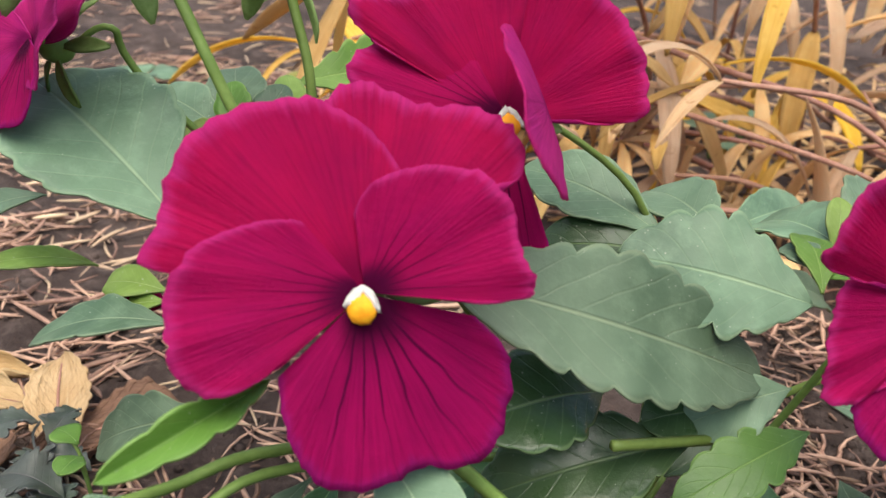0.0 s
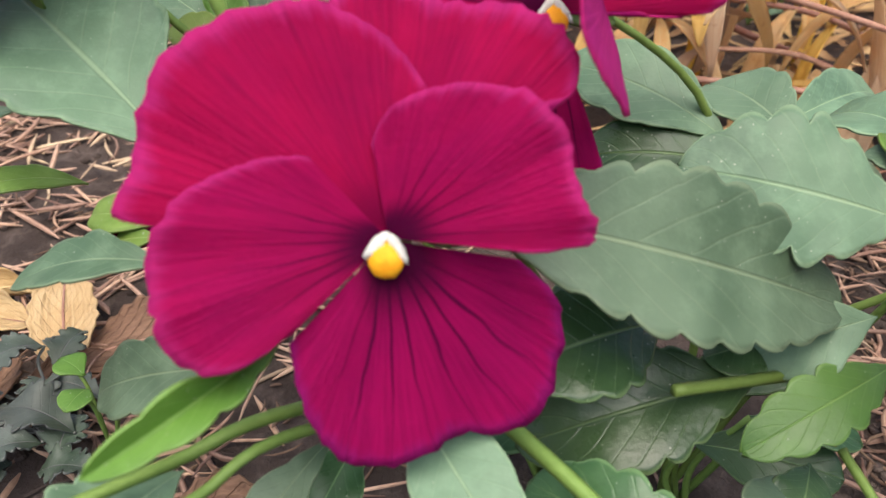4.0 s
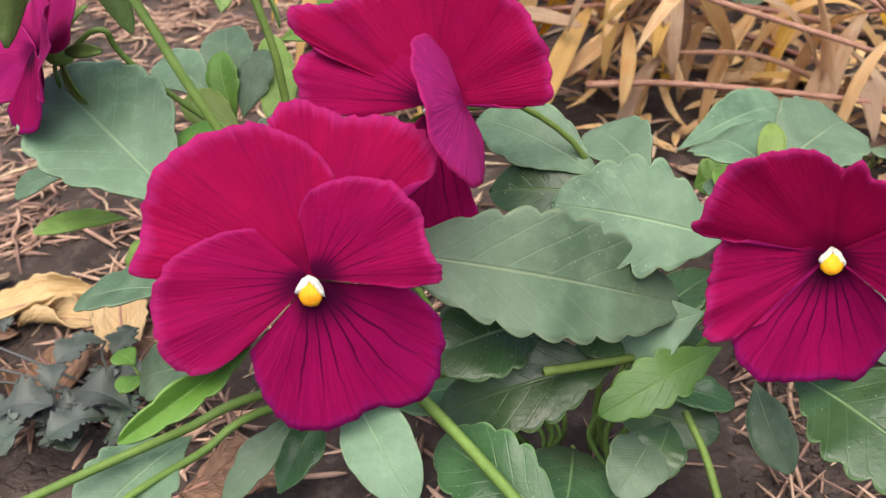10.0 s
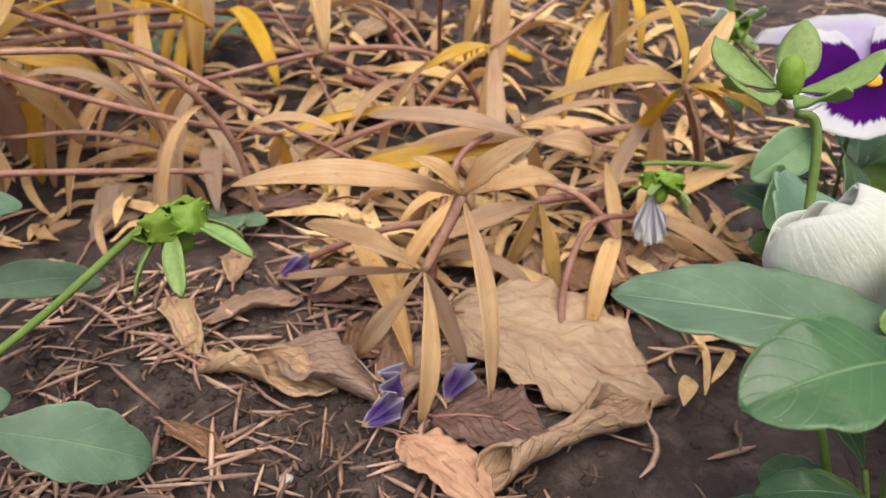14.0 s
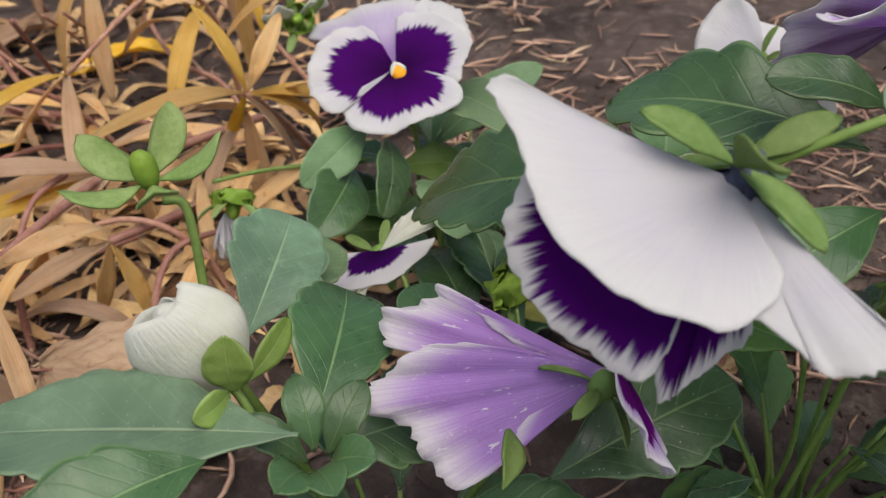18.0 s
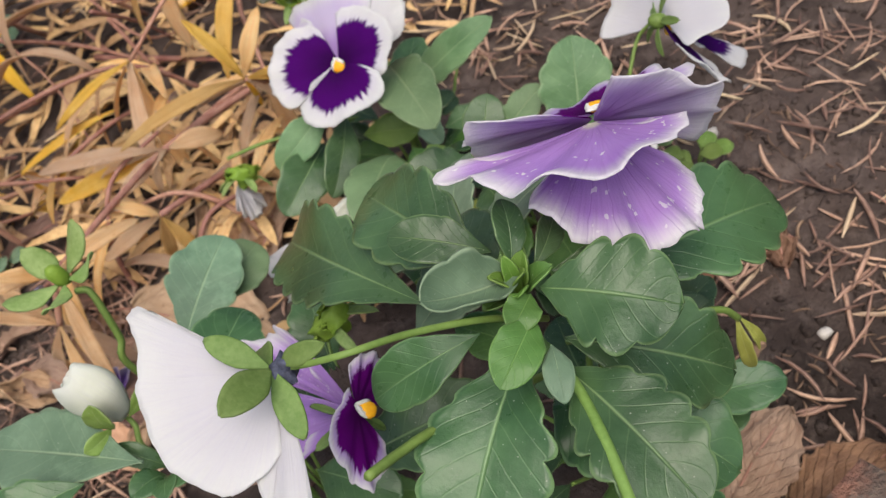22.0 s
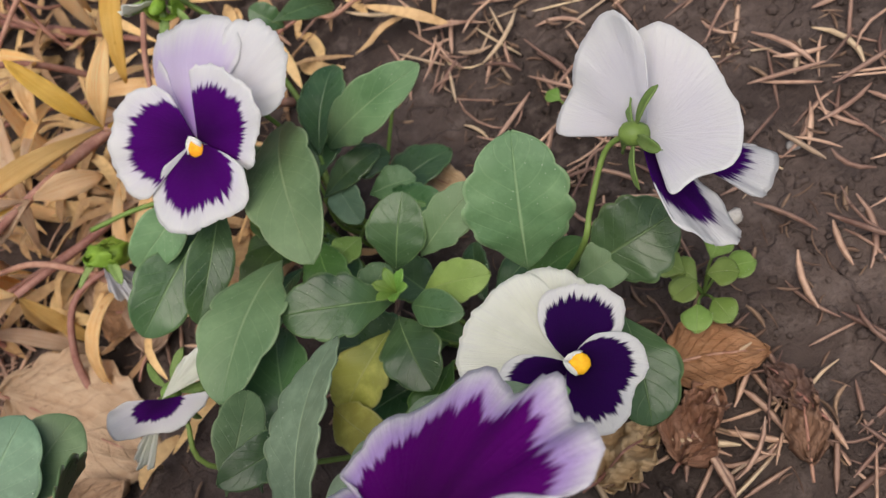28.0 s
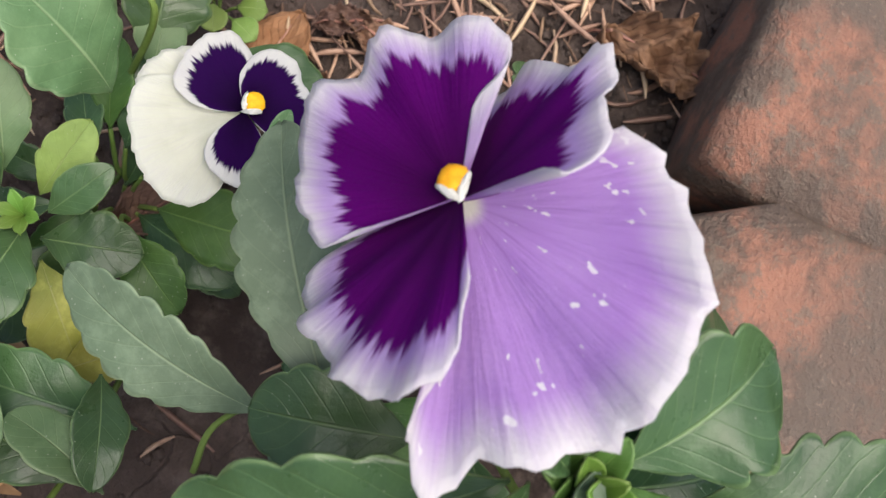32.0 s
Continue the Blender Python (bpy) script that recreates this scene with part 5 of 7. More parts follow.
leaf(lilac, (0.4344, -0.0663, 0.1443), (0.4462, -0.1079, 0.1413), 0.0270, up=(0.1, -0.4, 0.9), teeth=6, bite=0.12, material=m_leaf_dark, wave=0.11, seed=63.0)
leaf(lilac, (0.4378, -0.0577, 0.1414), (0.4729, -0.0725, 0.1163), 0.0280, up=(0.1, -0.4, 0.9), teeth=6, bite=0.12, material=m_leaf_dark, wave=0.11, seed=64.0)
leaf(lilac, (0.4337, -0.0636, 0.1516), (0.4303, -0.0787, 0.1522), 0.0070, up=(0, -0.6, 0.8), teeth=1, material=m_leaf, wave=0.11, seed=65.0, nu=6)
leaf(lilac, (0.4303, -0.0573, 0.1205), (0.4426, -0.0855, 0.1191), 0.026, up=(0, -0.4, 0.9), teeth=5, material=m_leaf_dark, wave=0.11, seed=67.0)
for k in range(9):
    a, c = 2.4 * k, vec((0.4330, -0.0455, 0.1480))
    out = 0.003 + 0.0011 * k
    leaf(lilac, c + vec((0.0015 * math.sin(a), 0.0015 * math.cos(a), 0.0)), c + vec((out * math.sin(a), out * math.cos(a), 0.0135 - 0.0007 * k)), 0.0042 + 0.0004 * k, teeth=3, bite=0.05, material=m_leaf_young if k < 5 else m_leaf_fresh, seed=k, fold=0.5, nu=8, nv=16)
stem(lilac, [(0.4338, -0.0657, 0.1469), (0.4346, -0.0760, 0.1470), (0.4341, -0.0902, 0.1491), (0.4326, -0.1044, 0.1498)], 0.0020, 0.0022)
stem(lilac, [(0.3860, -0.0775, 0.1597), (0.3929, -0.0705, 0.1504), (0.4033, -0.0629, 0.1393), (0.435, -0.035, 0.09)], 0.0018, 0.0018, label="cut green flower stem")
stem(lilac, [(0.44, -0.04, 0.11), (0.4560, -0.0505, 0.1190), (0.4694, -0.0544, 0.1196), (0.4800, -0.0540, 0.1130), (0.4850, -0.0533, 0.1033)], 0.0014, 0.0018)
leaf(lilac, (0.4846, -0.0530, 0.1045), (0.4860, -0.0585, 0.0815), 0.0046, up=(-0.4, -0.8, 0.3), teeth=2, material=m_leaf_yellow, seed=69.0, nu=6, name="withered_pod", label="withered yellow seed pod")
leaf(lilac, (0.4852, -0.0533, 0.1040), (0.4905, -0.0555, 0.0830), 0.0040, up=(0.4, -0.8, 0.3), teeth=2, material=m_leaf_yellow, seed=69.5, nu=6, name="withered_pod", label="withered yellow seed pod")
part("withered_tip", lump("withered_tip", (0.4880, -0.0560, 0.0880), (0.0026, 0.0022, 0.0040), None, 0.8, 3.0), m_brown_bits, lilac, "withered brown tip of the pod")
leaf(lilac, (0.4296, -0.0027, 0.1150), (0.4865, 0.0268, 0.0980), 0.0250, up=(-0.3, 0.1, 0.9), material=m_leaf_pale, teeth=8, bite=0.10, shape=1.15, seed=70.0)
leaf(lilac, (0.4237, 0.0121, 0.0950), (0.4420, 0.0630, 0.0900), 0.0215, up=(-0.38, 0.0, 0.92), material=m_leaf_pale, teeth=8, bite=0.10, shape=1.15, seed=71.0)
leaf(lilac, (0.4048, 0.0450, 0.0450), (0.4084, 0.0968, 0.0523), 0.0230, up=(0.1, 0.3, 0.9), teeth=6, bite=0.07, material=m_leaf_dark, seed=72.0)
leaf(lilac, (0.4013, -0.0131, 0.1080), (0.4324, -0.0016, 0.1080), 0.0270, up=(-0.1, 0.0, 1), teeth=5, bite=0.09, seed=70.5)
leaf(lilac, (0.4296, -0.0200, 0.1200), (0.4264, 0.0131, 0.1180), 0.0230, up=(0, 0.1, 1), teeth=5, bite=0.08, material=m_leaf_dark, seed=73.0)
leaf(lilac, (0.3896, 0.0500, 0.0450), (0.3981, 0.0978, 0.0450), 0.022, up=(0, 0.1, 1), teeth=5, material=m_leaf_dark, seed=74.0)
leaf(lilac, (0.4374, -0.0594, 0.1150), (0.4632, -0.0898, 0.1000), 0.0300, up=(0, 0.0, 1), teeth=6, material=m_leaf_dark, seed=75.0)
stem(lilac, [(0.4057, 0.0229, 0.0850), (0.4175, 0.0210, 0.0900), (0.4298, 0.0092, 0.0950)], 0.0013, 0.0013)

# ---- pansy plant with the white and purple face ----
far = thing("pansy_plant", (0.425, 0.155, 0.0), "pansy plant with white flower and purple blotches", "pansy")
flower(far, (0.4135, 0.1460, 0.0930), (-0.28, -0.62, 0.73), (0.0, 0.73, 0.62), [
    (0, 0.0392, 0, 0, -0.22, 0.02, m_white_top, {"own": ((-0.263, -0.479, 0.837), (0.874, 0.249, 0.417)), "rim": (0.83, 0.91, 0.97, 1.00, 1.00, 0.99, 0.97, 0.92, 0.86, 0.79, 0.70, 0.58, 0.46), "turns": (-34, -28, -21, -14, -7, -0, 7, 13, 20, 27, 32, 34, 33), "waves": 4, "frill": 0.03}),
    (0, 0.0511, 0, 0, -0.51, 0.02, m_white_lilac, {"own": ((-0.375, -0.492, 0.786), (0.192, 0.788, 0.585)), "rim": (0.52, 0.66, 0.79, 0.93, 1.00, 0.92, 0.84, 0.78, 0.75, 0.72, 0.70, 0.64, 0.52), "turns": (-27, -32, -38, -43, -37, -29, -20, -11, 0, 11, 23, 35, 43), "waves": 4, "frill": 0.03}),
    (0, 0.0294, 0, 0, 0.00, 0.02, m_white_face, {"own": ((-0.469, -0.433, 0.770), (0.877, -0.119, 0.466)), "rim": (0.69, 0.78, 0.86, 0.90, 0.93, 0.97, 1.00, 1.00, 0.92, 0.88, 0.89, 0.79, 0.62), "turns": (-57, -45, -34, -23, -12, -1, 9, 19, 28, 38, 49, 56, 53), "waves": 4, "frill": 0.03}),
    (0, 0.0330, 0, 0, 0.00, 0.02, m_white_face, {"own": ((-0.200, -0.572, 0.796), (-0.824, 0.537, 0.179)), "rim": (0.45, 0.62, 0.80, 0.92, 0.96, 1.00, 1.00, 0.98, 0.94, 0.86, 0.75, 0.64, 0.47), "turns": (-42, -49, -52, -46, -34, -23, -13, -2, 9, 20, 31, 43, 53), "waves": 4, "frill": 0.03}),
    (0, 0.0309, 0, 0, 0.00, 0.02, m_white_face, {"own": ((-0.355, -0.256, 0.899), (-0.392, -0.832, -0.392)), "rim": (0.49, 0.71, 0.90, 1.00, 0.95, 0.91, 0.93, 0.95, 0.96, 0.94, 0.87, 0.74, 0.52), "turns": (-68, -64, -56, -45, -32, -18, -4, 10, 23, 37, 51, 63, 68), "waves": 4, "frill": 0.03}),
], "open white flower with deep purple blotches", back_stem=[(0.424, 0.163, 0.088), (0.43, 0.165, 0.05), (0.425, 0.155, 0.0)])
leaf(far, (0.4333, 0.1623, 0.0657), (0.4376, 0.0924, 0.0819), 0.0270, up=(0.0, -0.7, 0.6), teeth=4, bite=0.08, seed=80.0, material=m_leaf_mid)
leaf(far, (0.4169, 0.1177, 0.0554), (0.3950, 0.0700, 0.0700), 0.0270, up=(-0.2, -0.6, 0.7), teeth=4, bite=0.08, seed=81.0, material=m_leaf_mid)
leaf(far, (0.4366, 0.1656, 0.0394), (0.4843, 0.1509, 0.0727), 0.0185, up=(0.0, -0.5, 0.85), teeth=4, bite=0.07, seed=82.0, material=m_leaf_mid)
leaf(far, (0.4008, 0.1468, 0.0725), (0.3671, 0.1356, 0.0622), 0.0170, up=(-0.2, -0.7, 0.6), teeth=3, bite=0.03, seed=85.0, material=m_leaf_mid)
leaf(far, (0.4053, 0.1418, 0.0681), (0.3852, 0.1060, 0.0592), 0.0160, up=(0.1, -0.8, 0.4), teeth=3, material=m_leaf_dark, seed=86.0)
leaf(far, (0.3909, 0.1424, 0.0584), (0.3617, 0.1135, 0.0556), 0.0230, up=(0, -0.7, 0.6), teeth=3, material=m_leaf_dark, seed=87.0)
leaf(far, (0.4081, 0.1385, 0.0554), (0.4329, 0.1290, 0.0529), 0.0160, up=(0, -0.6, 0.7), teeth=3, material=m_leaf_young, seed=88.0)
leaf(far, (0.4373, 0.1565, 0.0381), (0.4566, 0.1561, 0.0323), 0.0130, up=(0, -0.5, 0.8), teeth=3, material=m_leaf_dark, seed=89.0)
leaf(far, (0.4355, 0.1552, 0.0376), (0.4393, 0.1337, 0.0327), 0.0130, up=(0, -0.6, 0.7), teeth=3, material=m_leaf, seed=90.0)
leaf(far, (0.4314, 0.2392, 0.0355), (0.4224, 0.2462, 0.0474), 0.012, up=(0, -0.5, 0.8), teeth=2, material=m_leaf_dark, seed=91.0)
leaf(far, (0.4321, 0.2265, 0.0520), (0.4537, 0.2424, 0.0326), 0.012, up=(0, -0.5, 0.8), teeth=2, material=m_leaf_dark, seed=91.5)
pod(far, (0.4053, 0.2234, 0.0860), (-0.3, -0.6, 0.2), 0.011, 0.016, spread=70, label="green pod with faded cream petals")
for s in (-1, 1):
    part("faded_petal", petal_mesh(facing((0.2 * s, 0.4, 0.6), (s, 0, 0.4)), vec((0.4049, 0.2263, 0.0849)), 20 * s, 0.016, 50, 20, 0.1, 0.08, seed=s), m_cream_top, far, "faded cream petal")
stem(far, [(0.4096, 0.2290, 0.0789), (0.4228, 0.2141, 0.0651), (0.4325, 0.1919, 0.0518), (0.4346, 0.1722, 0.0418), (0.4328, 0.1505, 0.0346), (0.44, 0.14, 0.0)], 0.0016, 0.0018)
stem(far, [(0.4646, 0.1765, 0.0348), (0.4549, 0.1679, 0.0227), (0.4444, 0.1574, 0.0105)], 0.0011, 0.0013)
pod(far, (0.3466, 0.1588, 0.0502), (-0.3, -0.5, -0.7), 0.012, 0.016, spread=60, label="green seed pod with withered white petals")
for s in (-1, 0, 1):
    part("faded_petal", petal_mesh(facing((-0.2 + 0.4 * s, -0.7, 0.1), (0.5 * s, 0.0, -0.9)), vec((0.3423, 0.1574, 0.0465)), 30 * s, 0.019, 36, 10, 0.0, 0.16, waves=5, seed=s + 2.0), m_white_top, far, "withered white petal")
stem(far, [(0.3428, 0.1697, 0.0536), (0.3636, 0.1710, 0.0508), (0.3917, 0.1663, 0.0474), (0.4138, 0.1623, 0.0427), (0.42, 0.155, 0.03)], 0.0014, 0.0016)

# ---- pansy plant with the cream-white flowers ----
near = thing("pansy_plant", (0.475, 0.09, 0.0), "pansy plant with cream and white purple-faced flowers", "pansy")
flower(near, (0.4931, 0.0408, 0.0675), (0.12, -0.28, 0.93), (-0.80, 0.45, 0.30), [
    (60, 0.0270, 52, -6, -0.06, 0.02, m_cream_top, {}),
    (18, 0.0302, 58, -4, -0.08, 0.02, m_cream_top, {"rim": (0.56, 0.88, 0.97, 1.0, 0.99, 0.96, 0.91, 0.80, 0.3)}),
    (92, 0.0215, 58, 3, -0.03, 0.03, m_dark_face, {"rim": (0.36, 0.70, 0.91, 0.94, 0.97, 0.99, 0.98, 0.80, 0.5)}),
    (-40, 0.0200, 46, 3, -0.03, 0.03, m_dark_face, {}),
    (-166, 0.0200, 80, 3, -0.03, 0.03, m_dark_face, {"rim": (0.33, 0.66, 0.91, 0.99, 0.90, 1.0, 0.99, 0.8, 0.3)}),
], "cream flower with dark purple lower petals", back_stem=[(0.488, 0.05, 0.045), (0.475, 0.085, 0.0)])
flower(near, (0.5350, 0.0785, 0.0900), (0.80, -0.20, -0.45), (0.25, 0.0, 0.97), [
    (0, 0.0351, 0, 0, 0.20, 0.02, m_white_lip, {"own": ((0.859, -0.175, 0.480), (0.060, -0.898, -0.435)), "rim": (0.56, 0.66, 0.77, 0.87, 0.97, 0.99, 1.00, 0.96, 0.92, 0.89, 0.86, 0.77, 0.65), "turns": (-37, -31, -26, -21, -15, -8, -1, 6, 13, 21, 29, 34, 37), "waves": 3, "frill": 0.02}),
    (0, 0.0434, 0, 0, 0.00, 0.02, m_white_lip, {"own": ((0.694, -0.161, 0.701), (0.644, -0.296, -0.706)), "rim": (0.68, 0.80, 0.88, 0.94, 0.98, 1.00, 0.94, 0.85, 0.74, 0.65, 0.56, 0.48, 0.40), "turns": (12, 12, 8, 2, -4, -11, -16, -17, -14, -8, 1, 10, 18), "waves": 3, "frill": 0.02}),
    (0, 0.0321, 0, 0, -0.18, 0.02, m_white_top, {"own": ((0.697, 0.041, -0.715), (-0.062, 0.998, -0.002)), "rim": (0.54, 0.73, 0.89, 1.00, 0.99, 0.95, 0.92, 0.90, 0.94, 0.95, 0.81, 0.62, 0.42), "turns": (-46, -43, -36, -27, -16, -5, 7, 19, 31, 43, 46, 45, 46), "waves": 3, "frill": 0.02}),
    (0, 0.0297, 0, 0, -0.17, 0.02, m_white_top, {"own": ((0.051, -0.081, -0.995), (0.998, -0.043, 0.055)), "rim": (0.46, 0.71, 0.64, 0.82, 0.80, 0.75, 0.73, 0.81, 0.90, 1.00, 0.94, 0.67, 0.39), "turns": (-95, -93, -74, -57, -37, -16, 7, 28, 46, 63, 76, 85, 95), "waves": 3, "frill": 0.02}),
], "white flower with purple lip turned sideways", sepal_lean=82, depth=0.004, back_stem=[(0.5234, 0.0822, 0.0856), (0.5141, 0.0744, 0.0759), (0.5076, 0.0707, 0.0648), (0.49, 0.095, 0.0)])
flower(near, (0.3728, 0.0821, 0.0662), (-0.20, -0.60, 0.70), (0.2, 0.4, 0.9), [
    (0, 0.0290, 0, 0, 0.00, 0.04, m_cream_top, {"own": ((-0.212, -0.636, 0.742), (-0.749, -0.382, -0.542)), "rim": (0.89, 0.91, 0.93, 0.95, 0.97, 0.99, 1.00, 0.97, 0.94, 0.91, 0.87, 0.84, 0.81), "turns": (-9, -7, -5, -3, -2, 0, 2, 3, 4, 5, 7, 8, 9), "waves": 3, "frill": 0.03}),
    (0, 0.0264, 0, 0, 0.00, 0.04, m_cream_top, {"own": ((-0.048, -0.448, 0.893), (0.932, 0.302, 0.201)), "rim": (0.43, 0.51, 0.60, 0.69, 0.78, 0.85, 0.93, 1.00, 0.98, 0.94, 0.88, 0.79, 0.70), "turns": (-18, -15, -13, -10, -7, -3, 0, 4, 8, 13, 16, 17, 18), "waves": 3, "frill": 0.03}),
    (0, 0.0247, 0, 0, 0.00, 0.04, m_white_small, {"own": ((-0.212, -0.636, 0.742), (-0.219, -0.709, -0.670)), "rim": (0.75, 0.61, 0.47, 0.42, 0.44, 0.49, 0.62, 0.78, 0.96, 1.00, 0.90, 0.70, 0.50), "turns": (-94, -77, -60, -35, -5, 22, 40, 52, 60, 71, 81, 87, 94), "waves": 3, "frill": 0.03}),
], "small half-open white flower with purple streaks", throat=False, back_stem=[(0.3764, 0.0755, 0.0595), (0.3801, 0.0610, 0.0473), (0.43, 0.06, 0.0)])
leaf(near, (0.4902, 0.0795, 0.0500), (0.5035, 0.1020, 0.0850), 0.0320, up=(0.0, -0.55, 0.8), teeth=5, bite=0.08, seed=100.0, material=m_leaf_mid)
leaf(near, (0.5051, 0.0775, 0.0400), (0.5356, 0.0786, 0.0471), 0.0270, up=(0.1, -0.5, 0.8), teeth=5, bite=0.07, material=m_leaf_dark, seed=101.0)
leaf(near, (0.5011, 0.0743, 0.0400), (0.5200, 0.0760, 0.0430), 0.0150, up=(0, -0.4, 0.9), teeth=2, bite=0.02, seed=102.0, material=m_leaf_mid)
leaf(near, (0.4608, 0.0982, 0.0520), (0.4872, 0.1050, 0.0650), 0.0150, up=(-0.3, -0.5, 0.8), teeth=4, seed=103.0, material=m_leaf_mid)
leaf(near, (0.4513, 0.0981, 0.0500), (0.4652, 0.1131, 0.0670), 0.0190, up=(0.0, -0.5, 0.8), teeth=3, bite=0.03, material=m_leaf_dark, seed=104.0)
leaf(near, (0.4488, 0.0891, 0.0500), (0.4169, 0.0914, 0.0660), 0.0215, up=(-0.1, -0.3, 0.9), teeth=4, bite=0.08, material=m_leaf_dark, seed=105.0)
leaf(near, (0.4534, 0.0840, 0.0520), (0.4697, 0.0696, 0.0600), 0.0115, up=(0, -0.3, 0.9), teeth=2, bite=0.02, material=m_leaf_dark, seed=106.0)
leaf(near, (0.4577, 0.0889, 0.0480), (0.4801, 0.0802, 0.0560), 0.0140, up=(0, -0.3, 0.9), teeth=4, seed=107.0, material=m_calyx)
leaf(near, (0.4466, 0.0857, 0.0460), (0.4503, 0.0584, 0.0460), 0.0200, up=(0, -0.3, 0.9), teeth=4, material=m_leaf_dark, seed=108.0)
leaf(near, (0.4408, 0.0856, 0.0400), (0.4152, 0.0695, 0.0300), 0.0200, up=(0, -0.3, 0.9), teeth=4, material=m_leaf_yellow, seed=109.0)
leaf(near, (0.4121, 0.0739, 0.0300), (0.4297, 0.0497, 0.0350), 0.0160, up=(0, -0.3, 0.9), teeth=2, material=m_leaf_yellow, seed=110.0)
leaf(near, (0.5102, 0.0539, 0.0500), (0.5049, 0.0241, 0.0450), 0.0220, up=(0.3, -0.3, 0.9), teeth=3, material=m_leaf_dark, seed=111.0)
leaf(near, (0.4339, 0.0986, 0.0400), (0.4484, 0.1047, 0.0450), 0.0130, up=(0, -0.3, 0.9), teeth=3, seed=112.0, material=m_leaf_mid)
leaf(near, (0.4402, 0.1231, 0.0400), (0.4296, 0.1141, 0.0450), 0.0110, up=(0, -0.3, 0.9), teeth=3, material=m_calyx, seed=113.0)
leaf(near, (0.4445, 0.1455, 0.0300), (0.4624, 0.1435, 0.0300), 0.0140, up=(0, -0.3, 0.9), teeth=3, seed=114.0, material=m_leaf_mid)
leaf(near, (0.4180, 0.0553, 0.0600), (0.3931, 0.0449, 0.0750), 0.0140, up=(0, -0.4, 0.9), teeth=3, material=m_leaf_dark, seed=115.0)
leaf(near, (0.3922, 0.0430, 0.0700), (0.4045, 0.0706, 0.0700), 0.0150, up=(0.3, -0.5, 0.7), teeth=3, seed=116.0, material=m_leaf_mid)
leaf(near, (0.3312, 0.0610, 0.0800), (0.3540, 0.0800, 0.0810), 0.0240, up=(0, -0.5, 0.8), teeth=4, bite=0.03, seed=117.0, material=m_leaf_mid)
leaf(near, (0.4833, 0.0311, 0.0820), (0.4928, 0.0275, 0.0848), 0.005, up=(0, -0.5, 0.8), teeth=1, seed=118.0, nu=6, material=m_leaf_mid)
for k in range(6):
    a = k * 1.05
    c = vec((0.4510, 0.0884, 0.0540))
    leaf(near, c, c + vec((0.006 * math.sin(a), 0.006 * math.cos(a), 0.007)), 0.004, teeth=1, bite=0, material=m_leaf_young, seed=k, nu=6, nv=8)


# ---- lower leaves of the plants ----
# Magenta plant: every fill leaf is dark, deep shade put into its colour.
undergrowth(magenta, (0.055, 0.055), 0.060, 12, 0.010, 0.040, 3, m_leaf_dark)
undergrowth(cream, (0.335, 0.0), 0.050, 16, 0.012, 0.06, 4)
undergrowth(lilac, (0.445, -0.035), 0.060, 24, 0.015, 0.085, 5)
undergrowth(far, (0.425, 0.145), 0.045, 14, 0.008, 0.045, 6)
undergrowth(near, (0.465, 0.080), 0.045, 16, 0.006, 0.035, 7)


# ---- brick edging ----
def brick_block(at, size, turn, seed):
    bm = bmesh.new()
    bmesh.ops.create_cube(bm, size=1.0)
    bmesh.ops.subdivide_edges(bm, edges=bm.edges, cuts=7, use_grid_fill=True)
    m = Matrix.LocRotScale(at, Euler((0, 0, radians(turn))), size)
    for v in bm.verts:
        c = v.co * 2
        k = max(0.0, max(abs(c.x), abs(c.y), abs(c.z)) - 0.0)
        r = Vector((c.x, c.y, c.z)).length
        edge = max(0.0, r - 1.25) * 0.10
        v.co = m @ (v.co * (1 - edge * k))
        v.co += 0.0035 * Vector((noise.noise(v.co * 28 + Vector((seed, 0, 0))), noise.noise(v.co * 28 + Vector((0, seed, 0))), noise.noise(v.co * 28 + Vector((0, 0, seed)))))
    for f in bm.faces:
        f.smooth = True
    return bm


for k, (x, y, turn) in enumerate(((0.615, -0.150, -9.5), (0.430, -0.162, 21), (0.820, -0.178, -8), (0.235, -0.235, 20))):
    b = part("edging_brick", brick_block((x, y, 0.017), (0.205, 0.095, 0.066), turn, 3.1 * k), m_brick, None)
    tagged(b, "weathered red-brown edging brick set in the soil", "brick", "edging bricks along the bed")


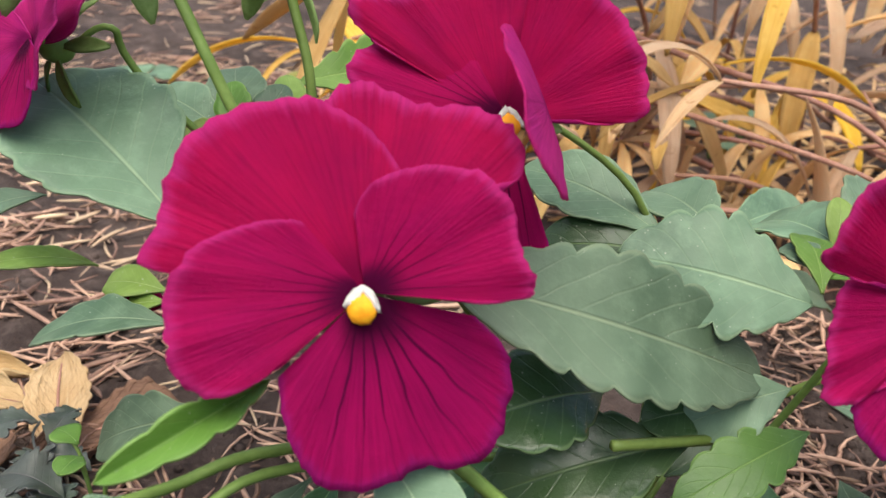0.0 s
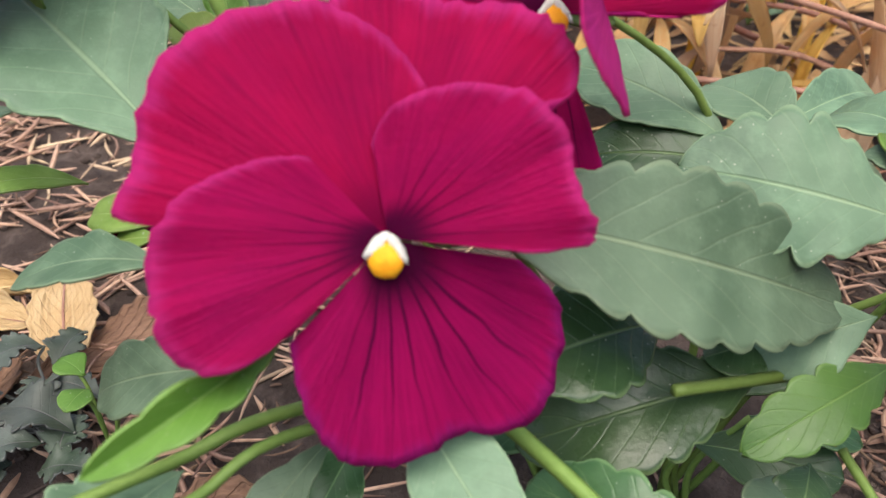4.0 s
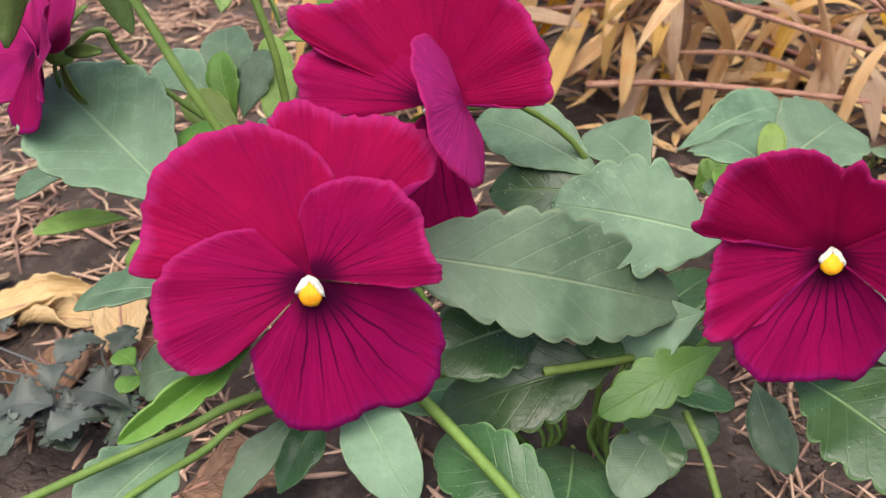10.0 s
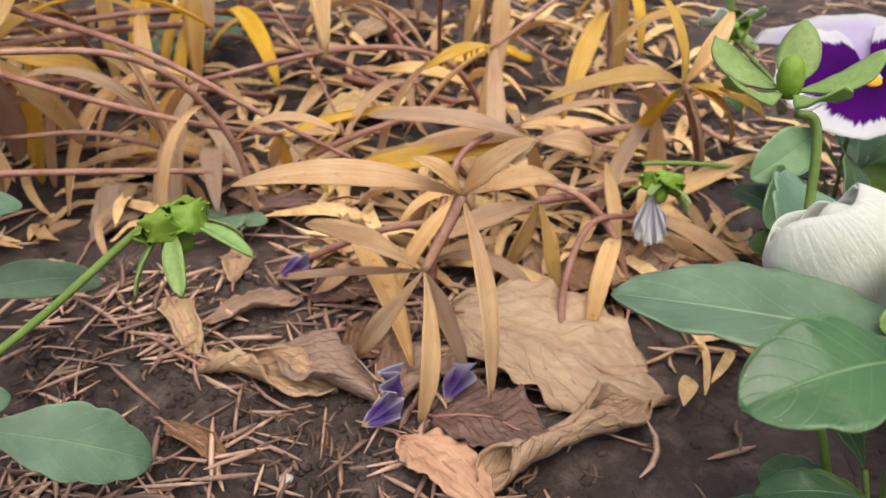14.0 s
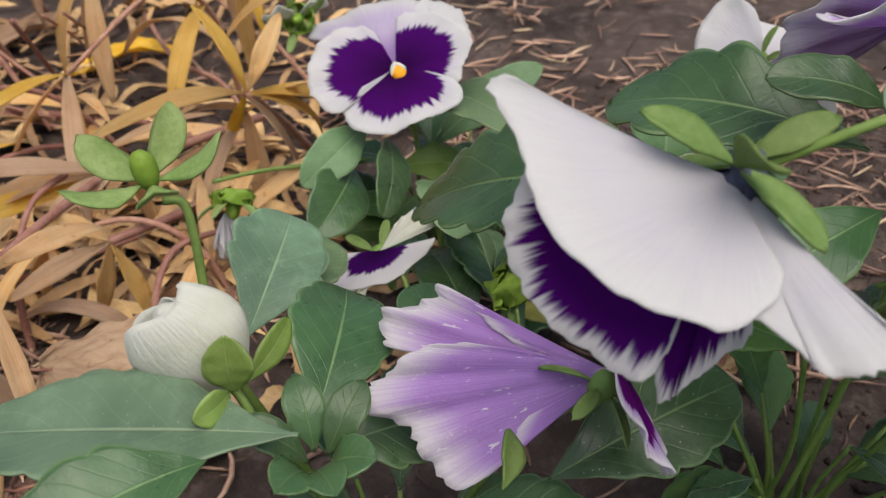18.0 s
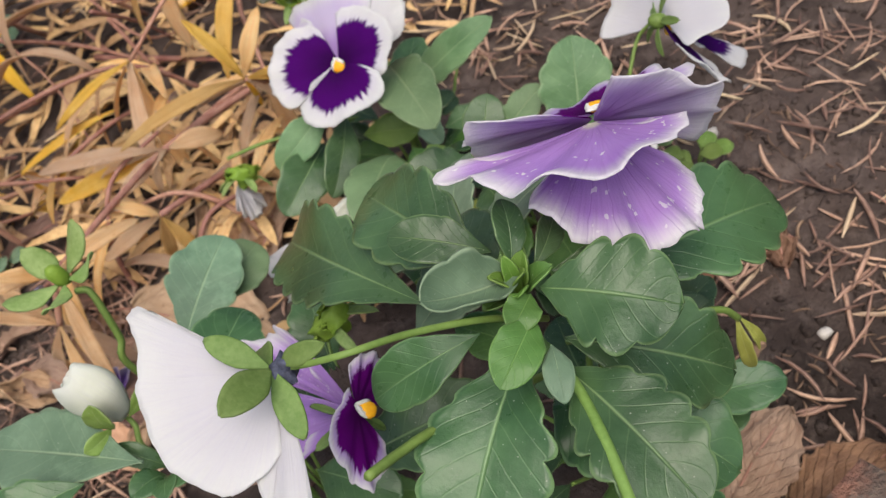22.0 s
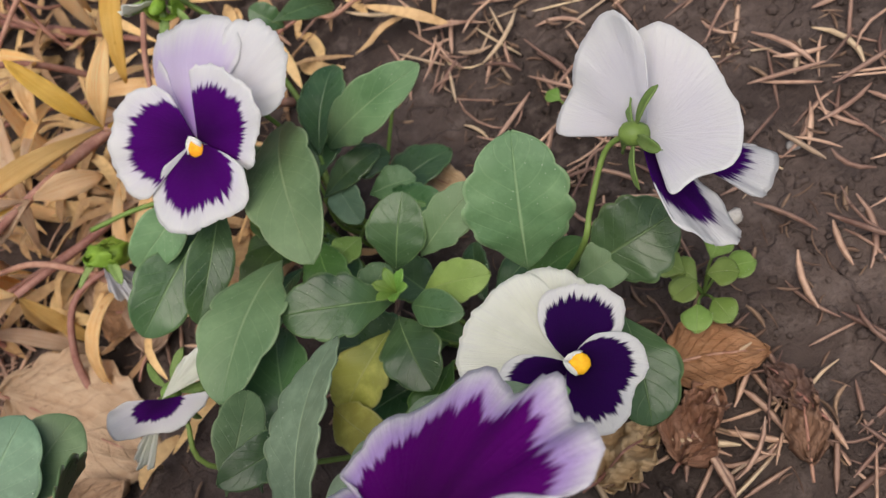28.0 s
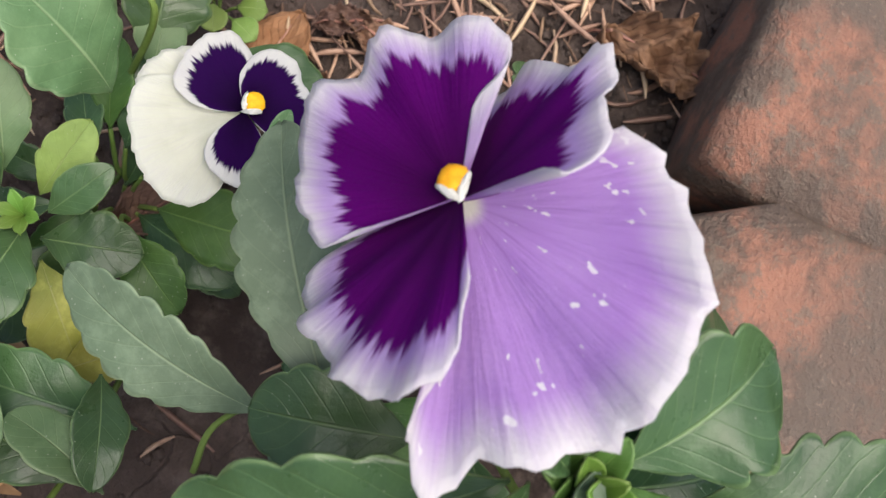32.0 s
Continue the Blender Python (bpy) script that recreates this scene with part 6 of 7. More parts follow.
# ---- dry leaves on the ground ----
def dry_leaf(at, turn, length, width, material, roll=0.6, arch=0.15, label="curled brown dry leaf on the soil", lift=0.004, teeth=8, tilt=0.0, seed=0.0, lobes=0.05, crumple=0.6):
    """A withered leaf; roll: how far its flanks curl up, in radians."""
    at = vec(at)
    at.z = ground_height(at.x, at.y) + lift
    a = radians(turn)
    ahead = Vector((math.cos(a), math.sin(a), math.sin(radians(tilt))))
    fr = frame_of(ahead, (0, 0, 1))
    half = width / 2
    rng = random.Random(seed * 7.7 + 1)
    p1, p2 = rng.uniform(0, 6), rng.uniform(0, 6)

    def place(u, v):
        s = 2 * u - 1
        w = max(0.03, math.sin(math.pi * v**0.85) ** 0.7) * (1 + (lobes * math.sin(2 * teeth * math.pi * v + p1) + 0.25 * crumple * noise.noise(Vector((v * 5, s > 0, seed)))) * abs(s))
        x = s * half * w
        ang = roll * abs(s) * (0.7 + 0.5 * math.sin(5 * v + p2)) * w
        rr = abs(x) / max(ang, 1e-3)
        px_ = math.copysign(rr * math.sin(ang), s) if ang > 1e-3 else x
        z = rr * (1 - math.cos(ang)) if ang > 1e-3 else 0.0
        z += arch * length * 4 * v * (1 - v) + 0.06 * width * math.sin(9 * v + p1) * s + 0.16 * crumple * width * noise.noise(Vector((s * 2.2, v * 5, seed))) + 0.07 * crumple * width * noise.noise(Vector((s * 6, v * 13, seed + 5))) + 0.035 * crumple * width * math.sin(2 * math.pi * 6 * (v - 0.3 * abs(s))) * abs(s)
        q = 0.5 * (v - 0.5) * math.sin(p2)
        return at + fr @ Vector((px_ * math.cos(q), (v - 0.5) * length, max(z + px_ * math.sin(q), -0.003)))

    ob = part("dry_leaf", sheet("dry_leaf", place, 20, 36, 0.0006), material, None)
    foot, end = Vector(place(0.5, 0.06)), Vector(place(0.5, 0.0))
    out = (end - foot).normalized()
    part("leaf_stalk", tube("leaf_stalk", [foot, end, end + out * length * 0.10 + Vector((0, 0, 0.001)), end + out * length * 0.2], 0.0007, 0.0005, 6), m_twig, ob, "thin brown leaf stalk")
    part("midrib", tube("midrib", [Vector(place(0.5, q)) - Vector((0, 0, 0.0002)) for q in (0.02, 0.25, 0.5, 0.75, 0.96)], 0.0006, 0.0003, 6), m_twig, ob, "dark midrib of the leaf")
    return tagged(ob, label, "dry leaf", "dry leaves on the soil")


PALE, TAN, BROWN = "pale curled dry leaf on the soil", "tan crinkled dry leaf on the soil", "dark brown curled dry leaf on the soil"
dry_leaf((-0.1137, 0.1030, 0.0120), 112, 0.044, 0.020, m_pale, 1.5, 0.10, PALE, 0.006, tilt=14, seed=1, crumple=0.25)
dry_leaf((-0.1864, 0.1059, 0.0080), 62, 0.050, 0.024, m_pale, 1.6, 0.08, PALE, 0.004, seed=2, crumple=0.25)
dry_leaf((-0.1516, 0.1051, 0.0100), 25, 0.055, 0.024, m_pale, 2.9, 0.06, PALE, 0.004, seed=3, crumple=0.25)
dry_leaf((-0.1381, 0.0998, 0.0080), 5, 0.032, 0.020, m_pale, 2.8, 0.06, PALE, 0.004, seed=4, crumple=0.25)
dry_leaf((-0.1731, 0.0866, 0.0060), 20, 0.045, 0.022, m_tan, 1.8, 0.06, TAN, 0.003, seed=5, crumple=0.25)
dry_leaf((-0.1271, 0.0728, 0.0060), 100, 0.040, 0.028, m_brown, 1.2, 0.08, BROWN, 0.003, seed=6, crumple=0.25)
dry_leaf((-0.1014, 0.0764, 0.0060), 60, 0.045, 0.02, m_brown, 1.4, 0.05, BROWN, 0.003, seed=7, crumple=0.25)
dry_leaf((-0.0885, 0.0974, 0.0060), 30, 0.040, 0.03, m_brown, 1.0, 0.06, BROWN, 0.003, seed=8, crumple=0.25)
dry_leaf((0.1933, 0.1369, 0.0100), -28, 0.0516, 0.0250, m_tan, 2.8, 0.03, TAN, 0.004, seed=10)
dry_leaf((0.2155, 0.1288, 0.0100), -48, 0.0568, 0.0250, m_tan, 3.8, 0.02, TAN, 0.005, seed=11)
dry_leaf((0.2945, 0.1208, 0.0120), -40, 0.085, 0.058, m_pale, 0.45, 0.05, "large tan dry leaf with dark veins", 0.004, seed=12, tilt=-8)
dry_leaf((0.2826, 0.0797, 0.0120), 18, 0.0688, 0.0350, m_tan, 4.4, 0.02, TAN, 0.004, seed=13)
dry_leaf((0.2421, 0.0782, 0.0120), -60, 0.0400, 0.0200, m_pink_dry, 0.6, 0.10, "pinkish tan dry leaf on the soil", 0.004, seed=14)
dry_leaf((0.1654, 0.1709, 0.0100), -75, 0.0387, 0.0151, m_pale, 1.4, 0.05, PALE, 0.004, seed=15)
dry_leaf((0.1921, 0.1748, 0.0080), 8, 0.0378, 0.0134, m_tan, 1.4, 0.06, TAN, 0.003, seed=16)
dry_leaf((0.2280, 0.1762, 0.0080), -12, 0.0292, 0.0218, m_brown, 0.9, 0.10, "reddish brown dry leaf on the soil", 0.003, seed=17)
dry_leaf((0.3077, 0.1845, 0.0100), 92, 0.0430, 0.0168, m_tan, 2.4, 0.05, TAN, 0.003, seed=18)
dry_leaf((0.3543, 0.4068, 0.0060), 4, 0.0645, 0.0218, m_gold, 0.8, 0.10, "golden orange fallen leaf on the soil", 0.004, seed=19)
dry_leaf((0.3284, 0.1589, 0.0100), -25, 0.0413, 0.0286, m_brown, 1.2, 0.08, BROWN, 0.004, seed=20)
dry_leaf((0.1688, 0.1110, 0.0060), -50, 0.0292, 0.0101, m_brown, 1.2, 0.05, BROWN, 0.003, seed=21)
dry_leaf((0.2610, 0.0931, 0.0100), -30, 0.0396, 0.0302, m_brown, 1.6, 0.10, BROWN, 0.003, seed=22)
dry_leaf((0.2444, 0.1252, 0.0100), 40, 0.0396, 0.0286, m_tan, 1.5, 0.10, TAN, 0.003, seed=23)
dry_leaf((0.2369, 0.1480, 0.0060), 20, 0.0344, 0.0218, m_brown, 1.5, 0.06, BROWN, 0.003, seed=24)
dry_leaf((0.2096, 0.2457, 0.0060), 10, 0.0602, 0.0185, m_brown, 1.4, 0.06, BROWN, 0.003, seed=25)
dry_leaf((0.1548, 0.3145, 0.0060), 30, 0.0602, 0.0336, m_tan, 0.9, 0.08, TAN, 0.003, seed=26)
dry_leaf((0.1430, 0.2705, 0.0060), 55, 0.0516, 0.0286, m_pale, 0.9, 0.08, PALE, 0.003, seed=27)
dry_leaf((0.2613, 0.3340, 0.0060), 12, 0.0645, 0.0286, m_pale, 0.9, 0.10, PALE, 0.004, seed=28)
dry_leaf((0.3074, 0.4640, 0.0060), 12, 0.0688, 0.0286, m_tan, 0.9, 0.10, TAN, 0.004, seed=29)
dry_leaf((0.1876, 0.2106, 0.0060), 80, 0.0275, 0.0134, m_tan, 1.4, 0.06, TAN, 0.003, seed=30)
dry_leaf((0.1154, 0.2223, 0.0060), -30, 0.0344, 0.0101, m_straw, 0.5, 0.06, "straw yellow fallen leaf on the soil", 0.003, seed=31)
dry_leaf((0.5289, 0.0490, 0.0100), -14, 0.034, 0.024, m_red_dry, 0.7, 0.14, "reddish brown folded dry leaf on the soil", 0.005, seed=32, crumple=0.5)
dry_leaf((0.5164, 0.0313, 0.0080), 40, 0.026, 0.022, m_red_dry, 1.6, 0.10, "crumpled reddish brown leaf scrap on the soil", 0.005, seed=33, crumple=2.2)
dry_leaf((0.5449, 0.0212, 0.0080), 70, 0.026, 0.014, m_brown, 1.8, 0.10, "crumpled brown leaf scrap on the soil", 0.004, seed=34, crumple=2.4)
dry_leaf((0.3453, 0.1654, 0.0100), 60, 0.060, 0.030, m_tan, 1.0, 0.06, TAN, 0.006, seed=36)
dry_leaf((0.4662, 0.1558, 0.0060), -52, 0.045, 0.014, m_pale, 1.2, 0.10, PALE, 0.003, seed=37)
dry_leaf((0.4924, 0.0309, 0.0080), 20, 0.026, 0.020, m_pale, 1.4, 0.10, PALE, 0.004, seed=38, crumple=1.8)
dry_leaf((0.6112, -0.0270, 0.0100), -60, 0.078, 0.038, m_dun, 0.45, 0.05, "pale yellow-brown toothed dry leaf on the soil", 0.004, seed=39, lobes=0.10, crumple=1.3)
dry_leaf((0.5682, -0.0781, 0.0100), -100, 0.046, 0.028, m_brown, 1.3, 0.10, "grey-brown curled dry leaf beside the bricks", 0.006, seed=40, lobes=0.12, crumple=2.2)
dry_leaf((0.5455, 0.0310, 0.0080), 110, 0.020, 0.012, m_brown, 1.6, 0.10, "crumpled brown leaf scrap on the soil", 0.006, seed=41, crumple=2.2)
dry_leaf((0.4637, 0.0699, 0.0200), -40, 0.026, 0.020, m_brown, 2.0, 0.10, BROWN, 0.012, seed=42)
dry_leaf((0.4862, -0.0575, 0.0100), 30, 0.048, 0.030, m_tan, 0.9, 0.10, TAN, 0.006, seed=43)
dry_leaf((0.5076, -0.0777, 0.0100), 10, 0.045, 0.030, m_brown, 0.8, 0.10, BROWN, 0.006, seed=44)
dry_leaf((-0.0427, 0.0300, 0.0200), 20, 0.036, 0.024, m_brown, 0.8, 0.10, "orange-brown dry leaf on the soil", 0.010, seed=45)
dry_leaf((0.2245, 0.0405, 0.0060), 30, 0.045, 0.025, m_brown, 0.9, 0.08, "orange-brown dry leaf on the soil", 0.004, seed=48)
dry_leaf((0.6375, -0.0585, 0.0080), -60, 0.022, 0.010, m_pale, 1.2, 0.10, PALE, 0.004, seed=49)


# ---- faded blue petals fallen on the soil ----
for at, turn in (((0.2203, 0.1008, 0.0080), 20), ((0.2486, 0.1027, 0.0100), 70), ((0.2019, 0.1891, 0.0080), 10), ((0.2364, 0.1074, 0.0120), 160)):
    p = vec(at)
    ob = part("fallen_petal", petal_mesh(facing((0.3, -0.5, 0.8), (math.cos(radians(turn)), math.sin(radians(turn)), 0.2)), p, 0, 0.014, 34, 20, 0.45, 0.4, seed=turn), m_faded, None)
    tagged(ob, "withered violet petal fallen on the soil", "petal", "fallen petals")


# ---- yellowing bushy plant with drooping blades ----
def blade(parent, base, ahead, length, width, droop, material, seed, twist=0.3):
    """A lance-shaped leaf that leaves the stem along ahead and bends down."""
    base, ahead = vec(base), vec(ahead).normalized()
    side = ahead.cross(Vector((0, 0, 1)))
    if side.length < 0.05:
        side = Vector((1, 0.2, 0))
    side.normalize()
    rng = random.Random(seed)
    tw, bow = rng.uniform(-twist, twist), rng.uniform(-0.12, 0.12)
    line, d, p = [], ahead.copy(), base.copy()
    n = 14
    for k in range(n + 1):
        line.append((p.copy(), d.copy()))
        d = (d + Vector((0, 0, -droop / n)) + side * bow / n).normalized()
        p = p + d * length / n
        floor = ground_height(p.x, p.y) + 0.002
        if p.z < floor:
            p.z = floor
            d = Vector((d.x, d.y, 0.05)).normalized()

    def place(u, v):
        s = 2 * u - 1
        k = min(int(v * n), n - 1)
        t = v * n - k
        q = line[k][0].lerp(line[k + 1][0], t)
        d = line[k][1].lerp(line[k + 1][1], t).normalized()
        x = d.cross(side).normalized()
        w = width / 2 * max(0.05, math.sin(math.pi * min(1, v * 0.93 + 0.05)) ** 0.8)
        a = tw * 3 * v
        out = side * math.cos(a) + x * math.sin(a)
        return q + out * s * w + out.cross(d) * (0.35 * abs(s) * w)

    return part("blade", sheet("blade", place, 4, 14, 0.0004), material, parent)


def straw_plant(points, leaves, label, seed, size=(0.055, 0.085), gold=0.25, r=0.0018, group="yellowing plants"):
    rng = random.Random(seed)
    leaves = int(leaves * (0.45 if points[-1][1] < 0.40 and points[-1][0] > 0.09 else 0.75))
    c = bez(points, 40)
    plant = thing("yellowed_plant", points[0], label, "withered plant", group)
    part("stalk", tube("stalk", points, r, r * 0.6, 6), m_twig, plant, "reddish brown stalk")
    for k in range(leaves):
        i = int(40 * (0.12 + 0.88 * (k + rng.random()) / leaves)) if k < leaves - 4 else 40
        i = min(i, 40)
        d = Vector(c[min(i + 1, 40)] - c[max(i - 1, 0)]).normalized()
        a = k * 2.4 + rng.uniform(-0.4, 0.4)
        side = d.cross(Vector((0, 0, 1))).normalized()
        up = side.cross(d)
        out = (side * math.cos(a) + up * math.sin(a)) * 0.9 + d * 0.75
        ln = rng.uniform(*size)
        blade(plant, c[i], out, ln, ln * rng.uniform(0.09, 0.16), rng.uniform(0.2, 3.2), m_gold if rng.random() < gold * (0.4 if points[-1][0] > 0.09 else 1.0) else m_straw, rng.random() * 1000)
    return plant


def star(at, tips, stalk, label, width=0.0064, gold=0.15, seed=0):
    """A shoot whose blades spread from one joint to the given tips."""
    at = vec(at)
    rng = random.Random(seed)
    plant = thing("yellowed_plant", stalk[-1], label, "withered plant", "yellowing plants")
    part("stalk", tube("stalk", [at, *stalk], 0.0016, 0.0022, 6), m_twig, plant, "reddish brown stalk")
    for k, tip in enumerate(tips):
        tip = vec(tip)
        mid = (at + tip) / 2 + Vector((0, 0, 0.14 * (tip - at).length))
        leaf(plant, at, tip, width * rng.uniform(0.8, 1.25), up=(0.2, -0.5, 0.8), arch=rng.uniform(0.0, 0.16), fold=0.5, teeth=1, bite=0.0, shape=1.0, wave=0.1, seed=k * 1.7 + seed, material=m_gold if rng.random() < gold else m_straw, name="blade", nu=4, nv=18, twist=rng.uniform(-0.8, 0.8))
    return plant


YL = "withered plant with straw-yellow drooping blades"
star((0.2454, 0.1220, 0.0501), [(0.2391, 0.1005, 0.0050), (0.2125, 0.1665, 0.0451), (0.2010, 0.1960, 0.0030), (0.2598, 0.1187, 0.0080), (0.2254, 0.1390, 0.0060), (0.2106, 0.1416, 0.0600)], [(0.2540, 0.1260, 0.0640), (0.2588, 0.1291, 0.0719)], YL, width=0.0072, gold=0.25, seed=1)
star((0.2588, 0.1291, 0.0719), [(0.1892, 0.1346, 0.0807), (0.2581, 0.0873, 0.0240), (0.2984, 0.1468, 0.0640), (0.2750, 0.1120, 0.0980), (0.2420, 0.1230, 0.0900), (0.2330, 0.1700, 0.0480)], [(0.2900, 0.1740, 0.0600), (0.3181, 0.2138, 0.0448), (0.3969, 0.2669, 0.0200)], YL, width=0.0080, gold=0.2, seed=6)
star((0.3681, 0.1914, 0.0750), [(0.3023, 0.1770, 0.0800), (0.3905, 0.2019, 0.1000), (0.3567, 0.2043, 0.1100), (0.3891, 0.2006, 0.0200), (0.4180, 0.2031, 0.0500), (0.3623, 0.2275, 0.0300), (0.4021, 0.2027, 0.0400)], [(0.3915, 0.2136, 0.0400), (0.4140, 0.2348, 0.0000)], YL, gold=0.6, seed=2)
star((0.3122, 0.2033, 0.0500), [(0.2450, 0.2199, 0.0600), (0.2363, 0.2300, 0.0300), (0.2824, 0.1844, 0.0500), (0.3400, 0.2073, 0.0400), (0.2592, 0.2332, 0.0300)], [(0.3663, 0.2712, 0.0200)], YL, width=0.009, seed=3)
star((0.3000, 0.1650, 0.0450), [(0.3066, 0.1549, 0.0080), (0.2838, 0.1693, 0.0600), (0.2600, 0.1700, 0.0300), (0.2887, 0.1677, 0.0100)], [(0.3300, 0.1900, 0.0300), (0.3600, 0.2300, 0.0050)], YL, width=0.0075, gold=0.4, seed=4)
straw_plant([(0.0578, 0.3233, 0.1000), (0.1045, 0.2924, 0.0900), (0.1601, 0.2558, 0.0800), (0.2083, 0.2468, 0.0500), (0.2478, 0.2552, 0.0200)], 16, YL, 11)
straw_plant([(0.0602, 0.3238, 0.0700), (0.1035, 0.2679, 0.0700), (0.1683, 0.2327, 0.0600), (0.2140, 0.2713, 0.0300)], 14, YL, 12)
straw_plant([(0.0573, 0.2461, 0.0350), (0.0982, 0.2481, 0.0350), (0.1801, 0.2419, 0.0300), (0.2062, 0.2605, 0.0100)], 8, YL, 13)
straw_plant([(0.30, 0.42, 0.0), (0.27, 0.36, 0.09), (0.22, 0.31, 0.14), (0.14, 0.27, 0.16)], 20, YL, 14, (0.06, 0.10))
straw_plant([(0.22, 0.46, 0.0), (0.18, 0.38, 0.12), (0.11, 0.30, 0.17), (0.02, 0.25, 0.18)], 24, YL, 15, (0.06, 0.10), gold=0.7)
straw_plant([(0.12, 0.45, 0.0), (0.09, 0.38, 0.10), (0.03, 0.31, 0.14), (-0.05, 0.28, 0.12)], 22, YL, 16, (0.06, 0.10), gold=0.9)
straw_plant([(0.33, 0.50, 0.0), (0.29, 0.44, 0.10), (0.21, 0.38, 0.15), (0.12, 0.35, 0.15)], 22, YL, 17, (0.06, 0.10), gold=0.2)
straw_plant([(0.05, 0.55, 0.0), (0.06, 0.50, 0.10), (0.08, 0.42, 0.16), (0.12, 0.36, 0.19)], 20, YL, 18, (0.06, 0.10), gold=0.7)
straw_plant([(0.20, 0.62, 0.0), (0.18, 0.54, 0.10), (0.13, 0.47, 0.15), (0.06, 0.42, 0.16)], 20, YL, 19, (0.06, 0.11), gold=0.4)
straw_plant([(0.42, 0.58, 0.0), (0.38, 0.52, 0.08), (0.31, 0.47, 0.11), (0.23, 0.45, 0.10)], 20, YL, 20, (0.06, 0.10), gold=0.15)
straw_plant([(0.20, 0.24, 0.0), (0.19, 0.235, 0.05), (0.16, 0.22, 0.09), (0.10, 0.21, 0.10)], 16, YL, 21, (0.05, 0.08), gold=0.15)
straw_plant([(0.33, 0.30, 0.0), (0.30, 0.29, 0.05), (0.25, 0.27, 0.07), (0.18, 0.27, 0.06)], 18, YL, 22, (0.05, 0.09), gold=0.1)
straw_plant([(0.40, 0.32, 0.0), (0.39, 0.31, 0.06), (0.36, 0.28, 0.09), (0.31, 0.26, 0.07)], 18, YL, 23, (0.05, 0.09), gold=0.3)
straw_plant([(0.45, 0.42, 0.0), (0.44, 0.40, 0.06), (0.40, 0.36, 0.10), (0.34, 0.34, 0.08)], 18, YL, 24, (0.05, 0.09), gold=0.3)
straw_plant([(0.26, 0.17, 0.0), (0.265, 0.18, 0.03), (0.28, 0.20, 0.05), (0.31, 0.22, 0.05)], 12, YL, 25, (0.04, 0.07), gold=0.05)
straw_plant([(0.34, 0.155, 0.0), (0.33, 0.165, 0.03), (0.31, 0.175, 0.045), (0.28, 0.185, 0.04)], 14, YL, 26, (0.04, 0.07), gold=0.05)
straw_plant([(0.30, 0.13, 0.0), (0.305, 0.145, 0.02), (0.32, 0.16, 0.035), (0.345, 0.17, 0.03)], 10, YL, 27, (0.04, 0.06), gold=0.05)
straw_plant([(0.52, 0.48, 0.0), (0.50, 0.45, 0.06), (0.46, 0.40, 0.09), (0.42, 0.36, 0.07)], 14, YL, 28, (0.05, 0.08), gold=0.7)
straw_plant([(0.06, 0.70, 0.0), (0.04, 0.62, 0.12), (-0.02, 0.54, 0.16), (-0.10, 0.48, 0.14)], 20, YL, 29, (0.07, 0.12), gold=0.5)
straw_plant([(0.40, 0.80, 0.0), (0.36, 0.72, 0.14), (0.28, 0.64, 0.18), (0.18, 0.58, 0.16)], 22, YL, 30, (0.07, 0.12), gold=0.3)
straw_plant([(0.62, 0.72, 0.0), (0.58, 0.66, 0.10), (0.51, 0.60, 0.14), (0.44, 0.56, 0.12)], 18, YL, 31, (0.06, 0.11), gold=0.4)
straw_plant([(0.24, 0.85, 0.0), (0.20, 0.78, 0.14), (0.12, 0.70, 0.18), (0.02, 0.64, 0.17)], 22, YL, 32, (0.07, 0.12), gold=0.5)


star((0.0418, 0.2756, 0.0900), [(-0.0180, 0.3198, 0.0700), (0.0012, 0.3219, 0.0400), (0.0293, 0.3097, 0.0300), (0.0662, 0.2993, 0.0400), (0.0926, 0.3059, 0.0600), (0.0144, 0.2939, 0.1100), (0.0576, 0.2674, 0.1200), (-0.0386, 0.3128, 0.0500)], [(0.0992, 0.4075, 0.0500), (0.1702, 0.5606, 0.0000)], YL, width=0.009, gold=0.6, seed=51)
star((0.0967, 0.2694, 0.0800), [(0.0699, 0.3115, 0.0200), (0.0968, 0.2890, 0.0200), (0.1271, 0.2796, 0.0300), (0.1389, 0.2892, 0.0600), (0.0677, 0.2660, 0.1000), (0.1142, 0.2885, 0.1000), (0.0484, 0.3110, 0.0500)], [(0.1522, 0.3758, 0.0500), (0.2308, 0.5187, 0.0000)], YL, width=0.009, gold=0.5, seed=52)
star((-0.0120, 0.3110, 0.0800), [(-0.0637, 0.3491, 0.0700), (-0.0506, 0.3406, 0.0400), (-0.0238, 0.3266, 0.0300), (0.0136, 0.3297, 0.0400), (-0.0843, 0.3463, 0.0400), (-0.0314, 0.3373, 0.1000)], [(0.0136, 0.4223, 0.0500), (0.0552, 0.6062, 0.0000)], YL, width=0.010, gold=0.9, seed=53)
star((0.0134, 0.2700, 0.0621), [(-0.0172, 0.2500, 0.0888), (-0.0039, 0.2400, 0.0540), (-0.0408, 0.2500, 0.0555), (0.0264, 0.2300, 0.0376), (0.0546, 0.2500, 0.0614), (0.0447, 0.2800, 0.0833), (-0.0550, 0.2700, 0.0684)], [(0.0081, 0.3200, 0.0610), (0.10, 0.36, 0.0)], YL, width=0.0075, gold=0.6, seed=61)
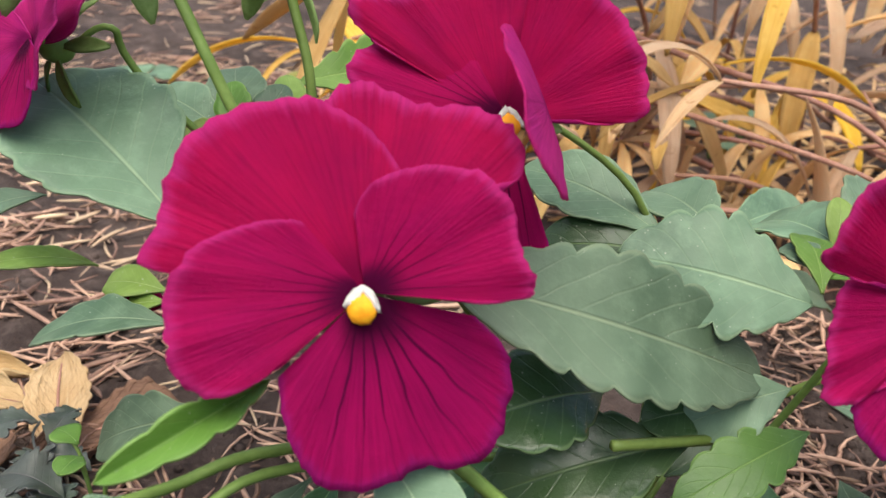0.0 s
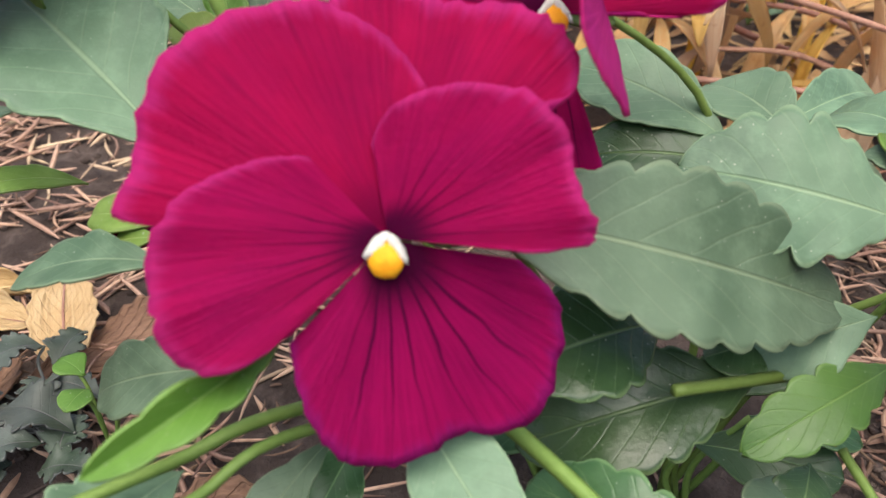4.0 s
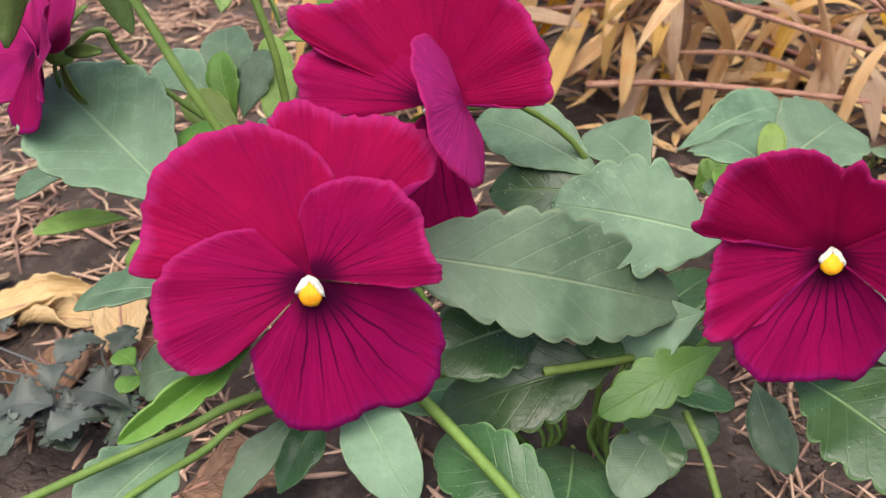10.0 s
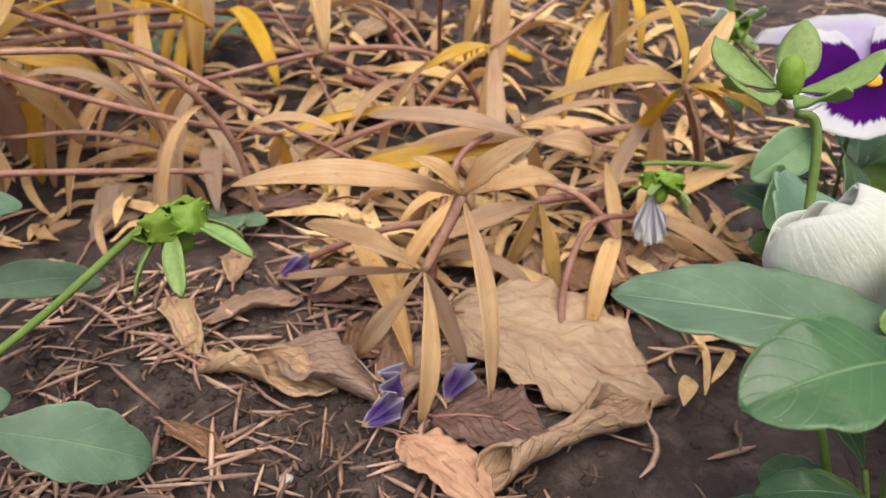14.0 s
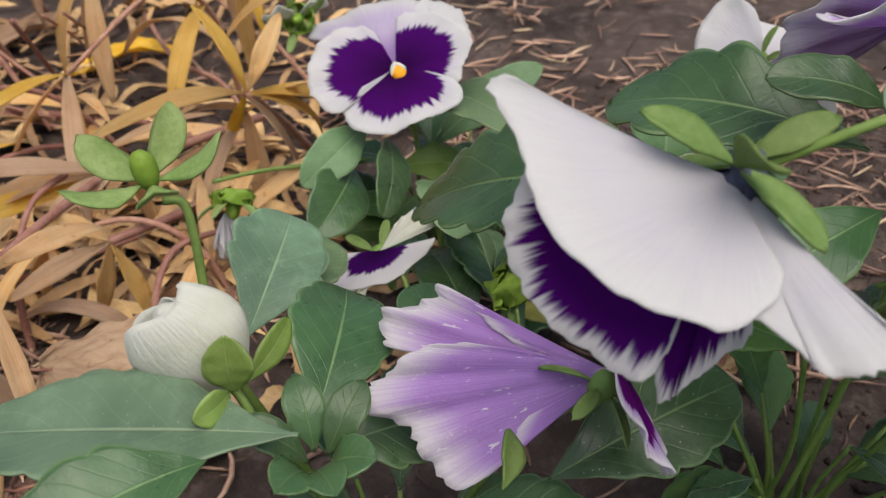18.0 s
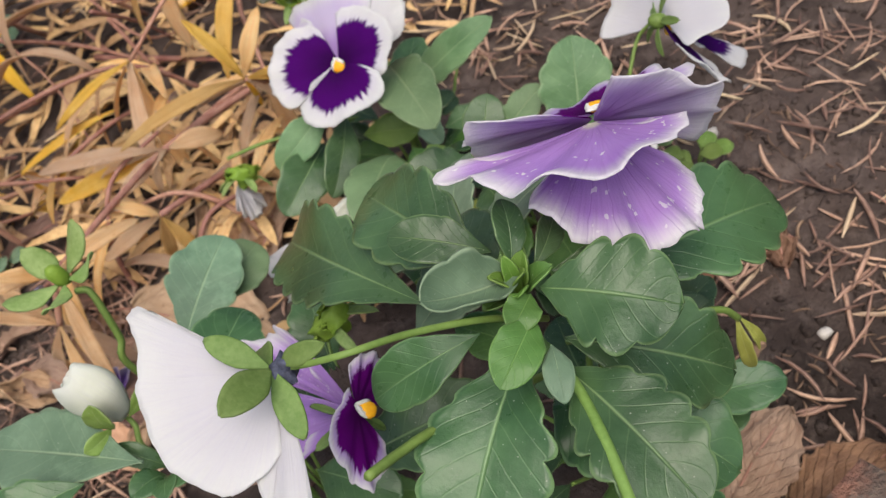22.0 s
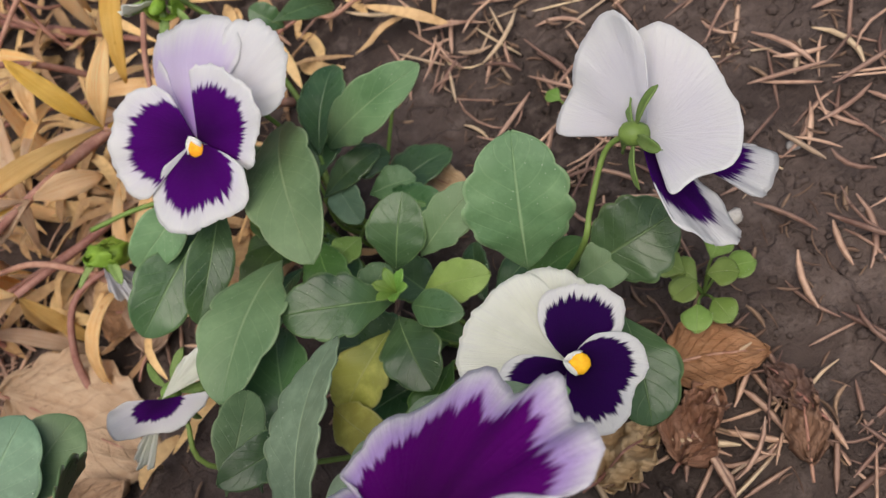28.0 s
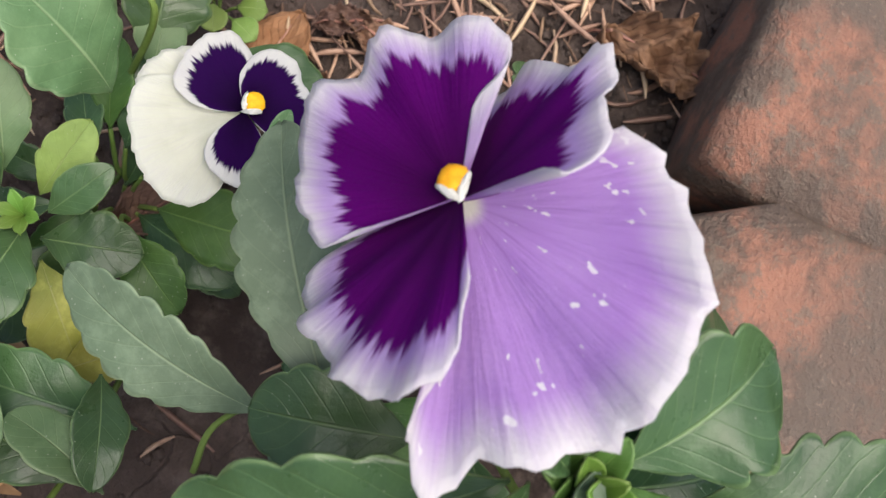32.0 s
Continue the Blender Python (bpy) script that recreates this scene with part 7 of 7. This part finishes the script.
star((0.0760, 0.2800, 0.0521), [(0.0459, 0.2500, 0.0358), (0.0736, 0.2400, 0.0266), (0.1025, 0.2500, 0.0294), (0.1171, 0.2800, 0.0514), (0.0563, 0.2900, 0.0725), (0.0915, 0.3000, 0.0765)], [(0.0803, 0.3300, 0.0450), (0.18, 0.36, 0.0)], YL, width=0.0070, gold=0.3, seed=62)
star((-0.0201, 0.2400, 0.0466), [(-0.0480, 0.2300, 0.0362), (-0.0155, 0.2200, 0.0276), (0.0135, 0.2400, 0.0461), (-0.0379, 0.2500, 0.0655), (0.0012, 0.2600, 0.0610)], [(-0.0188, 0.2800, 0.0456), (0.08, 0.32, 0.0)], YL, width=0.0070, gold=0.6, seed=63)
straw_plant([(0.2630, 0.5202, 0.0000), (0.1699, 0.3689, 0.0600), (0.0985, 0.3185, 0.0700), (0.0243, 0.2780, 0.0800), (-0.0320, 0.3057, 0.0600)], 24, YL, 41, (0.05, 0.09), gold=0.9)
straw_plant([(0.2222, 0.3856, 0.0000), (0.1619, 0.3180, 0.0400), (0.1146, 0.3082, 0.0500), (0.0533, 0.2780, 0.0600), (-0.0017, 0.2884, 0.0500)], 24, YL, 42, (0.05, 0.08), gold=0.5)
straw_plant([(0.2413, 0.6851, 0.0000), (0.1446, 0.4836, 0.0600), (0.0610, 0.3995, 0.0800), (-0.0190, 0.3319, 0.0900), (-0.0829, 0.3482, 0.0700)], 24, YL, 43, (0.06, 0.09), gold=0.9)
straw_plant([(0.2092, 0.2952, 0.0000), (0.1751, 0.2775, 0.0200), (0.1360, 0.2684, 0.0400), (0.0963, 0.2714, 0.0400)], 14, YL, 44, (0.05, 0.08), gold=0.1)
straw_plant([(0.2100, 0.2902, 0.0000), (0.2488, 0.2657, 0.0300), (0.2878, 0.2781, 0.0300), (0.3213, 0.2766, 0.0200)], 14, YL, 45, (0.05, 0.08), gold=0.1)
straw_plant([(0.2010, 0.2047, 0.0000), (0.2419, 0.1802, 0.0300), (0.2740, 0.1809, 0.0300), (0.3129, 0.1980, 0.0200)], 14, YL, 46, (0.05, 0.08), gold=0.1)
straw_plant([(0.3867, 0.4980, 0.0000), (0.3706, 0.3392, 0.0300), (0.3738, 0.2573, 0.0500), (0.3740, 0.2210, 0.0500)], 10, YL, 47, (0.05, 0.08), gold=0.6)


# ---- twigs ----
def twig(points, r, label="thin reddish twig lying on the soil"):
    return tagged(part("twig", tube("twig", points, r, r * 0.6, 6), m_twig, None), label, "twig", "twigs on the soil")


twig([(0.2194, 0.3783, 0.0600), (0.2392, 0.3436, 0.0300), (0.2505, 0.2859, 0.0040)], 0.0010)
twig([(0.2877, 0.3687, 0.0400), (0.2949, 0.3497, 0.0200), (0.2989, 0.3424, 0.0040)], 0.0018)
twig([(0.2975, 0.3079, 0.0800), (0.3077, 0.3465, 0.0400), (0.3163, 0.3679, 0.0040)], 0.0014)
twig([(0.3111, 0.3055, 0.0800), (0.3292, 0.3610, 0.0400), (0.3413, 0.3901, 0.0040)], 0.0009)
twig([(0.3198, 0.3040, 0.0800), (0.3381, 0.3594, 0.0400), (0.3496, 0.3885, 0.0040)], 0.0009)
twig([(0.4348, 0.3995, 0.0200), (0.4370, 0.2748, 0.0100), (0.4609, 0.2678, 0.0060)], 0.0016)
twig([(0.0731, 0.5476, 0.0100), (0.2271, 0.4178, 0.0200), (0.3031, 0.3425, 0.0100)], 0.0018)
twig([(0.0703, 0.4106, 0.0200), (0.1338, 0.3501, 0.0200), (0.1943, 0.3262, 0.0060)], 0.0015)
twig([(0.3607, 0.2862, 0.0120), (0.3831, 0.2641, 0.0100), (0.4531, 0.2830, 0.0040)], 0.0012)
twig([(0.2789, 0.3899, 0.0500), (0.3025, 0.3482, 0.0300), (0.3235, 0.3752, 0.0040)], 0.0012)
twig([(0.4175, 0.4175, 0.0300), (0.4279, 0.3505, 0.0200), (0.4485, 0.3417, 0.0040)], 0.0011)
twig([(0.2530, 0.4274, 0.0100), (0.2773, 0.3686, 0.0100), (0.3080, 0.3363, 0.0050)], 0.0016)
twig([(0.2600, 0.3846, 0.0100), (0.3045, 0.3473, 0.0100), (0.3462, 0.3145, 0.0080)], 0.0025)


# ---- small seedlings ----
def seedling(at, count, spread, size, label, material, seed):
    at = vec(at)
    rng = random.Random(seed)
    s = thing("seedling", (at.x, at.y, 0), label, "seedling", "small seedlings")
    for k in range(count):
        a = 2.4 * k + rng.uniform(-0.3, 0.3)
        d = spread * (0.35 + 0.65 * rng.random())
        tip = Vector((at.x + d * math.cos(a), at.y + d * math.sin(a), at.z + rng.uniform(0.003, 0.010)))
        part("stem", tube("stem", [(at.x, at.y, 0.0), ((at.x + tip.x) / 2, (at.y + tip.y) / 2, tip.z * 0.8), tip], 0.0005, 0.0005, 5), m_stem, s)
        o = Vector((math.cos(a), math.sin(a), 0.1)) * size
        leaf(s, tip - o * 0.4, tip + o * 0.7, size * 1.05, teeth=1, bite=0, arch=0.12, fold=0.05, material=material, seed=k, nu=8, nv=10, shape=0.85)
    return s


seedling((0.5355, 0.0712, 0.0080), 8, 0.0125, 0.0092, "cluster of round light green seedling leaves", m_calyx, 1)
seedling((0.5235, 0.1563, 0.0040), 4, 0.008, 0.006, "tiny light green seedling in the soil", m_leaf_young, 2)
seedling((0.1775, 0.4551, 0.0100), 4, 0.02, 0.022, "small green seedling among dry leaves", m_leaf, 3)
seedling((-0.2322, 0.4593, 0.0100), 4, 0.02, 0.024, "small grey-green seedling in the soil", m_leaf, 4)
seedling((-0.0790, 0.0549, 0.0200), 4, 0.009, 0.008, "yellow-green young sprig beside the plant", m_leaf_young, 5)
seedling((0.1529, 0.4222, 0.0100), 3, 0.02, 0.022, "small green leaf among straw", m_leaf, 6)
seedling((-0.3673, 0.4254, 0.0200), 5, 0.02, 0.03, "pale green grass tuft on the soil", m_leaf_yellow, 7)
seedling((0.1841, 0.2320, 0.0060), 3, 0.01, 0.012, "small green seedling among dry leaves", m_leaf, 8)
seedling((-0.0741, 0.3947, 0.0300), 6, 0.03, 0.03, "yellowish green leaves among straw", m_leaf_yellow, 9)


# ---- grey-green mint at the bed's front ----
mint = thing("mint_plant", (-0.1424, 0.0620, 0.0000), "grey-green crinkled mint with purplish stems", "mint")
_rng = random.Random(5)
for k, (c, w) in enumerate((((-0.1602, 0.0580, 0.0180), 0.022), ((-0.1457, 0.0542, 0.0180), 0.014), ((-0.1188, 0.0446, 0.0180), 0.024), ((-0.1122, 0.0727, 0.0180), 0.020), ((-0.0940, 0.0516, 0.0180), 0.022), ((-0.1520, 0.0392, 0.0180), 0.020), ((-0.1151, 0.0595, 0.0180), 0.014), ((-0.1524, 0.0804, 0.0180), 0.010), ((-0.0973, 0.0398, 0.0180), 0.020), ((-0.1195, 0.0333, 0.0180), 0.022), ((-0.1398, 0.0314, 0.0180), 0.02))):
    c = vec(c)
    a = _rng.uniform(0, 6.28)
    o = Vector((math.cos(a), math.sin(a), 0.15)) * w * 0.55
    for q in range(2):
        g = _rng.uniform(0, 6.28)
        e = c + Vector((math.cos(g), math.sin(g), -0.3)) * w * 0.7
        oo = Vector((math.cos(g * 2), math.sin(g * 2), 0.2)) * w * 0.36
        leaf(mint, e - oo, e + oo, w * 0.6, arch=0.16, fold=0.35, teeth=7, bite=0.22, wave=0.35, material=m_mint, seed=k * 1.3 + q, nu=10, nv=28)
    o = o * 0.8
    leaf(mint, c - o, c + o, w * 0.72, arch=0.16, fold=0.30, teeth=8, bite=0.20, wave=0.3, material=m_mint, seed=k * 1.3)
    stem(mint, [c - o, (c - o) * 0.6 + Vector((-0.105, 0.065, 0.0)) * 0.4 + Vector((0, 0, 0.004)), (-0.10 + 0.01 * k / 11, 0.066, 0.0)], 0.0007, 0.0008, material=m_mint)


# ---- pebbles and soil crumbs ----
def pebble(at, size, seed):
    at = vec(at)
    ob = part("pebble", lump("pebble", (at.x, at.y, ground_height(at.x, at.y) + size * 0.3), (size, size * 0.8, size * 0.55), None, 0.4, seed), m_pebble, None)
    return tagged(ob, "small pale pebble lying on the soil", "pebble", "pebbles on the soil")


pebble((-0.2615, 0.2951, 0.0030), 0.0045, 1)
pebble((0.5564, 0.0937, 0.0030), 0.0035, 2)
pebble((0.5375, -0.0218, 0.0030), 0.0030, 3)
pebble((0.5858, 0.1095, 0.0030), 0.0028, 4)
pebble((0.1950, 0.0932, 0.0030), 0.0026, 5)


def scatter(name, label, category, spots, material, seed, kind_of):
    """Many small bits as one object of stuff. kind_of(rng) gives length, radius and bend."""
    rng = random.Random(seed)
    verts, faces = [], []
    for cx, cy, sx, sy, n in spots:
        for _ in range(n):
            x, y = cx + rng.uniform(-sx, sx), cy + rng.uniform(-sy, sy)
            if noise.noise(Vector((x * 22, y * 22, seed))) < 0.02 and rng.random() < 0.85:
                continue
            ln, r, bow = kind_of(rng)
            a = rng.uniform(0, 2 * math.pi)
            z = ground_height(x, y) + r + rng.random() ** 2 * 0.006
            tilt = rng.uniform(-0.12, 0.12)
            base = len(verts)
            seg = 4
            for k in range(seg + 1):
                t = k / seg - 0.5
                ang = a + bow * t
                px_, py_ = x + ln * t * math.cos(ang), y + ln * t * math.sin(ang)
                pz = max(z + tilt * ln * t, ground_height(px_, py_) + r * 0.4)
                rr = r * (1 - 0.7 * (2 * abs(t)) ** 4)
                nx, ny = -math.sin(ang), math.cos(ang)
                verts += [(px_ + nx * rr, py_ + ny * rr, pz), (px_, py_, pz + rr), (px_ - nx * rr, py_ - ny * rr, pz), (px_, py_, pz - rr)]
            for k in range(seg):
                for s in range(4):
                    i, j = base + 4 * k + s, base + 4 * k + (s + 1) % 4
                    faces.append((i, j, j + 4, i + 4))
    me = bpy.data.meshes.new(name)
    me.from_pydata(verts, [], faces)
    me.polygons.foreach_set("use_smooth", np.ones(len(faces), bool))
    return tagged(part(name, me, material, None), label, category, kind="stuff")


def needle_kind(rng):
    return rng.uniform(0.012, 0.030), 0.0005 + 0.0007 * rng.random() ** 1.5, rng.uniform(-1, 1) ** 3 * 0.7


def bit_kind(rng):
    return rng.uniform(0.003, 0.011), 0.0003 + 0.0006 * rng.random() ** 2, rng.uniform(-0.6, 0.6)


LEFT, RIGHT, MIDDLE = (-0.25, 0.30, 0.26, 0.26), (0.60, 0.06, 0.12, 0.17), (0.19, 0.12, 0.08, 0.10)
scatter("needle_litter", "brown dry spruce needles strewn over the soil", "spruce needles", [(-0.3, 0.95, 0.7, 0.4, 1100), (0.6, 0.95, 0.4, 0.4, 400), (*LEFT, 6600), (*RIGHT, 950), (*MIDDLE, 720), (0.15, 0.45, 0.4, 0.25, 700), (0.5, 0.25, 0.12, 0.14, 140), (0.35, 0.08, 0.14, 0.1, 160), (0.0, 0.05, 0.2, 0.12, 260), (-0.35, 0.7, 0.4, 0.3, 700), (0.66, 0.4, 0.14, 0.2, 300)], m_needle, 3, needle_kind)
scatter("pale_needle_litter", "pale straw-coloured needles strewn over the soil", "spruce needles", [(-0.3, 0.95, 0.7, 0.4, 500), (*LEFT, 900), (*RIGHT, 200), (*MIDDLE, 30), (0.15, 0.45, 0.4, 0.25, 300), (0.66, 0.4, 0.14, 0.2, 80)], m_needle_pale, 4, needle_kind)
scatter("litter_bits", "crumbs of bark and broken leaf on the soil", "leaf litter", [(*LEFT, 1400), (*RIGHT, 800), (*MIDDLE, 1000), (0.2, 0.4, 0.4, 0.3, 1500), (0.35, 0.15, 0.2, 0.12, 500), (0.05, 0.05, 0.2, 0.12, 300)], m_brown_bits, 5, bit_kind)


# ---- broken straw ----
def straw_litter(name, label, spots, material, seed):
    """Flat torn strips of dry blade, lying over each other."""
    rng = random.Random(seed)
    verts, faces = [], []
    for cx, cy, sx, sy, n in spots:
        for _ in range(n):
            x, y, ln, w = cx + rng.uniform(-sx, sx), cy + rng.uniform(-sy, sy), rng.uniform(0.02, 0.06), rng.uniform(0.0012, 0.0034)
            a, bow, z, tip = rng.uniform(0, 6.28), rng.uniform(-0.8, 0.8), rng.uniform(0.001, 0.012), rng.uniform(-0.3, 0.3)
            base = len(verts)
            for k in range(8):
                t = k / 7 - 0.5
                ang = a + bow * t
                q = w * (1 - (2 * abs(t)) ** 3 * 0.85)
                px_, py_ = x + ln * t * math.cos(ang), y + ln * t * math.sin(ang)
                pz = max(ground_height(px_, py_) + 0.001, ground_height(x, y) + z + tip * ln * t + 0.05 * ln * math.cos(6 * t))
                nx, ny, nz = -math.sin(ang) * q, math.cos(ang) * q, q * math.sin(bow * 3 + 4 * t)
                verts += [(px_ + nx, py_ + ny, pz + abs(nz) + 0.0004), (px_, py_, pz), (px_ - nx, py_ - ny, pz + max(0.0, -nz) + 0.0004)]
            for k in range(7):
                for s in range(2):
                    i = base + 3 * k + s
                    faces.append((i, i + 1, i + 4, i + 3))
    me = bpy.data.meshes.new(name)
    me.from_pydata(verts, [], faces)
    me.polygons.foreach_set("use_smooth", np.ones(len(faces), bool))
    return tagged(part(name, me, material, None), label, "straw litter", kind="stuff")


straw_litter("straw_litter", "torn straw-coloured blades lying over the soil", [(0.31, 0.22, 0.09, 0.05, 110), (0.28, 0.36, 0.22, 0.12, 300), (0.20, 0.60, 0.35, 0.16, 260), (0.37, 0.14, 0.05, 0.05, 40)], m_straw_bits, 8)


# ---- soil crumbs ----
def crumbs(name, label, spots, material, seed):
    rng = random.Random(seed)
    verts, faces = [], []
    ico = [(-0.5, 0, 0.8), (0.5, 0, 0.8), (-0.5, 0, -0.8), (0.5, 0, -0.8), (0, 0.8, 0.5), (0, 0.8, -0.5), (0, -0.8, 0.5), (0, -0.8, -0.5), (0.8, 0.5, 0), (-0.8, 0.5, 0), (0.8, -0.5, 0), (-0.8, -0.5, 0)]
    tri = [(0, 1, 4), (0, 4, 9), (9, 4, 5), (4, 8, 5), (4, 1, 8), (8, 1, 10), (8, 10, 3), (5, 8, 3), (5, 3, 2), (2, 3, 7), (7, 3, 10), (7, 10, 6), (7, 6, 11), (11, 6, 0), (0, 6, 1), (6, 10, 1), (9, 11, 0), (9, 2, 11), (9, 5, 2), (7, 11, 2)]
    for cx, cy, sx, sy, n in spots:
        for _ in range(n):
            x, y, r = cx + rng.uniform(-sx, sx), cy + rng.uniform(-sy, sy), 0.0006 + 0.0020 * rng.random() ** 3
            z, b = ground_height(x, y) + r * 0.2, len(verts)
            verts += [(x + r * v[0] * rng.uniform(0.7, 1.3), y + r * v[1] * rng.uniform(0.7, 1.3), z + r * v[2] * rng.uniform(0.5, 1.0)) for v in ico]
            faces += [tuple(b + i for i in f) for f in tri]
    me = bpy.data.meshes.new(name)
    me.from_pydata(verts, [], faces)
    me.polygons.foreach_set("use_smooth", np.ones(len(faces), bool))
    return tagged(part(name, me, material, None), label, "soil crumbs", kind="stuff")


crumbs("soil_crumbs", "loose dark crumbs of soil on the ground", [(*LEFT, 1500), (*RIGHT, 3600), (*MIDDLE, 2800), (0.35, 0.2, 0.25, 0.2, 1200)], m_soil, 6)
